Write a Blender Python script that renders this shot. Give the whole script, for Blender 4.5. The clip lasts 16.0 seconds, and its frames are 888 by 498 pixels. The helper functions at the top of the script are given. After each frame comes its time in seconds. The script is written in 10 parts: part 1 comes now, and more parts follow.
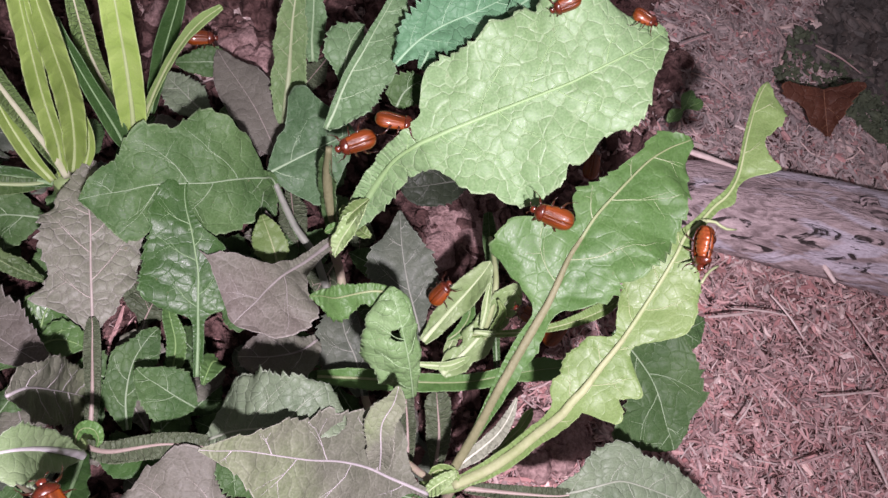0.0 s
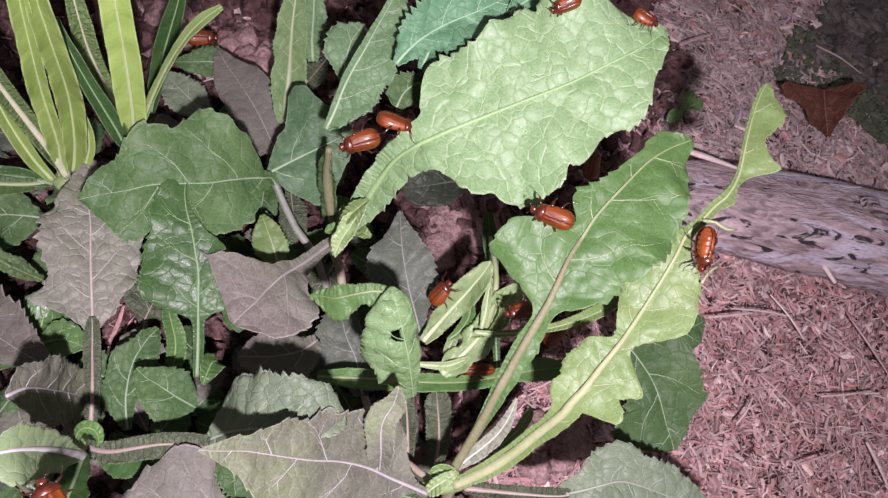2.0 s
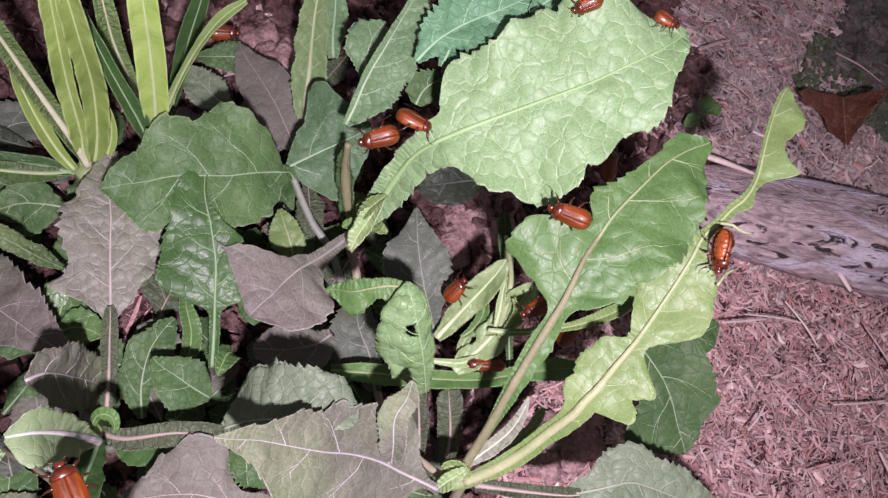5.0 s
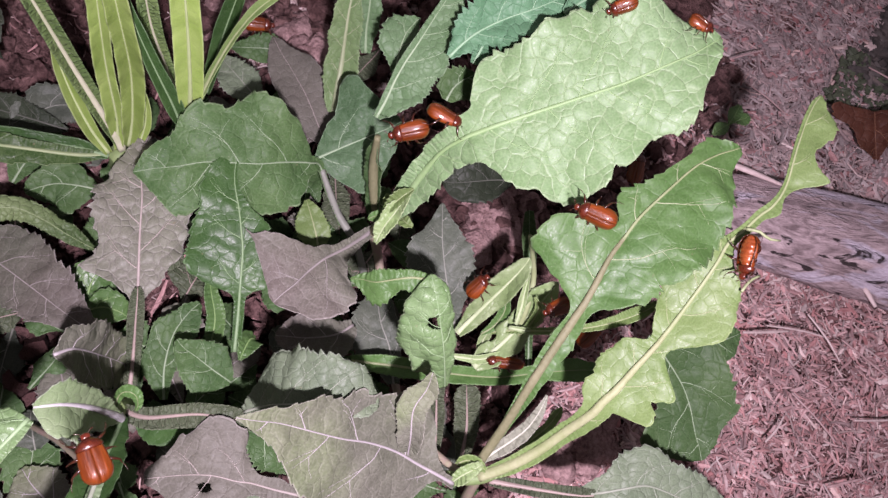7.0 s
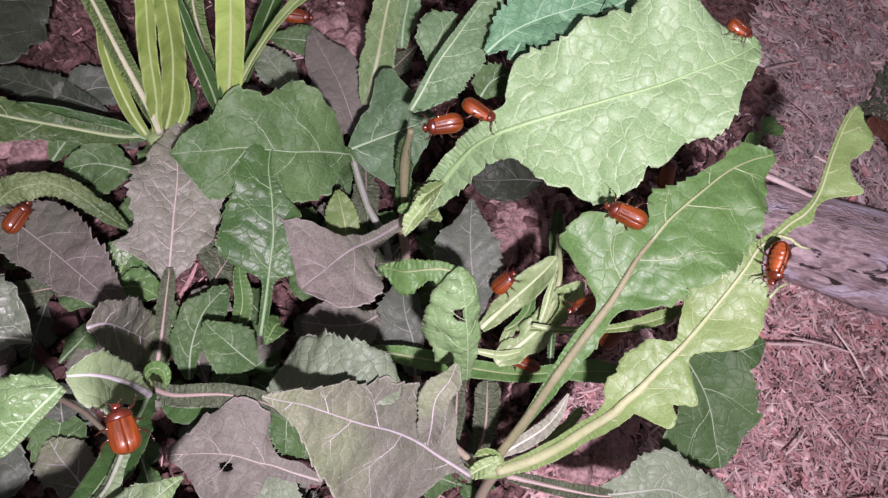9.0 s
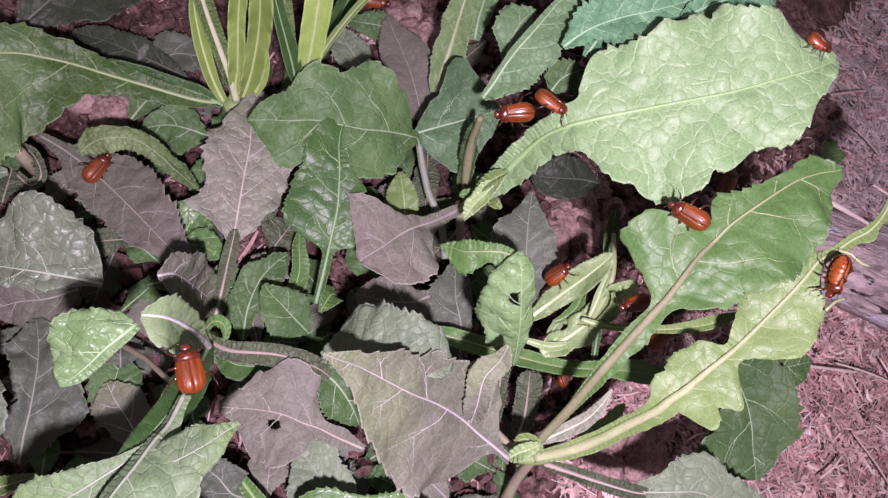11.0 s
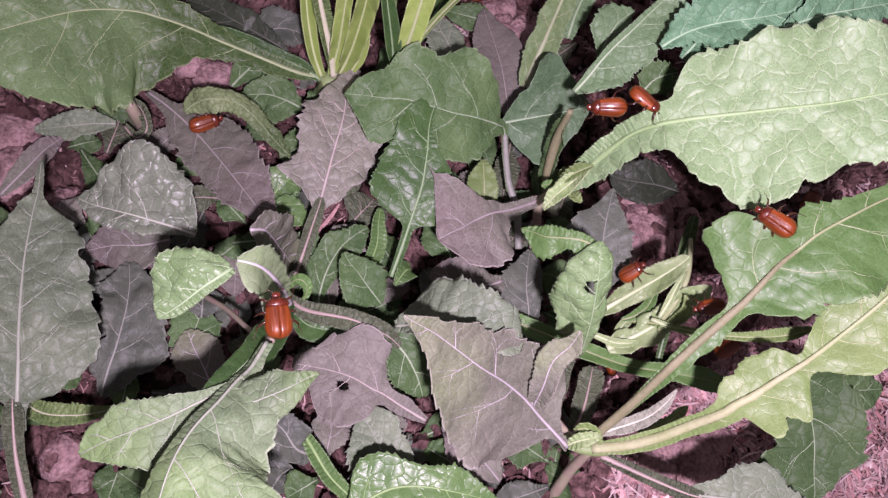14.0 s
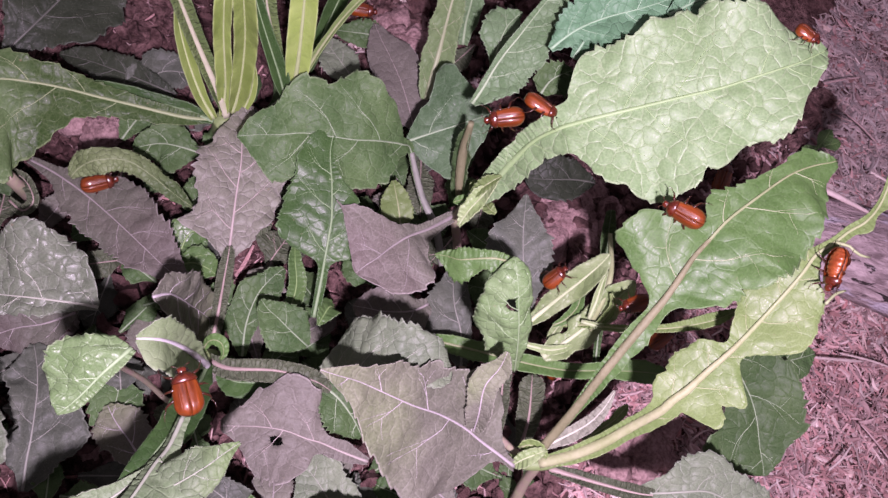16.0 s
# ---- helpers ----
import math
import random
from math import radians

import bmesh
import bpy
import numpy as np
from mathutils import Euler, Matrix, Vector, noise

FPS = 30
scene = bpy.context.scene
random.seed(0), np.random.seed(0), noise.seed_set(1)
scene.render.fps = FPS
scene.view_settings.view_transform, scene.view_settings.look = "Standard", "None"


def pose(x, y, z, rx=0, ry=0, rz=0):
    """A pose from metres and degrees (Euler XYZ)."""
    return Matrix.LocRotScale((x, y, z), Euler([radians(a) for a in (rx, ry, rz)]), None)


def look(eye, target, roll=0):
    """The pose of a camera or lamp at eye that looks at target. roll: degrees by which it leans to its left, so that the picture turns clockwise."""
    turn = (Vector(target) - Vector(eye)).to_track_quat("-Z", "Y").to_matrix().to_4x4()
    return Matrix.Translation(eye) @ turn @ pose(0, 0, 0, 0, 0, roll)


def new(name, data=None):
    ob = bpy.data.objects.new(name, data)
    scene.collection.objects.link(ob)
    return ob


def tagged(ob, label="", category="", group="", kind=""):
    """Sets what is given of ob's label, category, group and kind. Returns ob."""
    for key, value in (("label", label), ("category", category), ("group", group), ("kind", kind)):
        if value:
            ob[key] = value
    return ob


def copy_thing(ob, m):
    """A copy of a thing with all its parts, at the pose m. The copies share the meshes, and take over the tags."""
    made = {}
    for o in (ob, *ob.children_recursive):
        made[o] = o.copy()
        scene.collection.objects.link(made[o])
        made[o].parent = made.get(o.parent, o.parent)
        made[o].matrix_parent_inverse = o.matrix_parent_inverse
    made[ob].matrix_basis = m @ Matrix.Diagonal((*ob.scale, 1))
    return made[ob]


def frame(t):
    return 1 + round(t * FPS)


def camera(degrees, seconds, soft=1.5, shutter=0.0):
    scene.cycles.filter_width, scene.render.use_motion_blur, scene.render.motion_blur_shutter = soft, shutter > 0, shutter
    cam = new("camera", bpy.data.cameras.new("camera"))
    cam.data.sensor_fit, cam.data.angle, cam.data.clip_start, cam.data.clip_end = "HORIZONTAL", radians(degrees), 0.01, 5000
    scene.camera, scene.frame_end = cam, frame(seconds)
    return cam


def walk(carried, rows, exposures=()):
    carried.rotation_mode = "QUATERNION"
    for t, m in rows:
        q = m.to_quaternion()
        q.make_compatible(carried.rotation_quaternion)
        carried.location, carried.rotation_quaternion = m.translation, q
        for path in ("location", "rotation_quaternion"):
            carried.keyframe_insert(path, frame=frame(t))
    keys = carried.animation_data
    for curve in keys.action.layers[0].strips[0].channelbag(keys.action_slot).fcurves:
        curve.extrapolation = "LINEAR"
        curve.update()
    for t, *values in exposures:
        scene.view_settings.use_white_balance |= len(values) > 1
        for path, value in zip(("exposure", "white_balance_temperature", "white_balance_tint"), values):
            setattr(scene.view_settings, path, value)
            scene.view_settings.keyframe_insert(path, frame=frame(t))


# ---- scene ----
# Night close-up: a torch-lit weed patch with brown chafers feeding on the leaves.
cam = camera(61.5, 16.0, soft=1.45)
PATH = [
    (0, (0.00000, 0.00000, 0.31993), (0.00000, 0.13291, 0.05098), 31.258),
    (0.5, (-0.00005, 0.00003, 0.31991), (-0.00001, 0.13292, 0.05095), 31.281),
    (1, (-0.00008, 0.00002, 0.31987), (-0.00002, 0.13293, 0.05092), 31.285),
    (1.5, (-0.00015, 0.00008, 0.31989), (-0.00004, 0.13293, 0.05090), 31.328),
    (2, (-0.00013, 0.00003, 0.31990), (-0.00004, 0.13292, 0.05093), 31.317),
    (2.5, (-0.00012, -0.00001, 0.31993), (-0.00016, 0.13303, 0.05104), 31.257),
    (3, (-0.00031, -0.00075, 0.31999), (-0.00131, 0.13195, 0.05094), 31.394),
    (3.5, (-0.00047, -0.00164, 0.31982), (-0.00254, 0.13085, 0.05067), 31.214),
    (4, (-0.00048, -0.00142, 0.31995), (-0.00285, 0.13079, 0.05066), 31.112),
    (6.5, (-0.00039, -0.00678, 0.31961), (-0.01016, 0.12339, 0.04950), 30.504),
    (7, (-0.00032, -0.00737, 0.31960), (-0.01184, 0.12190, 0.04912), 30.402),
    (7.5, (-0.00011, -0.00850, 0.31965), (-0.01355, 0.11994, 0.04887), 30.198),
    (8, (0.00005, -0.01097, 0.31958), (-0.01529, 0.11675, 0.04856), 30.021),
    (8.5, (0.00031, -0.01136, 0.31940), (-0.01716, 0.11542, 0.04806), 29.739),
    (11, (-0.00128, -0.02719, 0.31952), (-0.03223, 0.09317, 0.04648), 29.942),
    (11.5, (-0.00073, -0.03230, 0.31952), (-0.03668, 0.08506, 0.04577), 29.518),
    (12, (-0.00026, -0.03716, 0.31944), (-0.04078, 0.07736, 0.04513), 28.971),
    (12.5, (-0.00011, -0.03968, 0.31932), (-0.04418, 0.07209, 0.04443), 28.394),
    (13, (0.00012, -0.04092, 0.31928), (-0.04662, 0.06872, 0.04396), 27.770),
    (13.5, (0.00060, -0.04358, 0.31924), (-0.04766, 0.06525, 0.04388), 27.321),
    (14, (0.00037, -0.04349, 0.31947), (-0.04783, 0.06521, 0.04404), 27.057),
    (14.5, (0.00039, -0.04148, 0.31980), (-0.04663, 0.06805, 0.04449), 26.574),
    (15, (-0.00067, -0.03568, 0.31996), (-0.04427, 0.07626, 0.04507), 26.433),
    (15.5, (-0.00127, -0.02925, 0.31975), (-0.03966, 0.08642, 0.04562), 26.630),
    (16, (-0.00123, -0.02320, 0.31970), (-0.03321, 0.09669, 0.04657), 27.032),
]
TINTS = [(0.0, 0.0, 6330, 15), (4.0, 0.0, 6280, 19), (8.5, 0.0, 6280, 22), (11.0, 0.0, 6220, 28), (12.0, 0.0, 6200, 36), (13.5, 0.0, 6200, 38), (16.0, 0.0, 6200, 43)]
walk(cam, [(t, look(eye, target, roll)) for t, eye, target, roll in PATH], TINTS)
MM = 0.001

# ---- light: one head torch behind the camera, plus an added even fill that lifts shadows ----
world = bpy.data.worlds.new("night_fill")
scene.world = world
world.use_nodes = True
world.node_tree.nodes["Background"].inputs[0].default_value = (0.5, 0.45, 0.46, 1)
world.node_tree.nodes["Background"].inputs[1].default_value = 0.38
torch = bpy.data.lights.new("head_torch", "SPOT")
torch.energy, torch.shadow_soft_size, torch.spot_size, torch.spot_blend = 14.2, 0.008, radians(106), 1.0
torch.color = (1.0, 0.90, 0.97)
torch_lamp = new("head_torch", torch)
torch_lamp.matrix_world = look((0.066, -0.075, 0.398), (-0.02, 0.095, 0.05))


# ---- materials ----
def mat(name):
    m = bpy.data.materials.new(name)
    m.use_nodes = True
    nt = m.node_tree
    return m, nt, nt.nodes["Principled BSDF"]


def node(nt, kind, **inputs):
    n = nt.nodes.new(kind)
    for key, value in inputs.items():
        n.inputs[key.replace("_", " ")].default_value = value
    return n


def ramp(nt, fac, stops):
    r = nt.nodes.new("ShaderNodeValToRGB")
    el = r.color_ramp.elements
    while len(el) < len(stops):
        el.new(0.5)
    for e, (p, c) in zip(el, stops):
        e.position, e.color = p, (*c, 1) if len(c) == 3 else c
    nt.links.new(fac, r.inputs[0])
    return r.outputs[0]


def mix(nt, fac, a, b, blend="MIX"):
    m = nt.nodes.new("ShaderNodeMix")
    m.data_type, m.blend_type = "RGBA", blend
    for v, i in ((fac, 0), (a, 6), (b, 7)):
        if hasattr(v, "links"):
            nt.links.new(v, m.inputs[i])
        else:
            m.inputs[i].default_value = v if i == 0 else (*v, 1)
    return m.outputs[2]


def maths(nt, op, a, b=0.0):
    m = nt.nodes.new("ShaderNodeMath")
    m.operation = op
    for i, v in enumerate((a, b)):
        if hasattr(v, "links"):
            nt.links.new(v, m.inputs[i])
        else:
            m.inputs[i].default_value = v
    return m.outputs[0]


def leaf_material(name, deep, light, vein, rough=0.5, stain=(0.2, 0.16, 0.1), trans=0.12, cells=0.55, tint=(0.2, 0.1, 0.16), blush=0.0, side_veins=0.75, relief=1.0, tip=None, ladder=0.0, shine=0.16):
    """Blade surface in blade millimetres (UV): side veins, a net of fine veins, patches, stains and fuzz."""
    m, nt, b = mat(name)
    L = nt.links.new
    flat_map = nt.nodes.new("ShaderNodeUVMap")
    flat_map.uv_map = "UVMap"
    uv = flat_map.outputs[0]
    sep = nt.nodes.new("ShaderNodeSeparateXYZ")
    L(uv, sep.inputs[0])
    wob = node(nt, "ShaderNodeTexNoise", Scale=0.16, Detail=2.0)
    L(uv, wob.inputs["Vector"])
    wob_v = maths(nt, "MULTIPLY", maths(nt, "SUBTRACT", wob.outputs[0], 0.5), 2.2)
    av = maths(nt, "ABSOLUTE", sep.outputs[1])
    side = maths(nt, "MULTIPLY", maths(nt, "GREATER_THAN", sep.outputs[1], 0.0), 0.45)
    ph = maths(nt, "ADD", maths(nt, "SUBTRACT", sep.outputs[0], maths(nt, "MULTIPLY", maths(nt, "POWER", av, 0.85), 0.95)), wob_v)
    ph = maths(nt, "ADD", maths(nt, "DIVIDE", ph, 9.5), side)
    tri = maths(nt, "ABSOLUTE", maths(nt, "SUBTRACT", maths(nt, "FRACT", ph), 0.5))
    lateral = maths(nt, "SUBTRACT", 1.0, maths(nt, "MINIMUM", maths(nt, "MULTIPLY", tri, maths(nt, "ADD", 22.0, maths(nt, "MULTIPLY", av, 2.0))), 1.0))
    warp = node(nt, "ShaderNodeTexNoise", Scale=0.3, Detail=1.0)
    L(uv, warp.inputs["Vector"])
    moved = nt.nodes.new("ShaderNodeVectorMath")
    moved.operation = "MULTIPLY_ADD"
    L(warp.outputs["Color"], moved.inputs[0])
    moved.inputs[1].default_value = (1.5, 1.5, 0)
    L(uv, moved.inputs[2])
    vor = node(nt, "ShaderNodeTexVoronoi", Scale=0.24 + 0.08 * cells)
    vor.feature = "DISTANCE_TO_EDGE"
    L(moved.outputs[0], vor.inputs["Vector"])
    net = maths(nt, "SUBTRACT", 1.0, maths(nt, "MINIMUM", maths(nt, "MULTIPLY", vor.outputs["Distance"], 15.0), 1.0))
    vor2 = node(nt, "ShaderNodeTexVoronoi", Scale=0.85)
    vor2.feature = "DISTANCE_TO_EDGE"
    L(moved.outputs[0], vor2.inputs["Vector"])
    net2 = maths(nt, "SUBTRACT", 1.0, maths(nt, "MINIMUM", maths(nt, "MULTIPLY", vor2.outputs["Distance"], 6.0), 1.0))
    patch = node(nt, "ShaderNodeTexNoise", Scale=0.06, Detail=4.0)
    L(uv, patch.inputs["Vector"])
    fine = node(nt, "ShaderNodeTexNoise", Scale=2.2, Detail=4.0)
    L(uv, fine.inputs["Vector"])
    info = nt.nodes.new("ShaderNodeObjectInfo")
    col = mix(nt, ramp(nt, patch.outputs[0], [(0.3, (0, 0, 0)), (0.72, (1, 1, 1))]), deep, light)
    margin = nt.nodes.new("ShaderNodeUVMap")
    margin.uv_map = "Along"
    rim = nt.nodes.new("ShaderNodeSeparateXYZ")
    L(margin.outputs[0], rim.inputs[0])
    rim = maths(nt, "ABSOLUTE", maths(nt, "SUBTRACT", rim.outputs[1], 0.5))
    if tip:
        along = nt.nodes.new("ShaderNodeUVMap")
        along.uv_map = "Along"
        away = nt.nodes.new("ShaderNodeSeparateXYZ")
        L(along.outputs[0], away.inputs[0])
        uneven = maths(nt, "ADD", away.outputs[0], maths(nt, "MULTIPLY", maths(nt, "SUBTRACT", patch.outputs[0], 0.5), 0.9))
        col = mix(nt, maths(nt, "MULTIPLY", ramp(nt, uneven, [(0.4, (0, 0, 0)), (0.85, (1, 1, 1))]), 0.85), col, tip)
    if blush:
        flush = node(nt, "ShaderNodeTexNoise", Scale=0.045, Detail=3.0)
        L(uv, flush.inputs["Vector"])
        col = mix(nt, maths(nt, "MULTIPLY", ramp(nt, flush.outputs[0], [(0.38, (0, 0, 0)), (0.62, (1, 1, 1))]), blush), col, tint)
    col = mix(nt, maths(nt, "MULTIPLY", net2, 0.08 + 0.06 * cells), col, vein)
    col = mix(nt, maths(nt, "MULTIPLY", net, 0.4 * cells * cells), col, vein)
    col = mix(nt, maths(nt, "MULTIPLY", lateral, 0.1 * side_veins), col, vein)
    if ladder:
        rung = maths(nt, "ADD", maths(nt, "MULTIPLY", sep.outputs[0], 0.34), maths(nt, "ADD", maths(nt, "MULTIPLY", av, -0.1), maths(nt, "MULTIPLY", wob.outputs[0], 2.4)))
        rung = maths(nt, "ABSOLUTE", maths(nt, "SUBTRACT", maths(nt, "FRACT", maths(nt, "ADD", rung, side)), 0.5))
        rung = maths(nt, "MAXIMUM", maths(nt, "SUBTRACT", 1.0, maths(nt, "MULTIPLY", rung, 6.5)), 0.0)
        col = mix(nt, maths(nt, "MULTIPLY", rung, ladder), col, vein)
    col = mix(nt, maths(nt, "MULTIPLY", ramp(nt, rim, [(0.482, (0, 0, 0)), (0.494, (1, 1, 1))]), maths(nt, "MULTIPLY", fine.outputs[0], 1.1)), col, vein)
    spots = node(nt, "ShaderNodeTexNoise", Scale=0.5, Detail=5.0)
    L(uv, spots.inputs["Vector"])
    col = mix(nt, ramp(nt, spots.outputs[0], [(0.7, (0, 0, 0)), (0.78, (0.7, 0.7, 0.7))]), col, stain)
    dust = node(nt, "ShaderNodeTexNoise", Scale=3.4, Detail=2.0)
    L(uv, dust.inputs["Vector"])
    col = mix(nt, ramp(nt, dust.outputs[0], [(0.66, (0, 0, 0)), (0.74, (0.4, 0.4, 0.4))]), col, (0.42, 0.4, 0.33))
    vary = maths(nt, "ADD", 0.82, maths(nt, "MULTIPLY", info.outputs["Random"], 0.36))
    vary = maths(nt, "MULTIPLY", vary, maths(nt, "ADD", 0.58, maths(nt, "MULTIPLY", fine.outputs[0], 0.84)))
    hsv = nt.nodes.new("ShaderNodeHueSaturation")
    L(vary, hsv.inputs["Value"])
    L(col, hsv.inputs["Color"])
    L(hsv.outputs[0], b.inputs["Base Color"])
    L(ramp(nt, fine.outputs[0], [(0.3, (rough - 0.14,) * 3), (0.7, (rough + 0.1,) * 3)]), b.inputs["Roughness"])
    b.inputs["Specular IOR Level"].default_value = shine
    cell = node(nt, "ShaderNodeTexVoronoi", Scale=0.24 + 0.08 * cells)
    L(moved.outputs[0], cell.inputs["Vector"])
    dome = maths(nt, "SUBTRACT", 1.0, maths(nt, "MULTIPLY", maths(nt, "POWER", cell.outputs["Distance"], 2.0), 1.1))
    hgt = maths(nt, "SUBTRACT", maths(nt, "MULTIPLY", dome, 0.9 + 1.3 * cells), maths(nt, "MULTIPLY", net, 0.15 + 0.4 * cells))
    hgt = maths(nt, "ADD", hgt, maths(nt, "MULTIPLY", maths(nt, "MINIMUM", vor2.outputs["Distance"], 0.3), 0.2 * cells))
    hgt = maths(nt, "ADD", hgt, maths(nt, "MULTIPLY", fine.outputs[0], 0.16))
    if ladder:
        hgt = maths(nt, "ADD", hgt, maths(nt, "MULTIPLY", rung, 0.9))
    bump = node(nt, "ShaderNodeBump", Strength=0.75, Distance=0.0008 * relief)
    L(hgt, bump.inputs["Height"])
    L(bump.outputs[0], b.inputs["Normal"])
    if trans:
        tr = nt.nodes.new("ShaderNodeBsdfTranslucent")
        L(mix(nt, 0.5, hsv.outputs[0], light), tr.inputs[0])
        mx = nt.nodes.new("ShaderNodeMixShader")
        mx.inputs[0].default_value = trans
        L(b.outputs[0], mx.inputs[1])
        L(tr.outputs[0], mx.inputs[2])
        L(mx.outputs[0], nt.nodes["Material Output"].inputs[0])
    return m


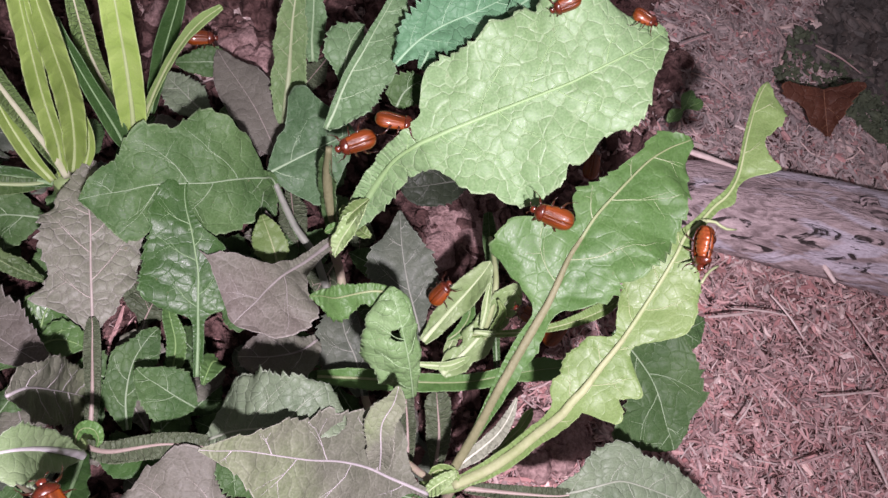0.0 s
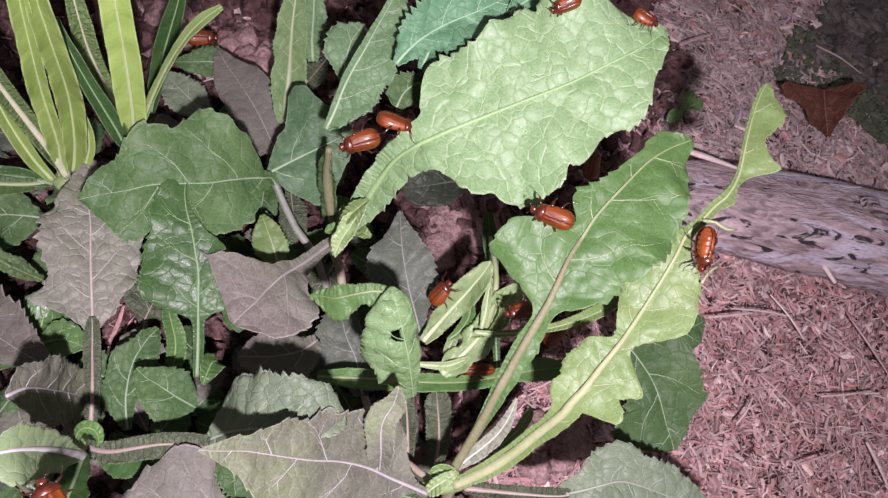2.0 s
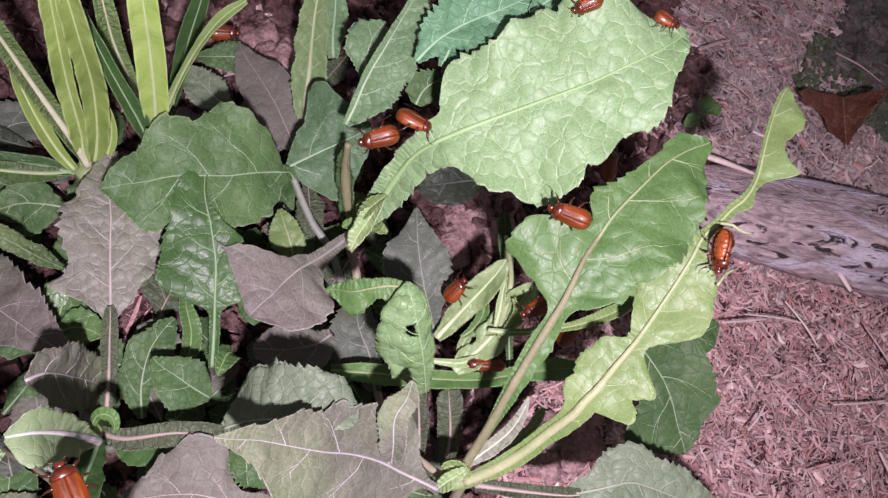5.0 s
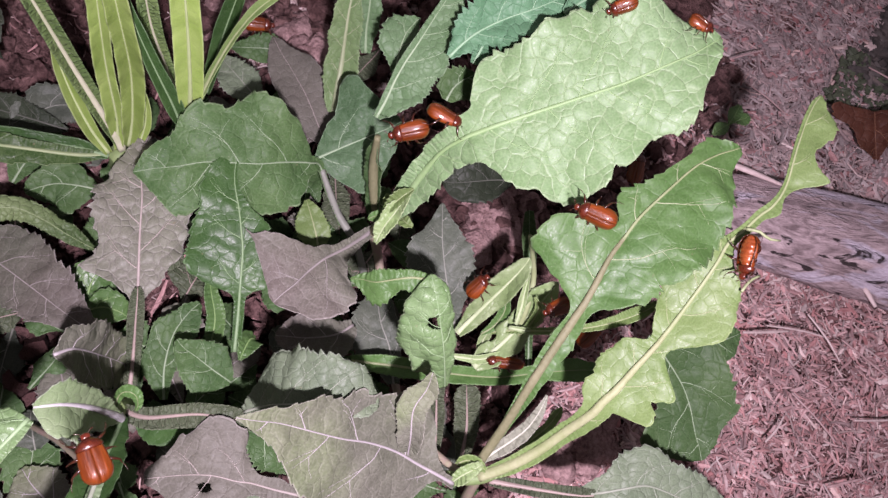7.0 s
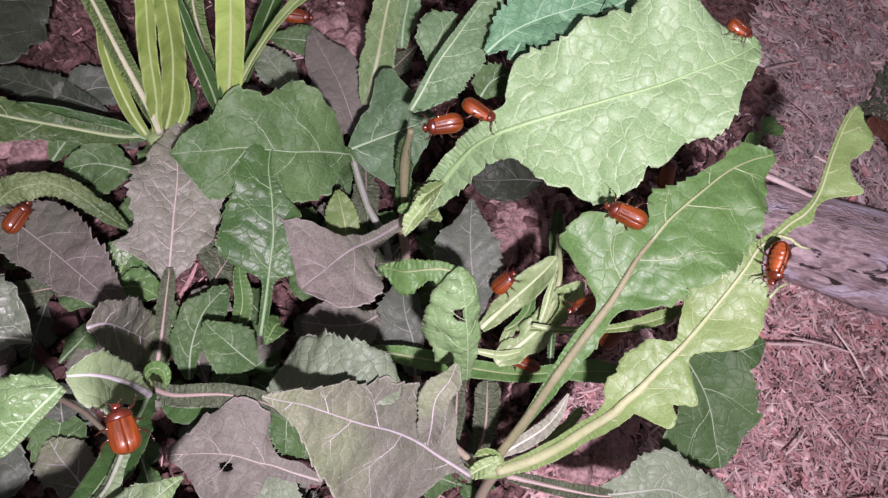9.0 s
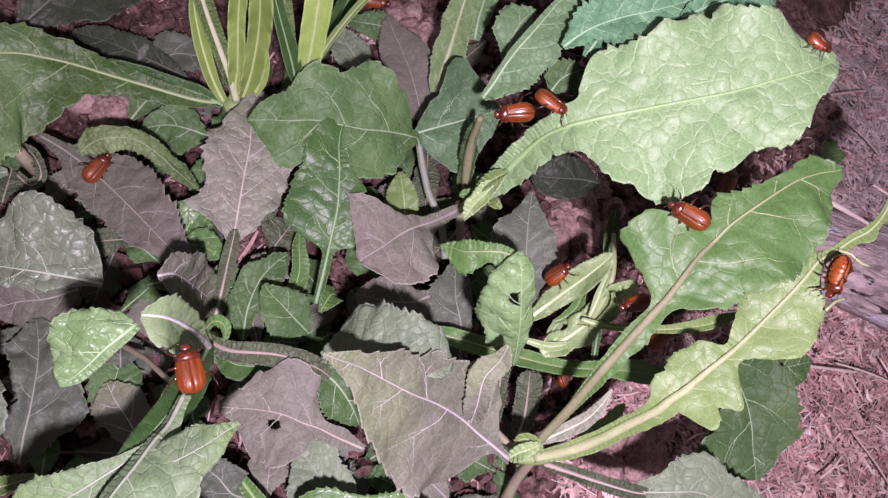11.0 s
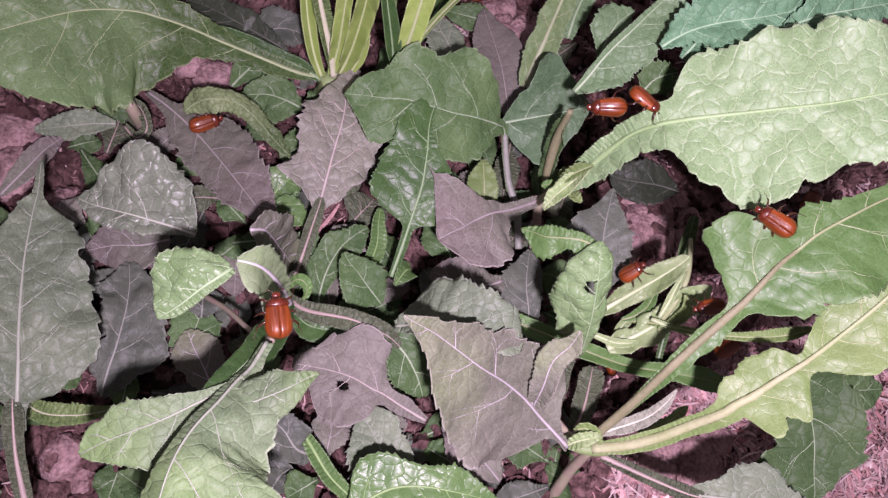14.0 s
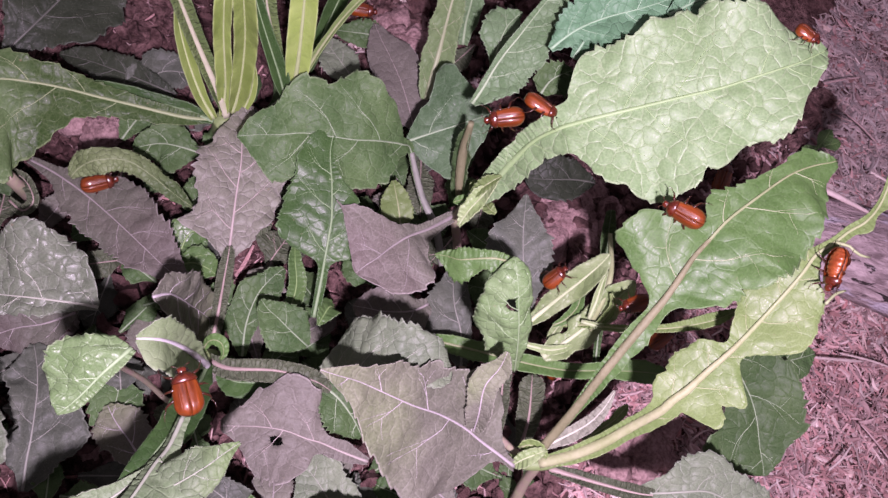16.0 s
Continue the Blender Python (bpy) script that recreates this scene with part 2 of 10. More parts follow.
LEAF = {
    "pale": leaf_material("pale_leaf", (0.182, 0.305, 0.122), (0.248, 0.385, 0.187), (0.42, 0.54, 0.32), 0.5, trans=0.12, cells=1.0, relief=0.33, side_veins=0.6, shine=0.34),
    "sage": leaf_material("sage_leaf", (0.1, 0.152, 0.075), (0.148, 0.2, 0.112), (0.3, 0.34, 0.25), 0.5, trans=0.1, cells=0.4, relief=0.6, side_veins=0.5, tip=(0.125, 0.205, 0.07)),
    "lime": leaf_material("lime_leaf", (0.112, 0.178, 0.052), (0.158, 0.226, 0.078), (0.3, 0.38, 0.18), 0.45, trans=0.12, cells=0.45, relief=0.16, side_veins=0.45, shine=0.24),
    "strap": leaf_material("strap_leaf", (0.2, 0.3, 0.06), (0.3, 0.4, 0.115), (0.4, 0.47, 0.25), 0.42, trans=0.12, cells=0.1, relief=0.2, side_veins=0.1, shine=0.24),
    "stem_leaf": leaf_material("stalk_wing_leaf", (0.085, 0.145, 0.045), (0.16, 0.225, 0.08), (0.2, 0.28, 0.13), 0.42, trans=0.08, cells=0.25, relief=0.9, side_veins=0.15, ladder=0.5),
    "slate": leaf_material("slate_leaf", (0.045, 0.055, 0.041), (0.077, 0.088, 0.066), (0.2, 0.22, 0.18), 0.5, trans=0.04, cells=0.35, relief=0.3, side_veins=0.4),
    "mid": leaf_material("mid_green_leaf", (0.064, 0.145, 0.034), (0.102, 0.195, 0.055), (0.22, 0.32, 0.155), 0.5, cells=0.4, relief=0.26, side_veins=0.5, shine=0.34),
    "deep": leaf_material("deep_green_leaf", (0.022, 0.058, 0.013), (0.04, 0.09, 0.022), (0.17, 0.265, 0.135), 0.44, cells=0.35, relief=0.26, side_veins=0.55, shine=0.3),
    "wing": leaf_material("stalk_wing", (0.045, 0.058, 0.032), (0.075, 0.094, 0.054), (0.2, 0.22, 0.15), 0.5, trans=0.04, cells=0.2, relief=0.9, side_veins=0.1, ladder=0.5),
    "green": leaf_material("green_leaf", (0.055, 0.12, 0.032), (0.09, 0.168, 0.05), (0.23, 0.33, 0.17), 0.38, cells=0.4, relief=0.28, shine=0.36),
    "olive": leaf_material("olive_leaf", (0.118, 0.195, 0.076), (0.166, 0.25, 0.106), (0.3, 0.37, 0.21), 0.44, cells=0.6, relief=0.4, side_veins=0.6),
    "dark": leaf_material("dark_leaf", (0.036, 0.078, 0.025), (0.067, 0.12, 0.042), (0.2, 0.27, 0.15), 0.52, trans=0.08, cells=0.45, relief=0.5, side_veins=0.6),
    "teal": leaf_material("teal_leaf", (0.068, 0.16, 0.08), (0.108, 0.22, 0.12), (0.19, 0.31, 0.21), 0.48, trans=0.08, cells=0.5, relief=0.55),
    "grey": leaf_material("grey_leaf", (0.108, 0.116, 0.082), (0.153, 0.160, 0.116), (0.36, 0.34, 0.3), 0.55, trans=0.05, cells=0.45, blush=0.45, tint=(0.135, 0.123, 0.107), relief=0.45, side_veins=0.4, tip=(0.167, 0.209, 0.103)),
    "ash": leaf_material("ash_green_leaf", (0.095, 0.128, 0.079), (0.145, 0.182, 0.116), (0.28, 0.31, 0.25), 0.46, trans=0.05, cells=0.6, relief=0.5, side_veins=0.5),
    "blister": leaf_material("blister_leaf", (0.081, 0.103, 0.068), (0.133, 0.162, 0.108), (0.26, 0.28, 0.23), 0.42, trans=0.04, cells=0.9, relief=0.55, side_veins=0.5, shine=0.34),
    "crinkle": leaf_material("crinkle_leaf", (0.107, 0.114, 0.081), (0.159, 0.165, 0.121), (0.3, 0.28, 0.26), 0.5, trans=0.04, cells=0.9, relief=0.55, side_veins=0.4, blush=0.4, tint=(0.133, 0.125, 0.105), shine=0.24),
    "mauve": leaf_material("mauve_leaf", (0.109, 0.105, 0.084), (0.155, 0.148, 0.120), (0.34, 0.31, 0.29), 0.55, trans=0.05, cells=0.45, blush=0.4, tint=(0.118, 0.107, 0.092), relief=0.45, side_veins=0.4),
    "bud": leaf_material("bud_leaf", (0.16, 0.235, 0.105), (0.235, 0.31, 0.165), (0.4, 0.43, 0.35), 0.42, trans=0.12, cells=0.2, relief=0.4, side_veins=0.5),
    "dry": leaf_material("dead_leaf", (0.045, 0.016, 0.011), (0.085, 0.03, 0.018), (0.17, 0.075, 0.045), 0.6, trans=0.03, cells=0.5),
    "purple": leaf_material("purple_leaf", (0.092, 0.098, 0.071), (0.134, 0.137, 0.102), (0.33, 0.3, 0.28), 0.55, trans=0.04, cells=0.45, blush=0.3, tint=(0.114, 0.107, 0.089), relief=0.45, side_veins=0.42, tip=(0.104, 0.085, 0.077)),
    "field": leaf_material("field_leaf", (0.026, 0.056, 0.013), (0.046, 0.082, 0.025), (0.22, 0.29, 0.14), 0.44, cells=0.5, relief=0.4, side_veins=0.5, tip=(0.125, 0.205, 0.085)),
    "curled": leaf_material("curled_leaf", (0.09, 0.13, 0.05), (0.14, 0.185, 0.085), (0.28, 0.33, 0.19), 0.44, cells=0.5, relief=0.8, side_veins=0.5, tip=(0.03, 0.06, 0.018)),
    # Near-black green: the shade under upper leaves is put into the colour.
    "shaded": leaf_material("shaded_leaf", (0.016, 0.023, 0.013), (0.032, 0.041, 0.025), (0.09, 0.1, 0.08), 0.5, trans=0.03, cells=0.35, relief=0.4, side_veins=0.4),
    "bluish": leaf_material("bluish_leaf", (0.053, 0.106, 0.046), (0.088, 0.155, 0.076), (0.24, 0.34, 0.22), 0.5, trans=0.06, cells=0.45, relief=0.4, side_veins=0.5),
    "jade": leaf_material("jade_leaf", (0.092, 0.17, 0.072), (0.145, 0.235, 0.118), (0.3, 0.4, 0.26), 0.46, trans=0.1, cells=0.4, relief=0.6, side_veins=0.4),
    "young": leaf_material("young_leaf", (0.085, 0.155, 0.052), (0.145, 0.225, 0.1), (0.3, 0.38, 0.23), 0.4, trans=0.1, cells=0.5, relief=0.5, side_veins=0.4, shine=0.3),
    "chewed": leaf_material("chewed_rib_leaf", (0.19, 0.28, 0.105), (0.29, 0.375, 0.185), (0.4, 0.47, 0.28), 0.42, trans=0.12, cells=0.3, relief=0.4, side_veins=0.1, shine=0.3),
    "silver": leaf_material("withered_leaf", (0.22, 0.23, 0.17), (0.35, 0.36, 0.28), (0.55, 0.55, 0.46), 0.5, trans=0.06, cells=0.3, relief=0.8, side_veins=0.2),
}


def plain_material(name, a, b2, rough=0.5, scale=300.0, bump=0.0004, stretch=(1, 1, 1), spec=0.4, coat=0.0, pieces=0.0):
    m, nt, b = mat(name)
    L = nt.links.new
    tc = nt.nodes.new("ShaderNodeTexCoord").outputs["Object"]
    mp = nt.nodes.new("ShaderNodeMapping")
    mp.inputs["Scale"].default_value = stretch
    L(tc, mp.inputs[0])
    n1 = node(nt, "ShaderNodeTexNoise", Scale=scale, Detail=6.0, Roughness=0.62)
    n2 = node(nt, "ShaderNodeTexNoise", Scale=scale * 0.15, Detail=3.0)
    L(mp.outputs[0], n1.inputs["Vector"])
    L(mp.outputs[0], n2.inputs["Vector"])
    f = maths(nt, "ADD", maths(nt, "MULTIPLY", n1.outputs[0], 0.5), maths(nt, "MULTIPLY", n2.outputs[0], 0.5))
    col = mix(nt, ramp(nt, f, [(0.35, (0, 0, 0)), (0.65, (1, 1, 1))]), a, b2)
    if pieces:
        chance = nt.nodes.new("ShaderNodeNewGeometry").outputs["Random Per Island"]
        hsv = nt.nodes.new("ShaderNodeHueSaturation")
        L(maths(nt, "ADD", 1.0 - pieces, maths(nt, "MULTIPLY", chance, 2.0 * pieces)), hsv.inputs["Value"])
        L(maths(nt, "ADD", 0.75, maths(nt, "MULTIPLY", maths(nt, "FRACT", maths(nt, "MULTIPLY", chance, 7.31)), 0.5)), hsv.inputs["Saturation"])
        L(col, hsv.inputs["Color"])
        col = hsv.outputs[0]
    L(col, b.inputs["Base Color"])
    L(ramp(nt, n1.outputs[0], [(0.3, (rough - 0.08,) * 3), (0.7, (rough + 0.1,) * 3)]), b.inputs["Roughness"])
    b.inputs["Specular IOR Level"].default_value = spec
    b.inputs["Coat Weight"].default_value = coat
    b.inputs["Coat Roughness"].default_value = 0.08
    bm_ = node(nt, "ShaderNodeBump", Strength=0.6, Distance=bump)
    L(n1.outputs[0], bm_.inputs["Height"])
    L(bm_.outputs[0], b.inputs["Normal"])
    return m


RIB = {
    # Rib darkened to match, with the same shade in its colour.
    "shaded": plain_material("shaded_rib", (0.07, 0.075, 0.06), (0.11, 0.115, 0.095)),
    "curled": plain_material("curled_rib", (0.15, 0.2, 0.09), (0.22, 0.27, 0.14)),
    "field": plain_material("field_rib", (0.2, 0.26, 0.12), (0.28, 0.33, 0.18)),
    "bluish": plain_material("bluish_rib", (0.21, 0.3, 0.18), (0.29, 0.38, 0.25)),
    "jade": plain_material("jade_rib", (0.2, 0.29, 0.16), (0.28, 0.37, 0.23)),
    "young": plain_material("young_rib", (0.2, 0.3, 0.15), (0.28, 0.38, 0.22)),
    "chewed": plain_material("chewed_rib", (0.3, 0.38, 0.19), (0.42, 0.48, 0.3)),
    "silver": plain_material("withered_rib", (0.4, 0.4, 0.32), (0.52, 0.52, 0.44)),
    "pale": plain_material("pale_rib", (0.22, 0.34, 0.14), (0.28, 0.4, 0.2)),
    "slate": plain_material("slate_rib", (0.17, 0.18, 0.15), (0.24, 0.245, 0.21)),
    "mid": plain_material("mid_rib", (0.185, 0.23, 0.105), (0.26, 0.29, 0.155)),
    "deep": plain_material("deep_rib", (0.14, 0.22, 0.11), (0.2, 0.29, 0.15)),
    "wing": plain_material("pink_rib", (0.24, 0.185, 0.165), (0.34, 0.265, 0.235)),
    "sage": plain_material("sage_rib", (0.23, 0.26, 0.19), (0.3, 0.32, 0.26)),
    "strap": plain_material("strap_rib", (0.3, 0.37, 0.16), (0.38, 0.44, 0.23)),
    "stem_leaf": plain_material("stalk_rib", (0.36, 0.38, 0.24), (0.5, 0.48, 0.36)),
    "olive": plain_material("olive_rib", (0.24, 0.29, 0.16), (0.31, 0.35, 0.21)),
    "lime": plain_material("lime_rib", (0.24, 0.29, 0.13), (0.33, 0.365, 0.205)),
    "green": plain_material("green_rib", (0.16, 0.27, 0.09), (0.23, 0.33, 0.14)),
    "dark": plain_material("dark_rib", (0.19, 0.26, 0.16), (0.27, 0.34, 0.22)),
    "teal": plain_material("teal_rib", (0.2, 0.34, 0.2), (0.28, 0.42, 0.27)),
    "grey": plain_material("grey_rib", (0.3, 0.27, 0.28), (0.4, 0.36, 0.37)),
    "ash": plain_material("ash_rib", (0.2, 0.225, 0.17), (0.27, 0.29, 0.23)),
    "blister": plain_material("blister_rib", (0.3, 0.32, 0.26), (0.4, 0.41, 0.34)),
    "crinkle": plain_material("crinkle_rib", (0.33, 0.28, 0.26), (0.43, 0.37, 0.34)),
    "mauve": plain_material("mauve_rib", (0.28, 0.24, 0.22), (0.36, 0.31, 0.29)),
    "bud": plain_material("bud_rib", (0.4, 0.37, 0.39), (0.54, 0.51, 0.52)),
    "dry": plain_material("dry_rib", (0.2, 0.09, 0.05), (0.28, 0.14, 0.08)),
    "purple": plain_material("purple_rib", (0.22, 0.2, 0.19), (0.3, 0.265, 0.255)),
}
STEM = plain_material("green_stem", (0.13, 0.2, 0.07), (0.22, 0.28, 0.12), 0.55, 500)
STALK_RIB = plain_material("stalk_rib", (0.14, 0.14, 0.07), (0.21, 0.2, 0.115), 0.6, 700, 0.0006)
PALE_RIB = plain_material("pale_stalk_rib", (0.24, 0.275, 0.125), (0.34, 0.35, 0.205), 0.55, 600, 0.0005)
STEM_PINK = plain_material("pinkish_stem", (0.3, 0.2, 0.19), (0.3, 0.3, 0.18), 0.55, 500)
SHELL = plain_material("chestnut_shell", (0.03, 0.004, 0.001), (0.26, 0.052, 0.005), 0.36, 420, 0.0008, (0.16, 1.5, 1.0), 0.35, 0.5)
SHELL_RED = plain_material("red_brown_shell", (0.06, 0.009, 0.005), (0.15, 0.024, 0.008), 0.22, 600, 0.0001, (1, 1, 1), 0.6, 0.6)
NECK = plain_material("neck_shield", (0.03, 0.004, 0.002), (0.13, 0.02, 0.005), 0.26, 500, 0.0003, (1, 1, 1), 0.6, 0.5)
BELLY = plain_material("belly", (0.13, 0.02, 0.006), (0.36, 0.09, 0.022), 0.24, 500, 0.0003, (1, 1, 1), 0.5, 0.4)
LEG = plain_material("leg_shell", (0.022, 0.006, 0.004), (0.06, 0.014, 0.006), 0.3, 900, 0.0001, (1, 1, 1), 0.5, 0.3)
EYE_BLACK = plain_material("eye_black", (0.008, 0.006, 0.005), (0.014, 0.01, 0.008), 0.12, 900, 0.00002)
MOULD = plain_material("leaf_mould", (0.03, 0.026, 0.024), (0.11, 0.09, 0.084), 0.8, 500, 0.0004, pieces=0.5)
LITTER = [
    plain_material("straw_buff", (0.33, 0.235, 0.22), (0.55, 0.425, 0.405), 0.7, 600, 0.0003, pieces=0.35),
    plain_material("straw_pink_brown", (0.27, 0.155, 0.15), (0.455, 0.295, 0.29), 0.7, 600, 0.0003, pieces=0.45),
    plain_material("chip_brown", (0.2, 0.105, 0.105), (0.37, 0.215, 0.21), 0.75, 500, 0.0004, pieces=0.5),
    plain_material("chip_pale", (0.42, 0.3, 0.28), (0.64, 0.5, 0.48), 0.7, 500, 0.0004, pieces=0.3),
    plain_material("shred_grey_brown", (0.2, 0.15, 0.147), (0.38, 0.295, 0.29), 0.75, 500, 0.0004, pieces=0.38),
]


def soil_material():
    m, nt, b = mat("crumbly_soil")
    L = nt.links.new
    tc = nt.nodes.new("ShaderNodeTexCoord").outputs["Object"]
    big = node(nt, "ShaderNodeTexNoise", Scale=22.0, Detail=4.0)
    crumb = node(nt, "ShaderNodeTexNoise", Scale=260.0, Detail=8.0, Roughness=0.7)
    lump = node(nt, "ShaderNodeTexNoise", Scale=85.0, Detail=5.0, Roughness=0.6)
    for n in (big, crumb, lump):
        L(tc, n.inputs["Vector"])
    a = mix(nt, ramp(nt, crumb.outputs[0], [(0.36, (0, 0, 0)), (0.66, (1, 1, 1))]), (0.03, 0.013, 0.012), (0.3, 0.175, 0.165))
    a = mix(nt, ramp(nt, big.outputs[0], [(0.4, (0, 0, 0)), (0.65, (1, 1, 1))]), a, (0.075, 0.036, 0.034))
    a = mix(nt, ramp(nt, lump.outputs[0], [(0.36, (0.75, 0.75, 0.75)), (0.5, (0, 0, 0))]), a, (0.035, 0.017, 0.016))
    L(a, b.inputs["Base Color"])
    b.inputs["Roughness"].default_value = 0.9
    b.inputs["Specular IOR Level"].default_value = 0.2
    h = maths(nt, "ADD", maths(nt, "MULTIPLY", crumb.outputs[0], 0.7), maths(nt, "MULTIPLY", lump.outputs[0], 1.6))
    bp = node(nt, "ShaderNodeBump", Strength=1.0, Distance=0.004)
    L(h, bp.inputs["Height"])
    L(bp.outputs[0], b.inputs["Normal"])
    return m


def bark_material():
    m, nt, b = mat("weathered_wood")
    L = nt.links.new
    tc = nt.nodes.new("ShaderNodeTexCoord").outputs["Object"]
    mp = nt.nodes.new("ShaderNodeMapping")
    mp.inputs["Scale"].default_value = (42, 130, 130)
    L(tc, mp.inputs[0])
    n1 = node(nt, "ShaderNodeTexNoise", Scale=0.9, Detail=9.0, Roughness=0.6, Distortion=2.6)
    n2 = node(nt, "ShaderNodeTexNoise", Scale=1.1, Detail=4.0, Roughness=0.55, Distortion=0.9)
    n3 = node(nt, "ShaderNodeTexNoise", Scale=0.42, Detail=3.0, Distortion=1.4)
    n4 = node(nt, "ShaderNodeTexNoise", Scale=9.0, Detail=4.0)
    for n in (n1, n2, n3, n4):
        L(mp.outputs[0], n.inputs["Vector"])
    c = mix(nt, ramp(nt, n1.outputs[0], [(0.33, (0, 0, 0)), (0.5, (0.55, 0.55, 0.55)), (0.66, (1, 1, 1))]), (0.14, 0.1, 0.103), (0.5, 0.385, 0.395))
    c = mix(nt, ramp(nt, n3.outputs[0], [(0.5, (0, 0, 0)), (0.57, (0.85, 0.85, 0.85))]), c, (0.5, 0.445, 0.52))
    c = mix(nt, ramp(nt, n4.outputs[0], [(0.4, (0, 0, 0)), (0.7, (0.35, 0.35, 0.35))]), c, (0.12, 0.075, 0.075))
    crack = ramp(nt, n2.outputs[0], [(0.345, (1, 1, 1)), (0.39, (0, 0, 0))])
    c = mix(nt, crack, c, (0.025, 0.015, 0.015))
    L(c, b.inputs["Base Color"])
    b.inputs["Roughness"].default_value = 0.78
    bp = node(nt, "ShaderNodeBump", Strength=1.0, Distance=0.0025)
    L(maths(nt, "SUBTRACT", maths(nt, "ADD", n1.outputs[0], maths(nt, "MULTIPLY", n4.outputs[0], 0.3)), crack), bp.inputs["Height"])
    L(bp.outputs[0], b.inputs["Normal"])
    return m


SOIL, BARK = soil_material(), bark_material()
CLOD = plain_material("pink_brown_clod", (0.08, 0.04, 0.038), (0.5, 0.33, 0.32), 0.9, 620, 0.004, (1, 1, 1), 0.2)
MOSS = plain_material("dark_moss", (0.035, 0.045, 0.028), (0.085, 0.1, 0.06), 0.7, 700)


# ---- mesh helpers ----
def mesh_ob(name, verts, faces, material, parent=None, label="", uvs=None, smooth=True):
    me = bpy.data.meshes.new(name)
    me.from_pydata([tuple(v) for v in verts], [], faces)
    if uvs is not None:
        layer = me.uv_layers.new(name="UVMap")
        for loop in me.loops:
            layer.data[loop.index].uv = uvs[loop.vertex_index][:2]
        if len(uvs[0]) > 2:
            layer = me.uv_layers.new(name="Along")
            for loop in me.loops:
                layer.data[loop.index].uv = uvs[loop.vertex_index][2:]
    if smooth:
        me.polygons.foreach_set("use_smooth", [True] * len(me.polygons))
    me.materials.append(material)
    ob = new(name, me)
    ob.parent = parent
    return tagged(ob, label) if label else ob


def part(name, bm, material, parent, label=""):
    me = bpy.data.meshes.new(name)
    bm.to_mesh(me)
    bm.free()
    me.polygons.foreach_set("use_smooth", [True] * len(me.polygons))
    me.materials.append(material)
    ob = new(name, me)
    ob.parent = parent
    return tagged(ob, label) if label else ob


def thing(name, place, label, category, group=""):
    e = new(name)
    e.location = place
    e.empty_display_size = 0.01
    return tagged(e, label, category, group)


def glide(points, s):
    """A smooth curve through rows of numbers; s from 0 to the last row."""
    n = len(points) - 1
    i = min(int(s), n - 1)
    f = s - i
    p0, p1, p2, p3 = (points[max(0, min(n, i + k))] for k in (-1, 0, 1, 2))
    return 0.5 * (2 * p1 + (p2 - p0) * f + (2 * p0 - 5 * p1 + 4 * p2 - p3) * f * f + (3 * p1 - p0 - 3 * p2 + p3) * f**3)


def spine(points, step):
    """Even samples of a glide, with the millimetres run so far."""
    pts = [np.array(p, float) for p in points]
    n = len(pts) - 1
    fine = [glide(pts, n * k / (n * 24)) for k in range(n * 24 + 1)]
    run = [0.0]
    for a, b in zip(fine, fine[1:]):
        run.append(run[-1] + float(np.linalg.norm(b[:3] - a[:3])))
    count = max(6, int(run[-1] / step))
    out, k = [], 0
    for j in range(count + 1):
        want = run[-1] * j / count
        while k < len(run) - 2 and run[k + 1] < want:
            k += 1
        f = (want - run[k]) / max(run[k + 1] - run[k], 1e-9)
        out.append(fine[k] + (fine[k + 1] - fine[k]) * min(max(f, 0), 1))
    return out, run[-1]


def tube(name, points, material, parent, label="", sides=8, step=2.0, flat=1.0):
    """A tapered stem: rows of x, y, z and radius in millimetres."""
    pts, _ = spine(points, step)
    verts, faces = [], []
    for j, p in enumerate(pts):
        t = pts[min(j + 1, len(pts) - 1)][:3] - pts[max(j - 1, 0)][:3]
        t = Vector(t).normalized()
        u = t.cross(Vector((0.1, 0.3, 1))).normalized()
        w = u.cross(t)
        for k in range(sides):
            a = 2 * math.pi * k / sides
            wob = 1 + 0.08 * noise.noise(Vector((p[0] * 0.3, p[1] * 0.3 + k, p[2] * 0.3)))
            v = Vector(p[:3]) + (u * math.cos(a) + w * math.sin(a) * flat) * float(p[3] * wob)
            verts.append(v * MM)
    for j in range(len(pts) - 1):
        for k in range(sides):
            a, b = j * sides + k, j * sides + (k + 1) % sides
            faces.append((a, b, b + sides, a + sides))
    faces += [tuple(range(sides))[::-1], tuple(range((len(pts) - 1) * sides, len(pts) * sides))]
    return mesh_ob(name, verts, faces, material, parent, label)


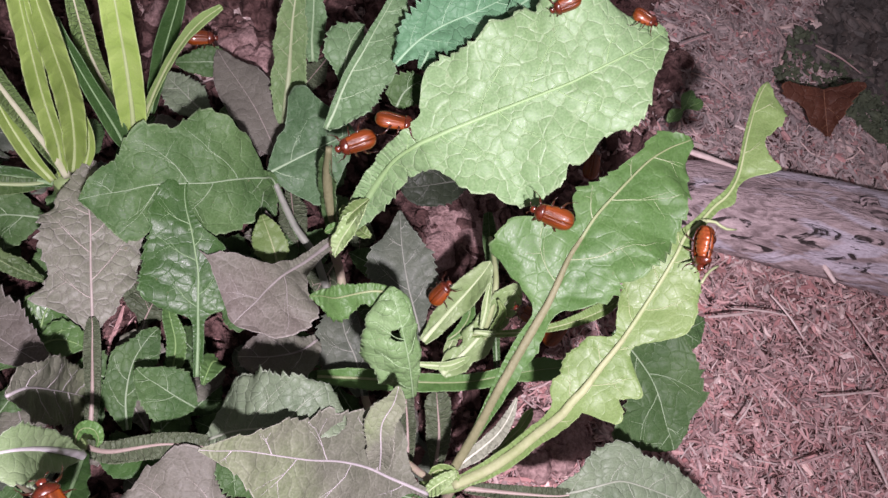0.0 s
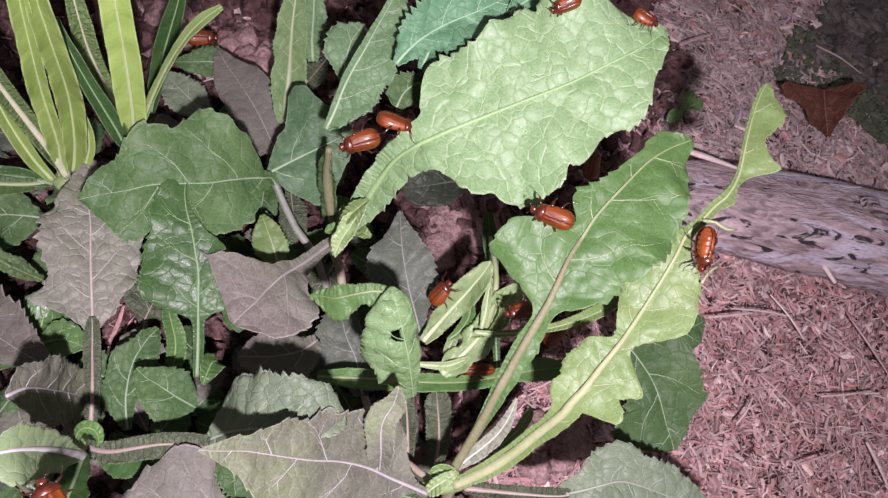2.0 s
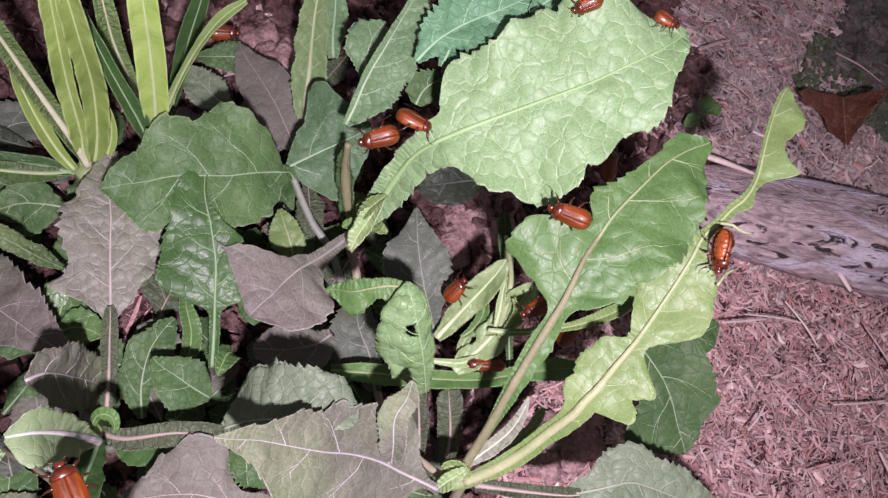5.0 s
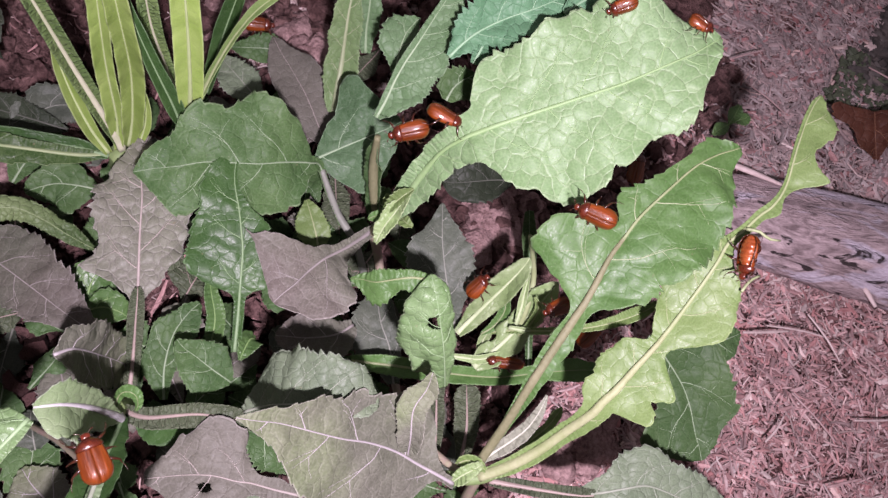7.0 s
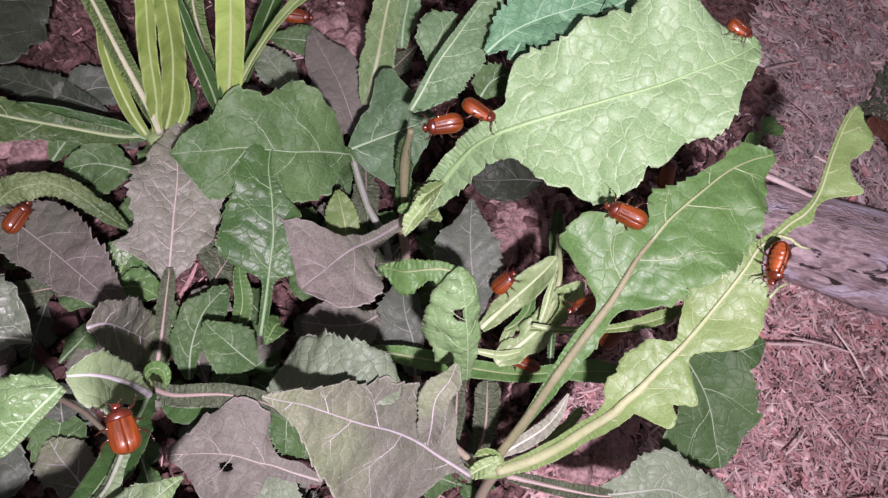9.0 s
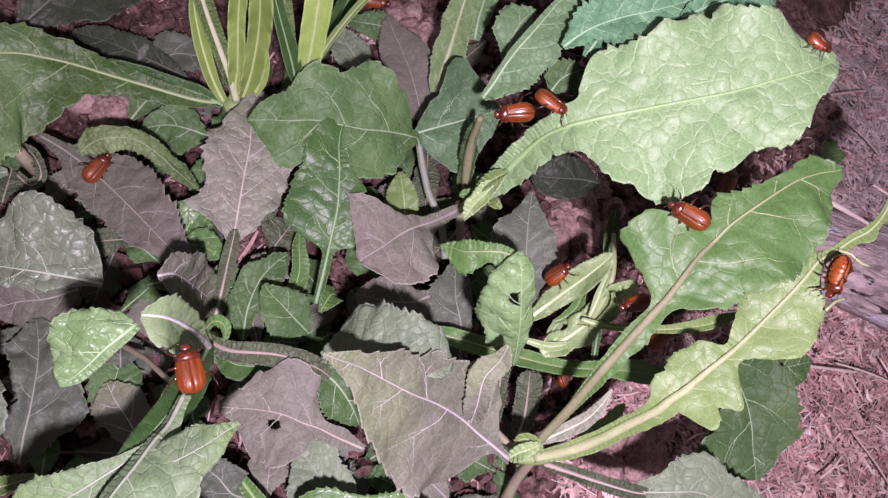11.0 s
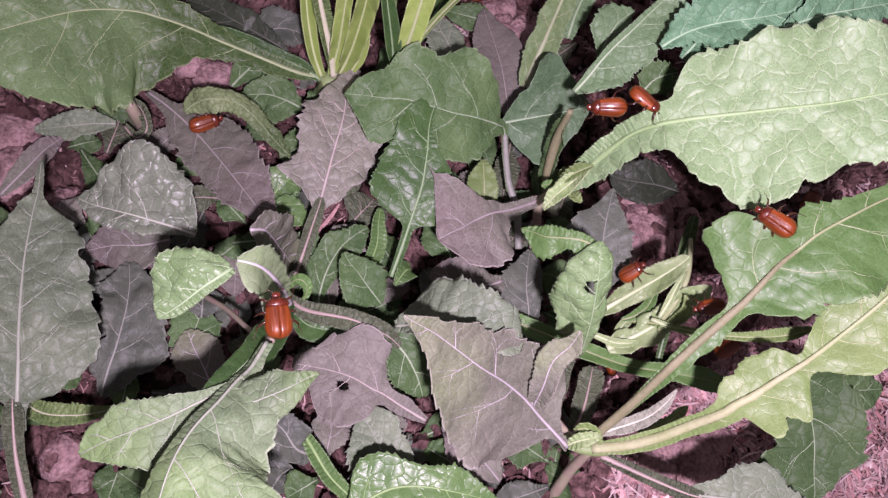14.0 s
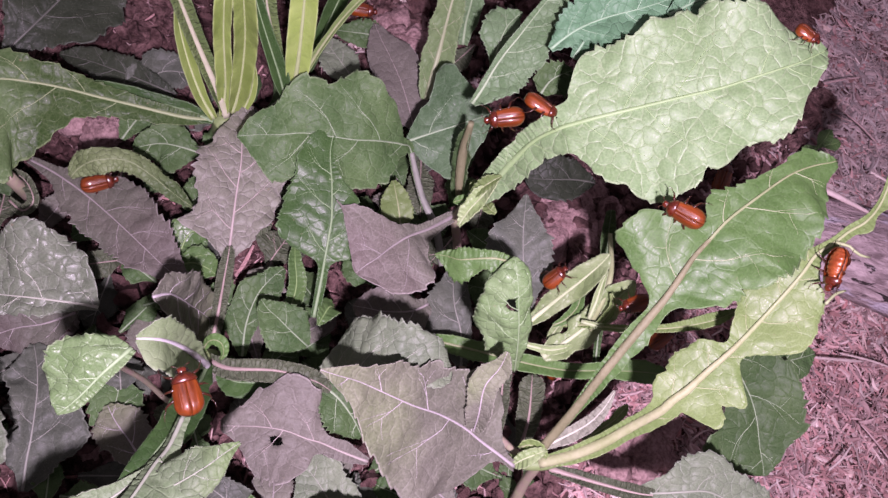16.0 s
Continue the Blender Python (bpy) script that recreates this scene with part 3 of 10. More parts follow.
def blade(plant, style, rows, normal, fold=0.1, curl=0.0, teeth=1.0, pucker=1.0, wave=1.0, rib=1.3, label="", holes=(), name="leaf", ruffle=None, lobes=1.0, stalk=3.4, drop=0.0):
    """One leaf: rows along the midrib of x, y, z, left and right half width (millimetres), base to tip.
    fold lifts both halves into a trough, curl bends the margins, pucker quilts the blade between its veins,
    teeth and lobes cut the margin, ruffle is the ribbing of narrow stalk wings (half width under `stalk` millimetres)."""
    widest = max(r[3] + r[4] for r in rows)
    pts, length = spine(rows, 0.45 if widest < 9 or length_of(rows) < 45 else 0.62)
    nv = Vector(normal).normalized()
    seed = random.random() * 100
    across = min(22, max(7, int(widest / 2.2)))
    gap = min(15.0, max(5.5, 0.24 * widest + 4.0))
    tooth = min(5.2, max(1.8, widest * 0.11))
    verts, faces, uvs = [], [], []
    gone = set()
    if ruffle is None:
        ruffle = 0.55
    for j, p in enumerate(pts):
        t = Vector(pts[min(j + 1, len(pts) - 1)][:3] - pts[max(j - 1, 0)][:3]).normalized()
        side = nv.cross(t)
        if side.length < 1e-3:
            side = Vector((1, 0, 0))
        side.normalize()
        up = t.cross(side)
        run = length * j / (len(pts) - 1)
        for k in range(-across, across + 1):
            sgn = 1 if k > 0 else -1
            f = abs(k) / across
            full = max(0.12, float(p[3] if k > 0 else p[4]))
            narrow = max(0.0, min(1.0, (stalk + 1.0 - full) / 1.5))
            reach = max(0.0, (f - 0.55) / 0.45)
            if reach > 0 and full > 1.0:
                cyc = run / tooth + 1.5 * noise.noise(Vector((run * 0.07, seed, sgn)))
                saw = cyc - math.floor(cyc)
                deep = max(0.1, 0.6 + 1.5 * noise.noise(Vector((math.floor(cyc) * 3.7, seed, sgn))))
                bite = max(0.0, noise.noise(Vector((run * 0.11, seed + 31, sgn * 2.0))) - 0.26)
                big = noise.noise(Vector((run * 0.13, seed + 7, 2.0 * sgn)))
                rag = 0.22 * noise.noise(Vector((run * 1.3, seed + 11, sgn)))
                edge = teeth * (min(full * 0.2, 2.4) * deep * (0.7 - saw ** 0.8) + rag) + lobes * (min(full * 0.18, 3.0) * big - min(full * 0.55, 6.5) * bite)
                full += edge * reach * (1 - 0.6 * narrow)
            v = f * full
            bulge = 0.0
            if full > 3:
                ph = (run - 0.95 * v**0.85) / gap + (0.45 if k > 0 else 0.0) + 0.25 * noise.noise(Vector((run * 0.05, v * 0.1, seed)))
                bulge = pucker * 0.6 * abs(math.sin(math.pi * ph)) ** 0.6 * min(1, v / 3) * min(1.0, full / 12)
                bulge += pucker * 0.35 * noise.noise(Vector((run * 0.33, v * 0.33 * sgn, seed))) * min(1, v / 2)
                bulge += pucker * 1.3 * noise.noise(Vector((run * 0.1, v * 0.1 * sgn, seed + 3))) * min(1, v / 4)
            low = wave * 0.1 * v * math.sin(run * 0.19 + seed + (1.7 if k > 0 else 0)) * f
            fringe = ruffle * narrow * (0.6 + 0.9 * noise.noise(Vector((run * 0.35, seed, sgn * 3.0)))) * math.sin(run * 3.4 + f * 1.5 + 1.2 * noise.noise(Vector((run * 0.2, seed, 5.0)))) * min(1, v / 1.2) + wave * 0.35 * math.sin(run * 0.62 + seed * 3 + sgn) * f**4 * min(1, full / 8)
            lift = (fold + 0.25 * narrow) * v + curl * v * v / max(full, 1) + bulge + low + fringe
            if k < 0:
                lift -= drop * v
            q = Vector(p[:3]) + side * (v * sgn / math.sqrt(1 + fold * fold)) + up * lift
            for hs, hv, hr in holes:
                du, dv = (run - hs * length) * 0.6, v * sgn - hv
                d = math.hypot(du, dv)
                rim = hr * (1 + 0.3 * noise.noise(Vector((du, dv, seed)) / max(d, 0.01) * 2))
                if d < rim:
                    gone.add(len(verts))
                elif d < rim + 1.3:
                    q += (t * (du / 0.6) + side * dv) * ((rim - d) / d)
            verts.append(q * MM)
            uvs.append((run * 9.5 / gap + seed * 10, v * sgn * 9.5 / gap, run / length, 0.5 + 0.5 * f * sgn))
    w = 2 * across + 1
    for j in range(len(pts) - 1):
        for k in range(w - 1):
            a = j * w + k
            quad = (a, a + w, a + w + 1, a + 1)
            if not gone.intersection(quad):
                faces.append(quad)
    ob = mesh_ob(name, verts, faces, LEAF[style], plant, label, uvs)
    thick = ob.modifiers.new("thickness", "SOLIDIFY")
    thick.thickness, thick.offset = 0.00035, -1.0
    if rib:
        n = len(pts)
        keep = [i for i in range(0, n, 4)] + ([n - 1] if (n - 1) % 4 else [])
        line = []
        for i in keep:
            thin = max(0.12, rib * (1 - 0.88 * (i / n) ** 0.7) * 0.5)
            line.append((pts[i][0] + nv.x * 0.1, pts[i][1] + nv.y * 0.1, pts[i][2] + nv.z * 0.1, thin))
        if widest > 13 and pucker > 0.5:
            side_veins(ob, verts, pts, length, gap, across, seed, RIB["olive" if style == "mid" else style], min(rib, 1.6), nv)
        tube("midrib", line, RIB[style], ob, sides=6, step=1.6, flat=0.7)
    return ob


def side_veins(ob, verts, pts, length, gap, across, seed, material, rib, nv):
    """The arching, forking side veins of one blade, lying in the furrows of its upper face."""
    w, last = 2 * across + 1, len(pts) - 1
    wide_gap = max(7.0, 1.5 * gap)

    def on_blade(run, k):
        j = min(max(run / length * last, 0.0), last - 0.001)
        i, c = int(j), k + across
        b = min(int(c), w - 2)
        fj, fc = j - i, c - b
        low = verts[i * w + b].lerp(verts[i * w + b + 1], fc)
        return low.lerp(verts[(i + 1) * w + b].lerp(verts[(i + 1) * w + b + 1], fc), fj)

    def trace(start, v0, v1, slope, bend, sgn, n, steps):
        line = []
        for step in range(steps + 1):
            f = step / steps
            v = v0 + (v1 - v0) * f
            run = start + slope * (v - v0) + bend * (v - v0) * f + 0.5 * noise.noise(Vector((v * 0.2, n * 3.1, seed)))
            if run > length * 0.985 or run < 0:
                break
            here = float(pts[min(int(run / length * last), last)][3 if sgn > 0 else 4])
            k = v / max(here, 0.5) * across
            if k > across * 0.93:
                break
            line.append((on_blade(run, sgn * k), run, v))
        return line

    def ribbon(line, r0, out, faces):
        base = len(out)
        for i, (q, _, _) in enumerate(line):
            r = max(0.04, r0 * (1 - i / (len(line) - 1)) ** 0.8)
            t = (line[min(i + 1, len(line) - 1)][0] - line[max(i - 1, 0)][0]).normalized()
            u = t.cross(nv).normalized()
            up = u.cross(t)
            for c, h in ((-1, -0.4), (-0.6, 0.4), (0.6, 0.4), (1, -0.4)):
                out.append(q + (u * (c * r) + up * (h * r + 0.05)) * MM)
        for i in range(len(line) - 1):
            for c in range(4):
                a, b = base + 4 * i + c, base + 4 * i + (c + 1) % 4
                faces.append((a, b, b + 4, a + 4))

    for sgn in (1, -1):
        n = 0
        while True:
            start = wide_gap * (n - (0.45 if sgn > 0 else 0.0)) + wide_gap * 0.3 * noise.noise(Vector((n * 1.7, seed, sgn)))
            n += 1
            if start > length * 0.93:
                break
            wide = float(pts[min(max(int(start / length * last), 0), last)][3 if sgn > 0 else 4])
            if start < 0 or wide < 4.0:
                continue
            slope = 0.6 + 0.3 * noise.noise(Vector((n * 2.3, seed, sgn * 4.0)))
            line = trace(start, 0.0, wide * 0.97, slope, 0.55, sgn, n, 14)
            if len(line) < 5:
                continue
            out, faces = [], []
            r0 = 0.08 + 0.09 * rib
            ribbon(line, r0, out, faces)
            for part_way, side in ((0.4, 0.5), (0.62, -0.5), (0.8, 0.4)):
                m = int(len(line) * part_way)
                fork = trace(line[m][1], line[m][2], line[m][2] + wide * 0.3, slope + 0.9 if side > 0 else slope - 0.9, 0.3 * side, sgn, n + 9 * part_way, 7)
                if len(fork) > 3:
                    ribbon([line[m]] + fork[1:], r0 * 0.45, out, faces)
            mesh_ob("side_vein", out, faces, material, ob)


def length_of(rows):
    return sum(math.dist(a[:3], b[:3]) for a, b in zip(rows, rows[1:]))


# ---- ground: crumbly soil with litter, one sheet to the horizon ----
def ground_height(x, y):
    """Metres; gentle lumps near the plants, flat far off."""
    d = max(0.0, 1 - math.hypot(x, y - 0.1) / 1.2)
    h = 0.010 * noise.noise(Vector((x * 9, y * 9, 3))) + 0.004 * noise.noise(Vector((x * 45, y * 45, 5)))
    clods = 0.003 * max(0, noise.noise(Vector((x * 70, y * 70, 9)))) if x < 0.07 + 0.2 * (y - 0.1) else 0.0
    return (h + clods) * min(1, d * 3) - 0.004


def build_ground():
    xs = [-60, -10, -3, -1.2, -0.7] + [-0.45 + 0.0035 * i for i in range(258)] + [0.6, 0.9, 1.5, 4, 12, 60]
    ys = [-60, -10, -3, -1, -0.5] + [-0.2 + 0.0035 * i for i in range(230)] + [0.8, 1.2, 2, 5, 14, 60]
    verts = [(x, y, ground_height(x, y)) for y in ys for x in xs]
    w = len(xs)
    faces = [(j * w + i, j * w + i + 1, j * w + w + i + 1, j * w + w + i) for j in range(len(ys) - 1) for i in range(w - 1)]
    ob = mesh_ob("ground", verts, faces, SOIL)
    tagged(ob, "reddish brown crumbly soil with bits of dry litter", "ground", kind="structure")


def litter(name, count, box, size, material, label, flat=0.35, aspect=8.0, seed=1, lift=0.0):
    """Straw bits and chips strewn over a stretch of ground, as one object."""
    rnd = random.Random(seed)
    verts, faces = [], []
    x0, y0, x1, y1 = box
    for _ in range(count):
        x, y = rnd.uniform(x0, x1), rnd.uniform(y0, y1)
        if noise.noise(Vector((x * 14, y * 14, seed))) < rnd.uniform(-0.9, 0.08):
            continue
        l = size * rnd.uniform(0.4, 1.6) ** 1.5
        wd = l / aspect * rnd.uniform(0.6, 1.5)
        th = wd * flat * rnd.uniform(0.5, 1.2)
        m = Matrix.Translation((x, y, ground_height(x, y) + lift + th * 0.4 + rnd.uniform(0, 0.0025))) @ Euler((rnd.gauss(0, 0.25), rnd.gauss(0, 0.2), rnd.uniform(0, 6.3))).to_matrix().to_4x4()
        bend = rnd.gauss(0, 0.1) * l
        base = len(verts)
        for sx, f in ((-0.5, rnd.uniform(0.3, 0.95)), (-0.15, 1), (0.2, rnd.uniform(0.7, 1.05)), (0.5, rnd.uniform(0.2, 0.9))):
            dy = bend * (1 - 4 * sx * sx)
            for sy, sz in ((-0.5, 0), (0.5, 0), (0.25, 1), (-0.25, 1)):
                verts.append(m @ Vector((sx * l, dy + sy * wd * f, sz * th)))
        for j in range(3):
            for k in range(4):
                a, b = base + 4 * j + k, base + 4 * j + (k + 1) % 4
                faces.append((a, b, b + 4, a + 4))
        faces += [(base + 3, base + 2, base + 1, base), (base + 12, base + 13, base + 14, base + 15)]
    ob = mesh_ob(name, verts, faces, material, smooth=False)
    tagged(ob, label, "litter", kind="stuff")


def build_log():
    """A weathered branch lying on the soil, cracked along its length."""
    pts = [(-0.085, 0.004, -0.006, 15), (-0.06, 0.003, 0, 22), (0.02, 0, 0.002, 27), (0.12, -0.004, 0, 28), (0.25, 0.0, 0, 28), (0.4, 0.01, 0, 27)]
    rows = [np.array(p, float) * [1000, 1000, 1000, 1] for p in pts]
    line, _ = spine(rows, 2.5)
    sides, verts, faces = 40, [], []
    for j, p in enumerate(line):
        for k in range(sides):
            a = 2 * math.pi * k / sides
            r = p[3] * (1 + 0.16 * noise.noise(Vector((p[0] * 0.008, math.cos(a) * 1.6, math.sin(a) * 1.6))) + 0.07 * noise.noise(Vector((p[0] * 0.03, math.cos(a) * 6, math.sin(a) * 6))))
            verts.append(Vector((p[0], p[1] + r * math.cos(a), p[2] + r * 0.8 * math.sin(a))) * MM)
    for j in range(len(line) - 1):
        for k in range(sides):
            a, b = j * sides + k, j * sides + (k + 1) % sides
            faces.append((a, b, b + sides, a + sides))
    faces += [tuple(range(sides))[::-1], tuple(range((len(line) - 1) * sides, len(line) * sides))]
    ob = mesh_ob("fallen_branch", verts, faces, BARK)
    rnd = random.Random(8)
    for _ in range(14):
        x, a = rnd.uniform(-40, 200), math.radians(rnd.uniform(25, 155))
        l, r = rnd.uniform(12, 34), rnd.uniform(0.8, 1.8)
        y, z = 27.5 * math.cos(a), 22.5 * math.sin(a)
        tube("splinter", [(x, y, z, r * 0.4), (x + l * 0.4, y + rnd.uniform(-1, 1), z + 0.6, r), (x + l, y + rnd.uniform(-2, 2), z + 0.2, r * 0.3)], BARK, ob, sides=6, step=2, flat=0.6)
    for x, a in ((30, 70), (95, 110), (150, 60)):
        y, z = 26.5 * math.cos(math.radians(a)), 21.5 * math.sin(math.radians(a))
        bm = bmesh.new()
        bmesh.ops.create_icosphere(bm, subdivisions=3, radius=5.0 * MM)
        for v in bm.verts:
            v.co.x *= 1.6
            v.co *= 1 + 0.25 * noise.noise(v.co * 400)
            v.co = Vector((x, y, z)) * MM + v.co * 0.75
        part("knot", bm, BARK, ob, "dark raised knot")
    tagged(ob, "weathered grey-brown fallen branch half sunk in soil", "branch")
    return ob


build_ground()
log = build_log()
log.matrix_world = pose(0.1532, 0.2719, 0.012, 0, 0, 24.6)
NEAR, FAR = (0.035, 0.07, 0.26, 0.29), (0.035, 0.29, 0.28, 0.50)
litter("straw_litter", 3600, NEAR, 0.0095, LITTER[0], "fine buff straw fibres strewn over soil", 0.5, 22, 11)
litter("brown_straw_litter", 9500, NEAR, 0.0062, LITTER[1], "pinkish brown shredded straw strewn over soil", 0.5, 10, 12)
litter("dark_chip_litter", 6500, NEAR, 0.0034, LITTER[2], "small dark wood chips on soil", 0.35, 3.0, 13)
litter("shredded_bark", 12000, NEAR, 0.0036, LITTER[1], "small pinkish brown bark shreds on soil", 0.35, 4.0, 17)
litter("pale_chip_litter", 800, NEAR, 0.0038, LITTER[3], "small pale wood chips on soil", 0.35, 2.6, 14)
litter("grey_straw_litter", 9500, FAR, 0.007, LITTER[4], "grey-brown shredded straw beyond the branch", 0.5, 10, 31)
litter("buff_straw_litter", 2600, FAR, 0.010, LITTER[0], "long buff straw fibres beyond the branch", 0.5, 22, 32)
litter("grey_bark_shreds", 12000, FAR, 0.004, LITTER[4], "small grey-brown bark shreds beyond the branch", 0.35, 3.4, 33)
litter("brown_chip_litter", 4500, FAR, 0.0038, LITTER[2], "small brown wood chips beyond the branch", 0.35, 2.8, 34)
litter("large_pale_chips", 170, FAR, 0.0075, LITTER[3], "larger pale wood chips beyond the branch", 0.25, 2.0, 35)
litter("outer_mulch", 5000, (0.26, 0.06, 0.46, 0.62), 0.007, LITTER[1], "sparse shredded straw further out on the soil", 0.5, 9, 36)
litter("soil_crumbs", 13000, (-0.3, -0.12, 0.065, 0.36), 0.005, SOIL, "reddish soil crumbs between the weeds", 0.8, 1.3, 15)
litter("old_straw", 260, (-0.3, -0.12, 0.1, 0.34), 0.012, LITTER[1], "few brown straw bits between the weeds", 0.5, 14, 16)
litter("fine_fibres", 9000, (-0.32, -0.16, 0.1, 0.36), 0.0058, LITTER[1], "fine reddish brown bark fibres between the weeds", 0.5, 12, 23)
litter("pink_bark_litter", 5000, (-0.21, 0.165, -0.07, 0.31), 0.006, LITTER[0], "pale pinkish bark shreds behind the weeds", 0.4, 5.0, 45)
litter("pale_fibres", 1800, (-0.32, -0.16, 0.1, 0.36), 0.005, LITTER[3], "paler bark fibres between the weeds", 0.5, 12, 24)


def twig(rows, material, label):
    ob = tube("twig", rows, material, None, sides=6, step=1.5, flat=0.7)
    return tagged(ob, label, "twig", "twigs on the mulch")


def clod(x, y, r, seed):
    """A lump of reddish soil."""
    bm = bmesh.new()
    bmesh.ops.create_icosphere(bm, subdivisions=3, radius=r)
    for v in bm.verts:
        d = v.co.normalized()
        v.co *= 1 + 0.3 * noise.noise(d * 1.6 + Vector((seed, 0, 0))) + 0.24 * noise.noise(d * 4.5 + Vector((0, seed, 0))) + 0.16 * noise.noise(d * 11 + Vector((0, 0, seed)))
        v.co.z *= 0.8
    me = bpy.data.meshes.new("soil_clod")
    bm.to_mesh(me)
    bm.free()
    me.polygons.foreach_set("use_smooth", [True] * len(me.polygons))
    me.materials.append(CLOD)
    ob = new("soil_clod", me)
    ob.location = (x, y, ground_height(x, y) + r * 0.35)
    tagged(ob, "reddish crumbly clod of soil between the weeds", "soil clod", "soil clods")


twig([(71.5, 262.1, 26.0, 1.4), (87.9, 266.4, 27.0, 2.0), (107.5, 272.4, 26.0, 1.0)], LITTER[3], 'pale split stick lying along the branch')
twig([(160.3, 261.8, 16.0, 1.6), (170.0, 255.9, 17.0, 2.0), (180.8, 249.9, 16.0, 1.2)], LITTER[3], 'pale split straw lying against the branch')
twig([(155.8, 230.7, 5.0, 0.6), (168.8, 224.1, 6.0, 0.7), (180.1, 217.6, 5.0, 0.4)], LITTER[3], 'thin dry straw stalk lying on mulch')
twig([(138.8, 210.6, 5.0, 0.5), (155.1, 219.1, 6.0, 0.6), (170.9, 225.9, 5.0, 0.4)], LITTER[0], 'thin dry straw stalk lying on mulch')
twig([(176.6, 229.6, 5.0, 0.6), (195.4, 227.0, 6.0, 0.7), (215.1, 225.6, 5.0, 0.4)], LITTER[1], 'thin dry straw stalk lying on mulch')
twig([(163.3, 186.7, 5.0, 0.5), (177.6, 182.5, 6.0, 0.6), (191.7, 178.1, 5.0, 0.4)], LITTER[1], 'thin dry straw stalk lying on mulch')
twig([(199.9, 244.6, 5.0, 0.6), (214.1, 234.8, 6.0, 0.8), (227.8, 226.5, 5.0, 0.5)], LITTER[1], 'thin dry straw stalk lying on mulch')
twig([(129.6, 199.3, 5.0, 0.7), (140.8, 207.5, 6.0, 0.9), (150.5, 215.6, 5.0, 0.5)], LITTER[0], 'thin dry straw stalk lying on mulch')
twig([(160.6, 156.5, 5.0, 0.5), (162.7, 164.5, 6.0, 0.6), (164.1, 174.2, 5.0, 0.4)], LITTER[0], 'thin dry straw stalk lying on mulch')
twig([(196.8, 194.1, 5.0, 0.5), (208.9, 202.4, 6.0, 0.6), (221.7, 212.5, 5.0, 0.4)], LITTER[0], 'thin dry straw stalk lying on mulch')
twig([(172.9, 318.8, 5.0, 0.6), (188.4, 323.6, 6.0, 0.8), (203.9, 327.6, 5.0, 0.5)], LITTER[3], 'thin dry straw stalk lying on mulch')
twig([(131.7, 410.2, 5.0, 0.6), (148.7, 410.8, 6.0, 0.7), (164.8, 409.6, 5.0, 0.4)], LITTER[1], 'thin dry straw stalk lying on mulch')
twig([(70.8, 340.9, 5.0, 0.5), (85.2, 339.6, 6.0, 0.6), (98.7, 338.0, 5.0, 0.4)], LITTER[1], 'thin dry straw stalk lying on mulch')
twig([(154.5, 268.2, 5.0, 0.6), (173.0, 274.4, 6.0, 0.7), (190.0, 282.3, 5.0, 0.4)], LITTER[0], 'thin dry straw stalk lying on mulch')
twig([(225.2, 185.4, 5.0, 1.0), (233.1, 177.3, 6.0, 1.2), (241.1, 170.1, 5.0, 0.7)], LITTER[0], 'thin dry straw stalk lying on mulch')
twig([(195.2, 155.6, 5.0, 0.6), (203.1, 163.6, 6.0, 0.7), (209.9, 170.2, 5.0, 0.4)], LITTER[1], 'thin dry straw stalk lying on mulch')
twig([(56.0, 349.4, 5.0, 0.5), (63.6, 360.5, 6.0, 0.6), (71.2, 372.1, 5.0, 0.4)], LITTER[1], 'thin dry straw stalk lying on mulch')
clod(-0.005, 0.173, 0.011, 17.5)
clod(-0.003, 0.156, 0.012, 29.3)
clod(0.008, 0.167, 0.010, 29.2)
clod(-0.017, 0.178, 0.009, 45.2)
clod(-0.004, 0.185, 0.008, 34.1)
clod(0.091, 0.103, 0.009, 46.4)
clod(0.082, 0.092, 0.008, 42.8)
clod(0.092, 0.113, 0.007, 49.5)
clod(-0.140, 0.199, 0.010, 33.6)
clod(-0.173, 0.186, 0.012, 8.2)
clod(-0.124, 0.195, 0.010, 43.0)
clod(-0.010, 0.181, 0.010, 48.2)
clod(-0.005, 0.167, 0.009, 45.2)
clod(-0.204, 0.049, 0.011, 28.5)
clod(-0.188, 0.050, 0.010, 35.7)
clod(-0.212, -0.034, 0.012, 10.6)
clod(-0.197, -0.045, 0.012, 41.6)
clod(-0.169, -0.039, 0.010, 28.7)
clod(-0.081, -0.094, 0.010, 14.2)
clod(0.087, 0.109, 0.009, 3.2)
clod(-0.086, -0.044, 0.007, 42.7)
clod(-0.000, 0.191, 0.0058, 20.5)
clod(-0.016, 0.171, 0.0057, 43.6)
clod(-0.013, 0.159, 0.0032, 35.9)
clod(-0.002, 0.155, 0.0064, 25.3)
clod(0.004, 0.184, 0.0033, 30.0)
clod(-0.020, 0.172, 0.0044, 30.5)
clod(-0.020, 0.179, 0.0060, 15.7)
clod(0.013, 0.165, 0.0043, 23.0)
clod(-0.002, 0.166, 0.0051, 28.0)
clod(0.006, 0.158, 0.0048, 21.6)
clod(-0.004, 0.182, 0.0041, 48.9)
clod(-0.003, 0.169, 0.0030, 20.8)
clod(-0.011, 0.187, 0.0052, 31.6)
clod(-0.012, 0.159, 0.0046, 34.0)
clod(0.085, 0.095, 0.0056, 1.1)
clod(0.076, 0.091, 0.0064, 12.6)
clod(0.087, 0.099, 0.0041, 18.2)
clod(0.081, 0.101, 0.0051, 15.0)
clod(0.086, 0.095, 0.0031, 28.5)
clod(0.093, 0.110, 0.0038, 40.2)
clod(0.077, 0.103, 0.0045, 34.9)
clod(0.074, 0.098, 0.0042, 41.7)
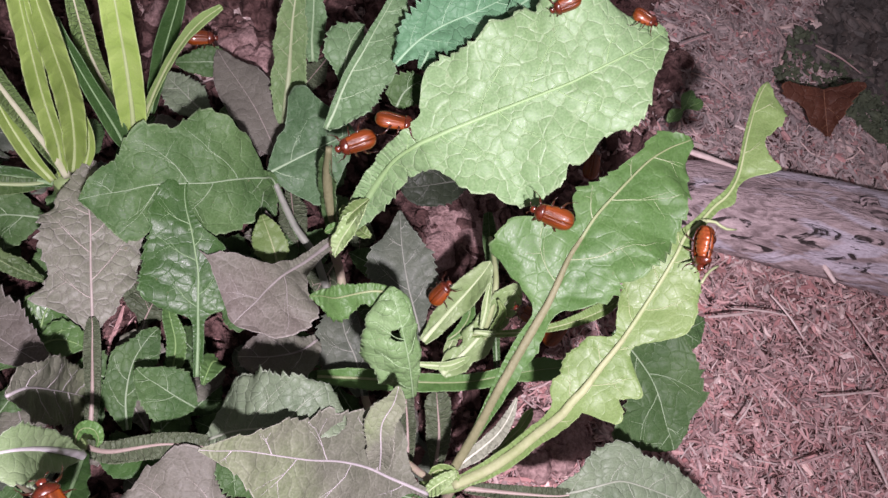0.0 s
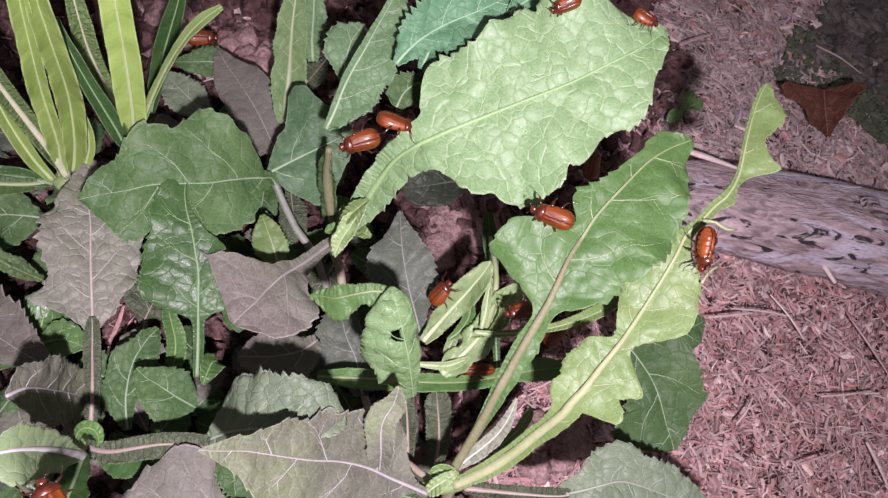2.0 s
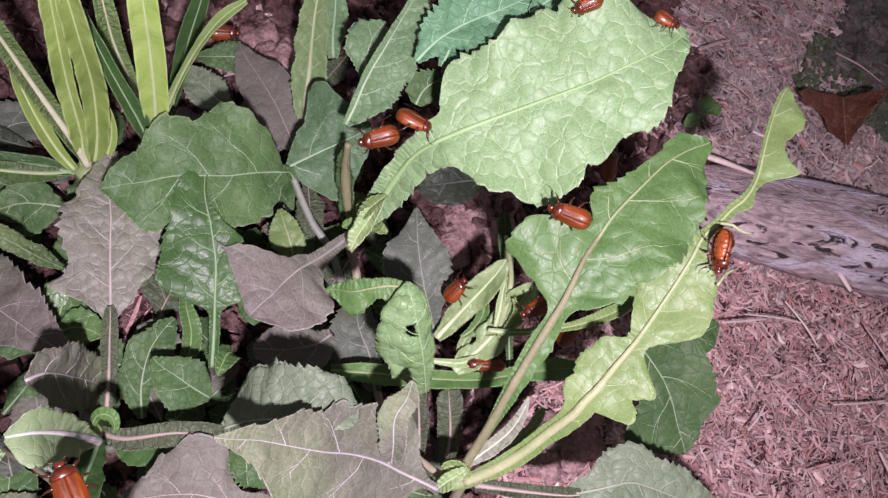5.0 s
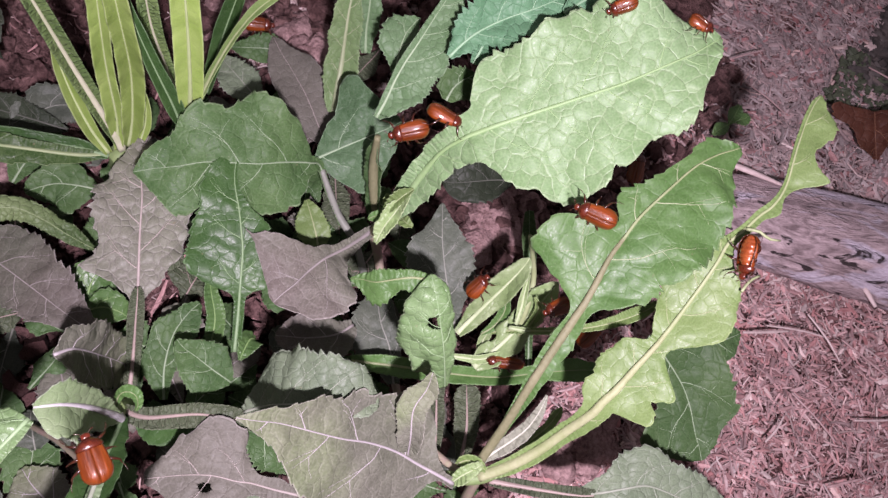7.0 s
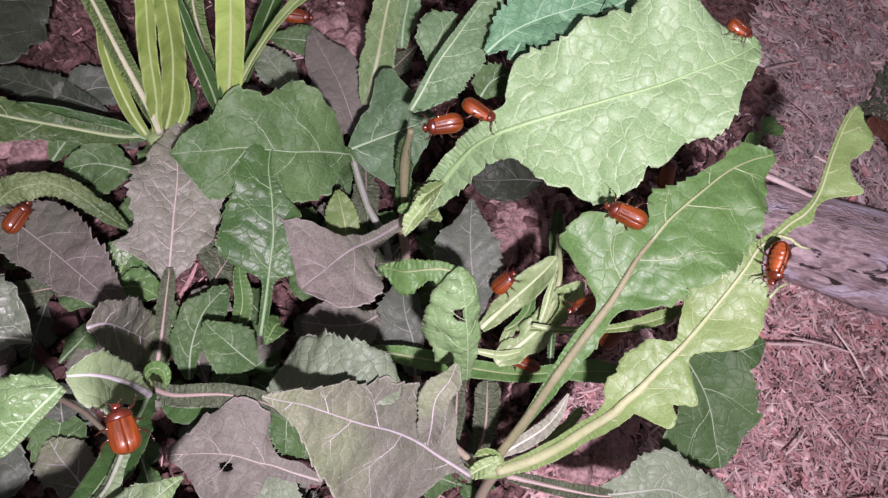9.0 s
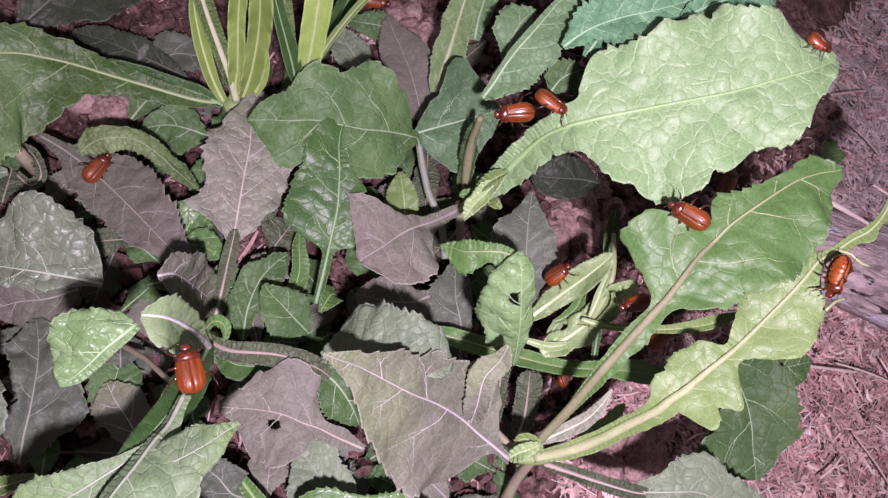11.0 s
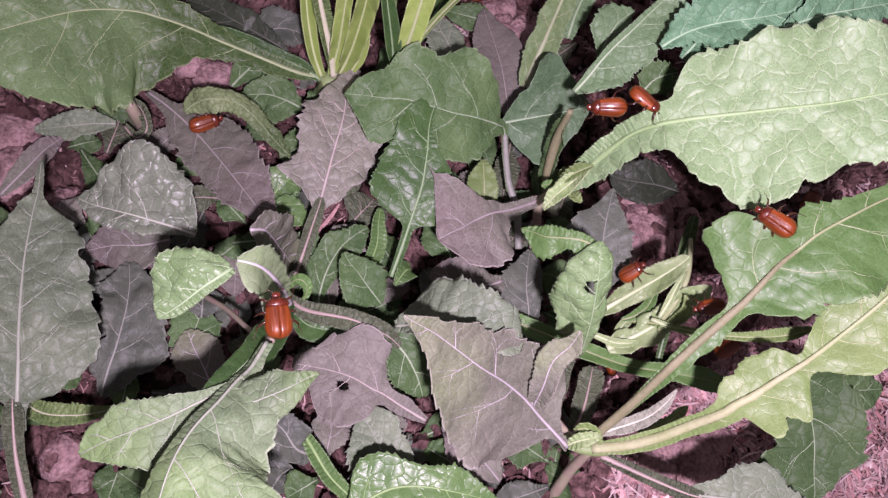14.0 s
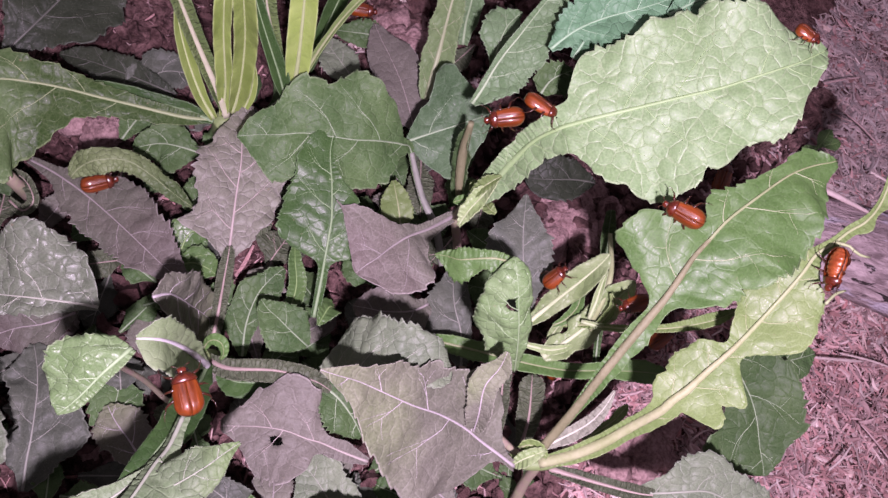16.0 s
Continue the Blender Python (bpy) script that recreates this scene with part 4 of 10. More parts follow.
clod(0.089, 0.094, 0.0036, 16.8)
clod(0.095, 0.097, 0.0046, 11.3)
clod(-0.198, 0.044, 0.0037, 40.3)
clod(-0.196, 0.066, 0.0040, 40.4)
clod(-0.183, 0.051, 0.0042, 6.5)
clod(-0.188, 0.043, 0.0039, 17.3)
clod(-0.196, 0.053, 0.0044, 46.0)
clod(-0.211, 0.054, 0.0063, 44.0)
clod(-0.187, 0.065, 0.0063, 46.4)
clod(-0.190, 0.042, 0.0059, 33.1)
clod(-0.198, 0.057, 0.0042, 11.4)
clod(-0.197, 0.042, 0.0040, 40.5)
clod(-0.192, -0.052, 0.0054, 46.2)
clod(-0.186, -0.043, 0.0050, 0.7)
clod(-0.211, -0.030, 0.0040, 33.1)
clod(-0.205, -0.038, 0.0063, 30.6)
clod(-0.212, -0.036, 0.0060, 23.9)
clod(-0.205, -0.033, 0.0037, 26.7)
clod(-0.211, -0.030, 0.0058, 46.1)
clod(-0.189, -0.042, 0.0030, 31.4)
clod(-0.012, 0.201, 0.0039, 13.4)
clod(-0.009, 0.183, 0.0047, 38.8)
clod(-0.027, 0.179, 0.0034, 6.2)
clod(-0.005, 0.158, 0.0060, 4.3)
clod(-0.012, 0.185, 0.0041, 17.6)
clod(-0.003, 0.182, 0.0043, 9.6)
clod(-0.020, 0.185, 0.0049, 35.8)
clod(-0.020, 0.188, 0.0036, 18.7)
clod(0.091, 0.100, 0.0043, 40.1)
clod(0.085, 0.108, 0.0043, 24.8)
clod(0.088, 0.111, 0.0054, 23.0)
clod(0.076, 0.093, 0.0054, 3.6)
clod(0.079, 0.101, 0.0061, 46.8)
clod(0.086, 0.090, 0.0058, 13.1)
clod(0.075, 0.109, 0.0058, 33.1)
clod(0.100, 0.110, 0.0053, 36.7)
clod(-0.157, 0.199, 0.0051, 0.2)
clod(-0.164, 0.167, 0.0032, 4.6)
clod(-0.164, 0.163, 0.0036, 1.2)
clod(-0.145, 0.209, 0.0060, 33.7)
clod(-0.131, 0.187, 0.0050, 39.9)
clod(-0.169, 0.164, 0.0048, 35.8)
clod(-0.166, 0.167, 0.0063, 3.1)
clod(-0.160, 0.179, 0.0059, 12.1)
clod(-0.172, 0.181, 0.0052, 37.7)
clod(-0.160, 0.186, 0.0044, 17.5)
clod(-0.085, -0.092, 0.0048, 48.7)
clod(-0.074, -0.098, 0.0036, 34.5)
clod(-0.072, -0.093, 0.0048, 24.2)
clod(-0.070, -0.096, 0.0035, 4.8)
clod(-0.068, -0.095, 0.0048, 22.2)
clod(-0.003, 0.181, 0.0090, 31.1)
clod(-0.002, 0.194, 0.0080, 37.1)
clod(-0.002, 0.168, 0.0090, 39.8)
clod(0.010, 0.189, 0.0080, 47.1)
clod(-0.003, 0.162, 0.0070, 37.0)
clod(0.005, 0.178, 0.0080, 46.1)
clod(-0.010, 0.184, 0.0060, 1.5)
clod(0.014, 0.179, 0.0080, 23.3)
clod(-0.144, 0.192, 0.0080, 47.2)
clod(-0.131, 0.191, 0.0090, 32.4)
clod(-0.131, 0.207, 0.0080, 45.0)
clod(-0.128, 0.181, 0.0070, 5.7)
clod(-0.119, 0.200, 0.0080, 23.5)
clod(-0.117, 0.186, 0.0060, 12.3)
clod(-0.120, 0.212, 0.0080, 27.2)
clod(-0.139, 0.181, 0.0070, 28.7)
clod(-0.085, -0.045, 0.0070, 0.7)
clod(-0.093, -0.037, 0.0060, 10.8)
clod(-0.075, -0.044, 0.0070, 14.0)
clod(0.089, 0.123, 0.0080, 45.8)
clod(0.087, 0.109, 0.0090, 38.3)
clod(0.077, 0.101, 0.0080, 8.0)
clod(0.094, 0.110, 0.0080, 39.9)
dry = thing("dry_leaf", (0, 0, 0), "curled reddish brown dead leaf lying on mulch", "dead leaf")
blade(dry, "dry", [(140.8, 367.0, 16.0, 17.7, 21.2), (141.8, 364.8, 16.0, 21.8, 25.5), (144.1, 360.7, 15.0, 15.9, 18.1), (147.9, 355.5, 13.0, 10.1, 12.0), (153.2, 351.1, 9.0, 4.8, 6.0), (157.7, 346.3, 6.0, 0.6, 0.6)], (-0.22, -0.56, 0.80), fold=0.25, rib=0.5, wave=2.0, curl=0.15, name="blade")
sprig = thing("seedling", (0, 0, 0), "tiny green seedling on the mulch", "seedling", "seedlings")
blade(sprig, "green", [(73.2, 304.3, 8.0, 0.6, 0.6), (73.5, 311.6, 9.0, 4.4, 3.7), (73.1, 319.7, 9.0, 0.9, 0.9)], (-0.14, -0.17, 0.98), rib=0.5)
blade(sprig, "green", [(73.2, 304.3, 8.0, 0.6, 0.6), (70.3, 297.5, 8.0, 3.7, 3.8), (68.5, 292.4, 7.0, 0.9, 0.9)], (0.01, -0.20, 0.98), rib=0.5)
blade(sprig, "green", [(74.0, 307.1, 8.0, 0.6, 0.6), (78.5, 312.9, 8.0, 3.8, 3.8), (81.3, 319.1, 7.0, 1.0, 1.0)], (0.13, -0.16, 0.98), rib=0.5)
litter("dark_leaf_mould", 14000, (0.128, 0.41, 0.3, 0.6), 0.0065, MOULD, "dark rotted leaf mould beyond the branch", 0.4, 2.6, 41, 0.0015)
litter("moss_patch", 3400, (0.118, 0.374, 0.22, 0.424), 0.0028, MOSS, "patch of dark green moss among the mulch", 0.5, 2.0, 21, 0.002)


# ---- plants ----
plant = thing("broadleaf_weed", (0, 0, 0), "leafy weed with pale beetle-chewed leaves on a leaning stem", "weed", "weeds")
blade(plant, "pale", [(-38.2, 115.2, 52.0, 2.2, 2.7), (-34.2, 120.6, 72.0, 4.7, 6.4), (-31.0, 128.5, 95.0, 5.6, 8.3), (-25.9, 132.9, 107.0, 6.4, 8.7), (-22.3, 136.5, 111.0, 11.2, 14.1), (-18.0, 140.8, 115.0, 21.8, 22.4), (-9.5, 150.1, 121.0, 23.0, 33.1), (-1.0, 158.4, 128.0, 26.3, 29.4), (7.3, 167.2, 134.0, 27.5, 21.9), (14.9, 177.4, 140.0, 24.4, 20.4), (20.4, 186.0, 143.0, 15.5, 10.0), (24.0, 194.5, 144.0, 5.6, 3.7), (25.2, 197.5, 144.0, 0.7, 0.7)], (-0.11, -0.64, 0.76), rib=3.8, pucker=0.8, fold=0.03, stalk=6.0, label='large pale green puckered leaf with chewed margins')
blade(plant, "lime", [(-35.7, 119.0, 58.0, 0.9, 0.9), (-39.3, 119.1, 62.0, 2.6, 2.2), (-41.3, 120.3, 64.0, 0.7, 0.7)], (0.49, -0.45, 0.75), teeth=2, lobes=2, rib=0.6)
blade(plant, "lime", [(-33.8, 119.4, 58.0, 0.9, 0.9), (-29.7, 115.7, 62.0, 2.6, 2.6), (-26.0, 115.5, 63.0, 0.7, 0.7)], (-0.42, -0.12, 0.90), teeth=2, lobes=2, rib=0.6)
blade(plant, "mid", [(-36.6, 116.5, 57.0, 0.9, 0.9), (-39.8, 112.1, 60.0, 2.6, 2.2), (-41.6, 108.6, 60.0, 0.6, 0.6)], (0.32, 0.02, 0.95), teeth=2, lobes=2, rib=0.6)
blade(plant, "lime", [(-34.0, 124.9, 70.0, 0.8, 0.8), (-30.3, 125.0, 74.0, 2.1, 2.1), (-28.1, 127.7, 75.0, 0.6, 0.6)], (-0.25, -0.54, 0.80), teeth=2, lobes=2, rib=0.6)
blade(plant, "mid", [(42.7, 57.8, 58.0, 1.2, 1.2), (41.0, 70.6, 75.0, 1.5, 1.9), (38.8, 82.3, 90.0, 2.6, 3.6), (37.8, 94.1, 100.0, 3.2, 4.6), (37.4, 103.3, 106.0, 2.9, 3.6), (37.1, 107.1, 109.0, 9.8, 5.3), (36.4, 113.4, 112.0, 21.2, 15.0), (35.3, 121.2, 116.0, 23.7, 19.7), (35.6, 128.1, 119.0, 8.0, 21.5), (35.6, 131.8, 121.0, 5.0, 22.8), (36.1, 137.0, 123.0, 9.9, 23.8), (38.5, 147.4, 127.0, 5.8, 22.6), (41.7, 159.0, 130.0, 4.4, 18.1), (45.8, 167.3, 131.0, 5.9, 10.7), (49.9, 172.7, 132.0, 2.2, 3.4), (51.1, 174.7, 132.0, 0.6, 0.6)], (-0.13, -0.49, 0.86), rib=3.6, fold=0.06, label='mid green leaf with a bite taken from its edge')
blade(plant, "lime", [(45.7, 54.3, 54.0, 1.9, 1.9), (51.6, 61.6, 60.0, 2.9, 2.9), (56.2, 69.8, 68.0, 3.2, 3.4), (59.3, 78.7, 78.0, 3.3, 3.7), (61.4, 85.2, 88.0, 4.0, 4.3), (61.7, 89.2, 92.0, 8.7, 5.4), (62.7, 93.5, 95.0, 9.7, 15.5), (63.2, 97.6, 97.0, 10.1, 11.0), (63.8, 102.3, 99.0, 10.5, 16.3), (64.3, 106.6, 102.0, 9.0, 9.2), (65.0, 111.7, 104.0, 3.2, 4.6), (65.4, 117.5, 107.0, 6.8, 9.2), (65.7, 124.2, 110.0, 9.0, 15.0), (65.5, 131.2, 115.0, 9.3, 14.4), (65.4, 136.4, 118.0, 7.8, 10.9), (65.0, 141.1, 121.0, 6.0, 4.9), (64.7, 147.1, 123.0, 2.5, 2.1), (66.7, 153.5, 125.0, 1.7, 1.9), (68.3, 159.9, 127.0, 1.8, 2.0), (70.0, 164.0, 128.5, 1.8, 3.2), (70.6, 168.6, 130.0, 1.4, 1.4), (70.4, 173.2, 131.0, 1.1, 3.8), (69.4, 176.4, 132.5, 1.1, 11.6), (68.0, 180.4, 134.0, 1.1, 7.7), (66.7, 186.2, 135.0, 1.2, 5.2), (65.4, 192.3, 136.5, 1.2, 9.1), (64.4, 197.0, 138.0, 1.2, 10.6), (64.1, 202.6, 139.0, 1.1, 4.6), (64.6, 206.9, 139.5, 0.3, 0.3)], (-0.19, -0.44, 0.88), rib=3.6, fold=0.05, teeth=0.6, pucker=0.6, label='long yellow-green lobed leaf eaten along its margins')
tube("stalk_rib", [(42.7, 57.7, 58.3, 1.9), (41.0, 70.5, 75.3, 1.8), (38.8, 82.2, 90.3, 1.6), (37.8, 94.0, 100.3, 1.5), (37.4, 103.2, 106.3, 1.4), (37.1, 107.0, 109.3, 1.2), (36.4, 113.3, 112.3, 1.1), (35.3, 121.1, 116.2, 0.9), (35.6, 128.1, 119.0, 0.7), (35.6, 131.9, 120.9, 0.5), (36.1, 137.1, 122.7, 0.3)], STALK_RIB, plant, "rough pinkish olive leaf stalk", flat=0.75)
tube("stalk_rib", [(45.6, 54.2, 54.3, 2.1), (51.5, 61.5, 60.3, 2.0), (56.1, 69.7, 68.3, 1.9), (59.2, 78.6, 78.3, 1.7), (61.3, 85.1, 88.3, 1.6), (61.6, 89.1, 92.3, 1.5), (62.6, 93.4, 95.3, 1.4), (63.1, 97.5, 97.3, 1.2), (63.7, 102.2, 99.3, 1.1), (64.2, 106.5, 102.3, 1.0), (65.0, 111.6, 104.2, 0.9), (65.4, 117.5, 107.1, 0.7), (65.7, 124.2, 109.9, 0.6), (65.5, 131.3, 114.8, 0.5), (65.5, 136.5, 117.7, 0.3)], PALE_RIB, plant, "pale beige winged leaf stalk", flat=0.75)
tube("stem", [(66.7, 153.0, 126.0, 0.7), (70.3, 154.4, 127.0, 0.5), (74.2, 154.2, 127.0, 0.5), (78.2, 157.0, 126.0, 0.3)], RIB["lime"], plant)
tube("stem", [(75.5, 134.8, 122.0, 0.5), (76.5, 140.1, 122.0, 0.5), (79.0, 144.6, 121.0, 0.4)], RIB["lime"], plant)
blade(plant, "dark", [(71.2, 131.2, 70.0, 1.7, 1.7), (83.5, 131.8, 62.0, 17.1, 4.4), (95.1, 129.1, 57.0, 18.3, 10.0), (103.1, 124.3, 54.0, 16.2, 16.1), (109.3, 118.1, 52.0, 12.3, 21.4), (114.7, 114.0, 50.0, 5.4, 17.9), (117.7, 110.9, 49.0, 0.7, 4.5)], (0.08, -0.47, 0.88))
blade(plant, "dark", [(89.0, 134.1, 60.0, 2.0, 2.0), (92.6, 141.4, 60.0, 5.5, 5.5), (97.8, 150.0, 59.0, 7.6, 7.6), (103.6, 158.4, 57.0, 6.2, 6.2), (108.1, 165.3, 55.0, 0.8, 0.8)], (0.08, -0.47, 0.88), lobes=1.4)
blade(plant, "wing", [(50.2, 55.7, 52.0, 1.5, 1.5), (57.4, 58.7, 54.0, 2.3, 2.3), (68.1, 63.2, 57.0, 2.7, 2.7), (79.3, 68.3, 61.0, 2.7, 2.6), (86.1, 73.3, 64.0, 0.9, 0.9)], (-0.22, -0.18, 0.96), rib=2.6, teeth=0.4)
blade(plant, "ash", [(77.4, 67.5, 58.0, 1.1, 1.1), (84.1, 72.6, 64.0, 5.7, 3.7), (89.7, 77.7, 67.0, 10.4, 7.4), (95.3, 82.5, 68.0, 14.0, 9.4), (102.5, 84.9, 68.0, 10.4, 10.7), (116.4, 88.1, 66.0, 10.3, 10.0), (131.9, 91.6, 62.0, 4.2, 6.2), (143.5, 93.9, 58.0, 0.6, 0.6)], (-0.03, -0.12, 0.99))
blade(plant, "grey", [(39.1, 46.6, 56.0, 1.7, 1.7), (31.2, 45.0, 60.0, 3.3, 3.3), (23.6, 43.3, 64.0, 21.1, 13.0), (15.7, 41.6, 69.0, 27.2, 22.2), (6.8, 37.7, 76.0, 30.3, 16.5), (-1.6, 32.2, 84.0, 23.6, 14.0), (-10.2, 27.5, 92.0, 15.9, 10.1), (-18.3, 23.2, 99.0, 7.3, 5.6), (-24.1, 18.9, 105.0, 2.7, 2.7), (-28.0, 16.5, 108.0, 0.3, 0.3)], (0.48, -0.06, 0.87), rib=1.5, fold=0.04, label='grey-green leaf with pinkish midrib')
blade(plant, "grey", [(21.5, 42.0, 58.0, 0.8, 0.8), (17.0, 46.2, 75.0, 3.8, 3.8), (12.0, 52.5, 84.0, 5.6, 4.6), (11.7, 59.2, 88.0, 4.1, 4.1), (10.1, 63.1, 94.0, 0.7, 0.7)], (0.14, -0.71, 0.68))
blade(plant, "young", [(17.8, 71.4, 62.0, 2.9, 1.3), (13.7, 72.7, 74.0, 10.0, 3.0), (9.0, 75.2, 84.0, 13.2, 4.7), (4.3, 78.0, 91.0, 13.5, 5.2), (0.4, 80.5, 96.0, 10.7, 5.4), (-2.8, 82.8, 99.0, 9.3, 5.0), (-5.6, 85.2, 100.0, 6.6, 3.9), (-8.3, 87.7, 100.0, 0.3, 0.5)], (0.39, -0.52, 0.76), fold=-0.2, curl=-0.2, pucker=1.6, teeth=0.5, rib=1.2, holes=((0.68, 2.4, 1.6),), label='curled light green young leaf with a hole')
blade(plant, "mid", [(-7.5, 87.5, 96.0, 2.5, 1.8), (-12.2, 84.5, 97.0, 4.7, 2.5), (-15.7, 81.8, 96.0, 3.7, 3.0), (-18.8, 79.4, 94.0, 5.6, 3.8), (-21.9, 77.3, 92.0, 8.5, 4.1), (-25.9, 76.8, 89.0, 4.1, 2.5), (-29.5, 75.2, 87.0, 0.3, 0.3)], (-0.18, -0.48, 0.86), fold=-0.25, teeth=1.6, pucker=1.6)
blade(plant, "chewed", [(11.3, 95.3, 50.0, 1.8, 1.8), (12.7, 102.4, 54.0, 3.9, 3.9), (14.2, 108.9, 60.0, 4.8, 4.8), (15.7, 115.2, 66.0, 5.2, 5.2), (16.7, 120.2, 72.0, 4.7, 4.7), (17.0, 123.6, 76.0, 2.9, 2.9), (16.8, 125.1, 78.0, 0.4, 0.4)], (-0.10, -0.56, 0.82), fold=0.35, rib=2.6, lobes=1.0, teeth=0.6, wave=3.0, pucker=1.6, ruffle=0.15, stalk=1.5, label='pale chewed leaf rib with ragged scraps')
blade(plant, "chewed", [(24.0, 89.3, 46.0, 2.3, 2.3), (26.6, 97.7, 48.0, 5.6, 5.6), (28.6, 105.1, 52.0, 6.1, 6.1), (29.7, 112.3, 56.0, 5.1, 5.1), (30.5, 117.6, 62.0, 6.0, 6.0), (30.9, 123.0, 68.0, 5.3, 5.3), (30.7, 125.6, 74.0, 0.7, 0.7)], (-0.10, -0.56, 0.82), fold=0.25, rib=3.0, lobes=3.2, teeth=0.6, wave=3.0, pucker=1.6, ruffle=0.15, stalk=1.5)
blade(plant, "chewed", [(12.2, 86.9, 46.0, 0.7, 0.7), (18.1, 89.5, 47.0, 1.3, 1.3), (24.2, 92.7, 48.0, 1.8, 1.8), (28.0, 96.8, 49.0, 1.5, 1.5), (30.3, 100.1, 50.0, 0.4, 0.4)], (-0.10, -0.56, 0.82), fold=0.3, rib=2.0, lobes=1.6, teeth=0.6, wave=2.0, ruffle=0.2)
blade(plant, "chewed", [(38.5, 46.6, 55.0, 0.8, 0.8), (39.6, 49.7, 60.0, 2.8, 2.8), (41.7, 53.3, 62.0, 2.4, 2.4), (43.4, 56.8, 62.0, 0.6, 0.6)], (-0.1, -0.3, 0.95), fold=0.4, rib=1.0, teeth=2.2, lobes=2.0, wave=3.0, pucker=2.0)
blade(plant, "lime", [(36.7, 52.8, 56.0, 0.6, 0.6), (38.1, 54.9, 60.0, 2.0, 2.0), (41.5, 55.9, 61.0, 2.4, 2.4), (45.8, 55.9, 60.0, 0.6, 0.6)], (-0.1, -0.3, 0.95), fold=0.4, rib=1.0, teeth=2.2, lobes=2.0, wave=3.0, pucker=2.0)
blade(plant, "chewed", [(-33.8, 102.3, 60.0, 0.9, 0.9), (-34.1, 106.8, 66.0, 3.2, 3.2), (-33.7, 112.1, 70.0, 3.6, 3.6), (-33.3, 116.8, 74.0, 2.1, 2.1), (-33.1, 120.8, 76.0, 0.4, 0.4)], (-0.1, -0.3, 0.95), fold=0.4, rib=1.0, teeth=2.2, lobes=2.0, wave=3.0, pucker=2.0)
blade(plant, "lime", [(-37.4, 111.1, 66.0, 0.6, 0.6), (-36.1, 113.2, 72.0, 2.3, 2.3), (-34.3, 117.2, 76.0, 2.5, 2.5), (-32.6, 121.1, 78.0, 0.4, 0.4)], (-0.1, -0.3, 0.95), fold=0.4, rib=1.0, teeth=2.2, lobes=2.0, wave=3.0, pucker=2.0)
blade(plant, "chewed", [(26.0, 106.3, 58.0, 0.6, 0.6), (32.2, 108.6, 60.0, 1.1, 1.1), (38.6, 111.9, 62.0, 0.9, 0.9), (44.3, 115.4, 64.0, 0.4, 0.4)], (-0.10, -0.56, 0.82), fold=0.3, rib=2.0, lobes=1.6, teeth=0.6, wave=2.0, ruffle=0.2)
blade(plant, "chewed", [(27.5, 108.1, 60.0, 0.6, 0.6), (25.3, 113.7, 64.0, 1.5, 1.5), (22.8, 117.9, 68.0, 1.3, 1.3), (20.5, 122.7, 72.0, 0.4, 0.4)], (-0.10, -0.56, 0.82), fold=0.3, rib=2.0, lobes=1.6, teeth=0.6, wave=2.0, ruffle=0.2)
blade(plant, "mid", [(19.3, 101.7, 48.0, 0.7, 0.7), (21.7, 106.6, 50.0, 2.0, 2.0), (22.0, 112.8, 52.0, 2.4, 2.4), (20.2, 116.9, 54.0, 1.5, 1.5), (19.8, 119.5, 56.0, 0.4, 0.4)], (-0.10, -0.56, 0.82), fold=0.3, rib=1.0, lobes=1.6, teeth=1.6, wave=2.0, ruffle=0.4)
blade(plant, "chewed", [(26.9, 94.4, 44.0, 0.7, 0.7), (22.4, 96.9, 46.0, 1.8, 1.8), (21.3, 103.3, 47.0, 2.0, 2.0), (22.2, 106.8, 48.0, 0.4, 0.4)], (-0.10, -0.56, 0.82), fold=0.3, rib=1.4, lobes=1.6, teeth=0.6, wave=2.0, ruffle=0.2)
blade(plant, "lime", [(31.1, 106.5, 56.0, 0.7, 0.7), (32.2, 112.5, 60.0, 1.7, 1.7), (30.9, 116.0, 66.0, 1.5, 1.5), (26.9, 117.2, 70.0, 0.4, 0.4)], (-0.10, -0.56, 0.82), fold=0.3, rib=1.2, lobes=1.6, teeth=1.6, wave=2.0, ruffle=0.4)
blade(plant, "silver", [(42.3, 56.1, 56.0, 0.8, 0.8), (44.8, 62.4, 58.0, 2.1, 2.1), (48.0, 69.5, 60.0, 2.9, 2.9), (50.4, 76.3, 62.0, 2.7, 2.7), (50.9, 83.2, 64.0, 1.9, 1.9), (50.0, 89.7, 66.0, 0.4, 0.4)], (-0.10, -0.56, 0.82), fold=0.3, rib=1.4, lobes=1.6, teeth=1.6, wave=2.0, ruffle=0.4, pucker=2.0, label='withered silvery leaf scrap')
blade(plant, "lime", [(52.7, 70.5, 57.0, 0.6, 0.6), (54.9, 76.5, 59.0, 1.9, 1.9), (57.0, 82.5, 60.0, 1.9, 1.9), (57.5, 87.7, 61.0, 1.7, 1.7), (57.6, 90.7, 62.0, 0.4, 0.4)], (-0.10, -0.56, 0.82), fold=0.3, rib=1.2, lobes=1.6, teeth=1.6, wave=2.0, ruffle=0.4)
tube("stem", [(30.7, 108.2, 50.0, 1.1), (27.1, 116.4, 62.0, 1.3), (22.5, 126.7, 66.0, 1.1), (13.4, 143.4, 60.0, 0.9)], RIB["lime"], plant)
